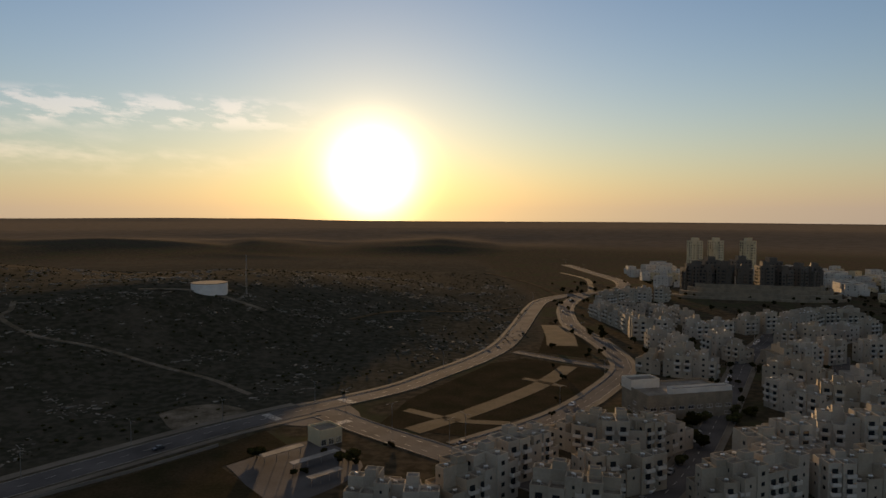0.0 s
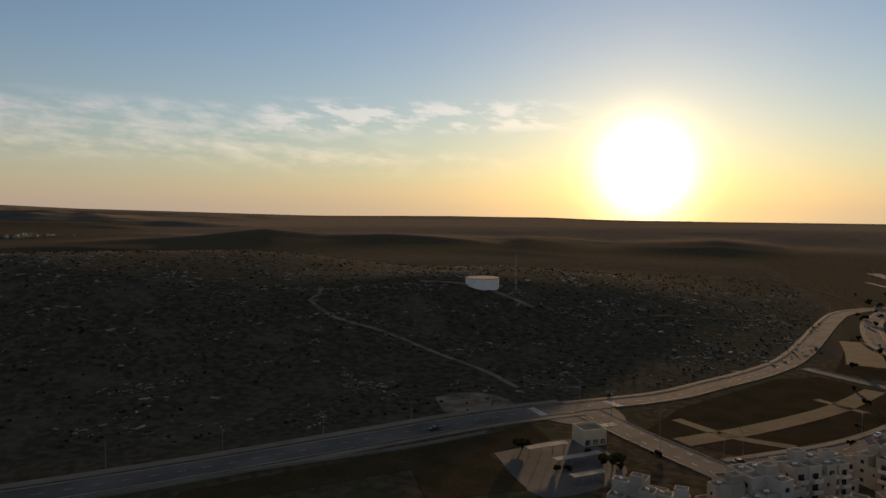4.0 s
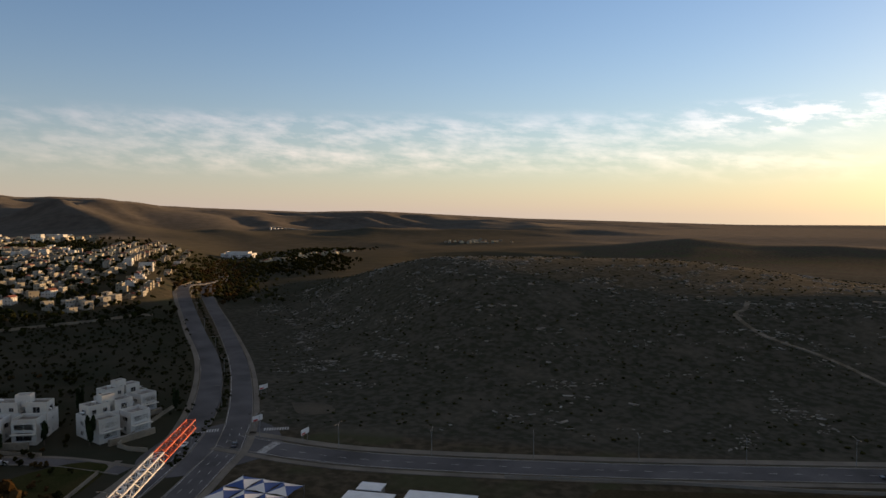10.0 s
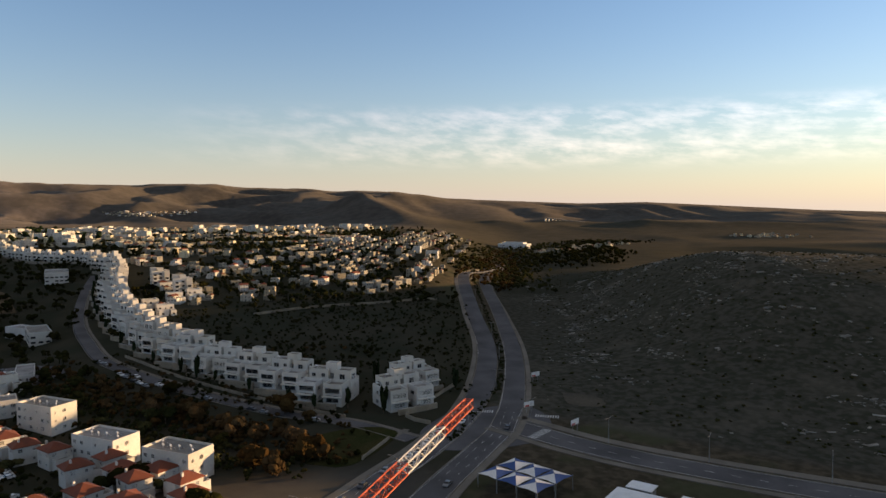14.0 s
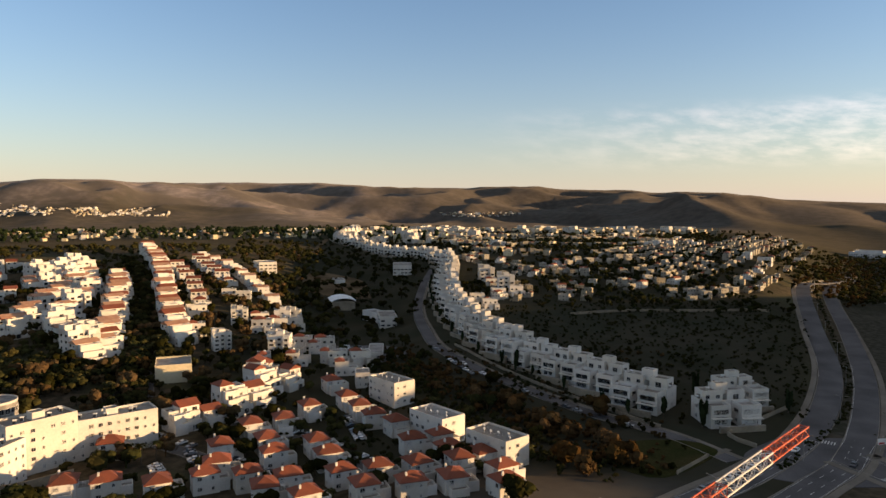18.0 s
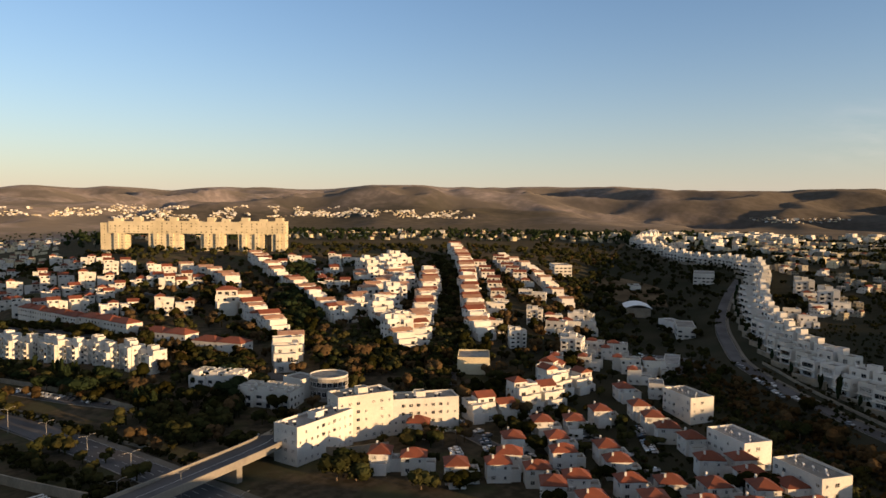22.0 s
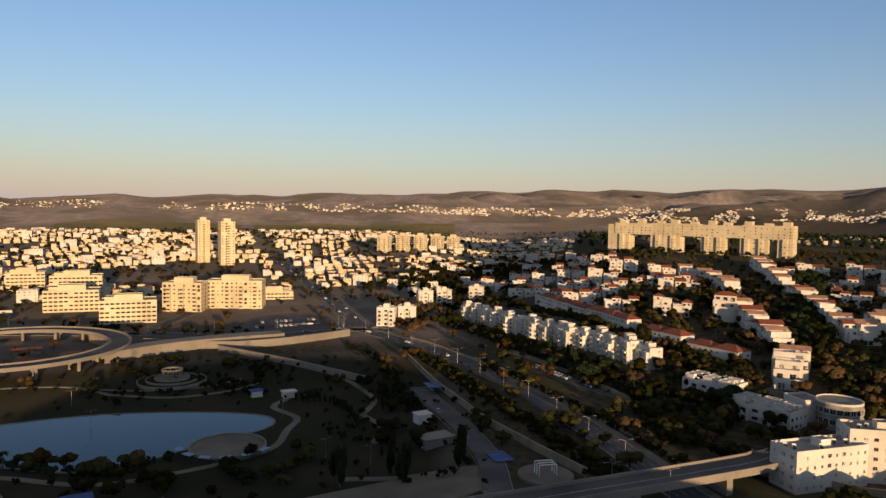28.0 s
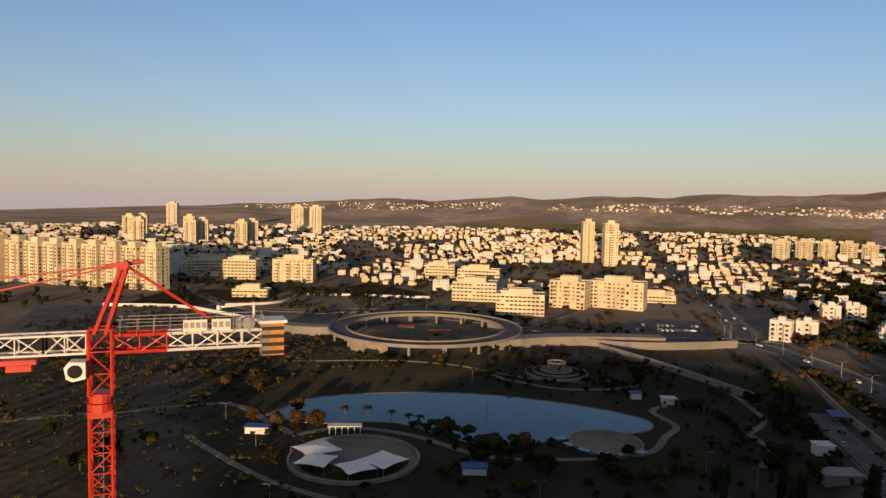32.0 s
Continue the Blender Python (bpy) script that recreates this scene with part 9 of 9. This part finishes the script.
BODY, PANES_CAR, WHEEL = car_body(), car_glass(), MB()
WHEEL.tube((0, -0.11, 0), (0, 0.11, 0), 0.32, 12)
cars = []
for m, word in (("car_white", "white"), ("car_grey", "grey"), ("car_dark", "dark")):
    c_ob = thing("car", word + " car on the asphalt", "car", "cars on the streets", spot(-20 + 4 * len(cars), -510, 0.2, 0.1))
    part("body", BODY, m, c_ob)
    part("window_glass", PANES_CAR, "glass", c_ob)
    for x in (-1.35, 1.35):
        for y in (-0.8, 0.8):
            part("wheel", WHEEL if not cars and (x, y) == (-1.35, -0.8) else bpy.data.meshes["wheel"], "rubber", c_ob, at=pose(x, y, 0.32))
    cars.append(c_ob)


def park(x, y, a, dz=0.11):
    copy_thing(rp.choice((cars[0], cars[0], cars[1], cars[2])), spot(x, y, a, dz))


for pts, step, shift, prob, turn in (([(-245, -150), (-232, -106), (-208, -72)], 2.9, 4.6, 0.6, 1.57), ([(-222, -170), (-206, -128), (-190, -96)], 2.9, 4.6, 0.6, 1.57), (QUARTER, 9, 3.6, 0.35, 0), (QUARTER2, 12, 3.2, 0.35, 0),
                                    (FRONT[1:6], 6.2, 2.8, 0.4, 0), ([(-262, -198), (-330, -246), (-395, -300)], 6.5, 2.3, 0.6, 0), (WEST, 60, 3.0, 0.3, 0), (WEST, 75, -3.0, 0.3, 0), (HILL_A[:4], 15, 2.6, 0.9, 0), (HILL_A[:4], 19, -2.0, 0.7, 0),
                                    (HILL_B[:6], 60, -2, 0.8, 0), (CARRIAGE, 45, 2, 0.8, 0), (SERVICE, 40, 2.5, 0.6, 0), ([(-128, -352), (-137, -312), (-147, -286)], 2.9, 0.5, 0.75, 1.57), (AVENUE, 34, 4, 0.7, 0), (AVENUE, 40, -4, 0.7, 0), (CROSSROAD, 24, 3, 0.8, 0), (LOOP, 70, 2, 0.7, 0), ([(-345, -125), (-385, -145)], 3.2, 0, 0.7, 1.57), ([(-350, -135), (-388, -155)], 3.2, 0, 0.6, 1.57),
                                    ([(20, -500), (-28, -512)], 3.4, 0, 0.5, 1.57), ([(20, -520), (-28, -530)], 3.4, 0, 0.4, 1.57), ([(-200, -149), (-186, -134)], 2.8, 0, 0.8, 1.57), ([(-215, -146), (-192, -124)], 2.8, 0, 0.7, 1.57), ([(-271, -110), (-236, -88)], 2.8, 0, 0.6, 1.57), ([(-332, -66), (-372, -98)], 6.0, 0, 0.6, 0)):
    for x, y, a in along(pts, step, shift, 3.0):
        if rp.random() < prob:
            park(x, y, a + turn)
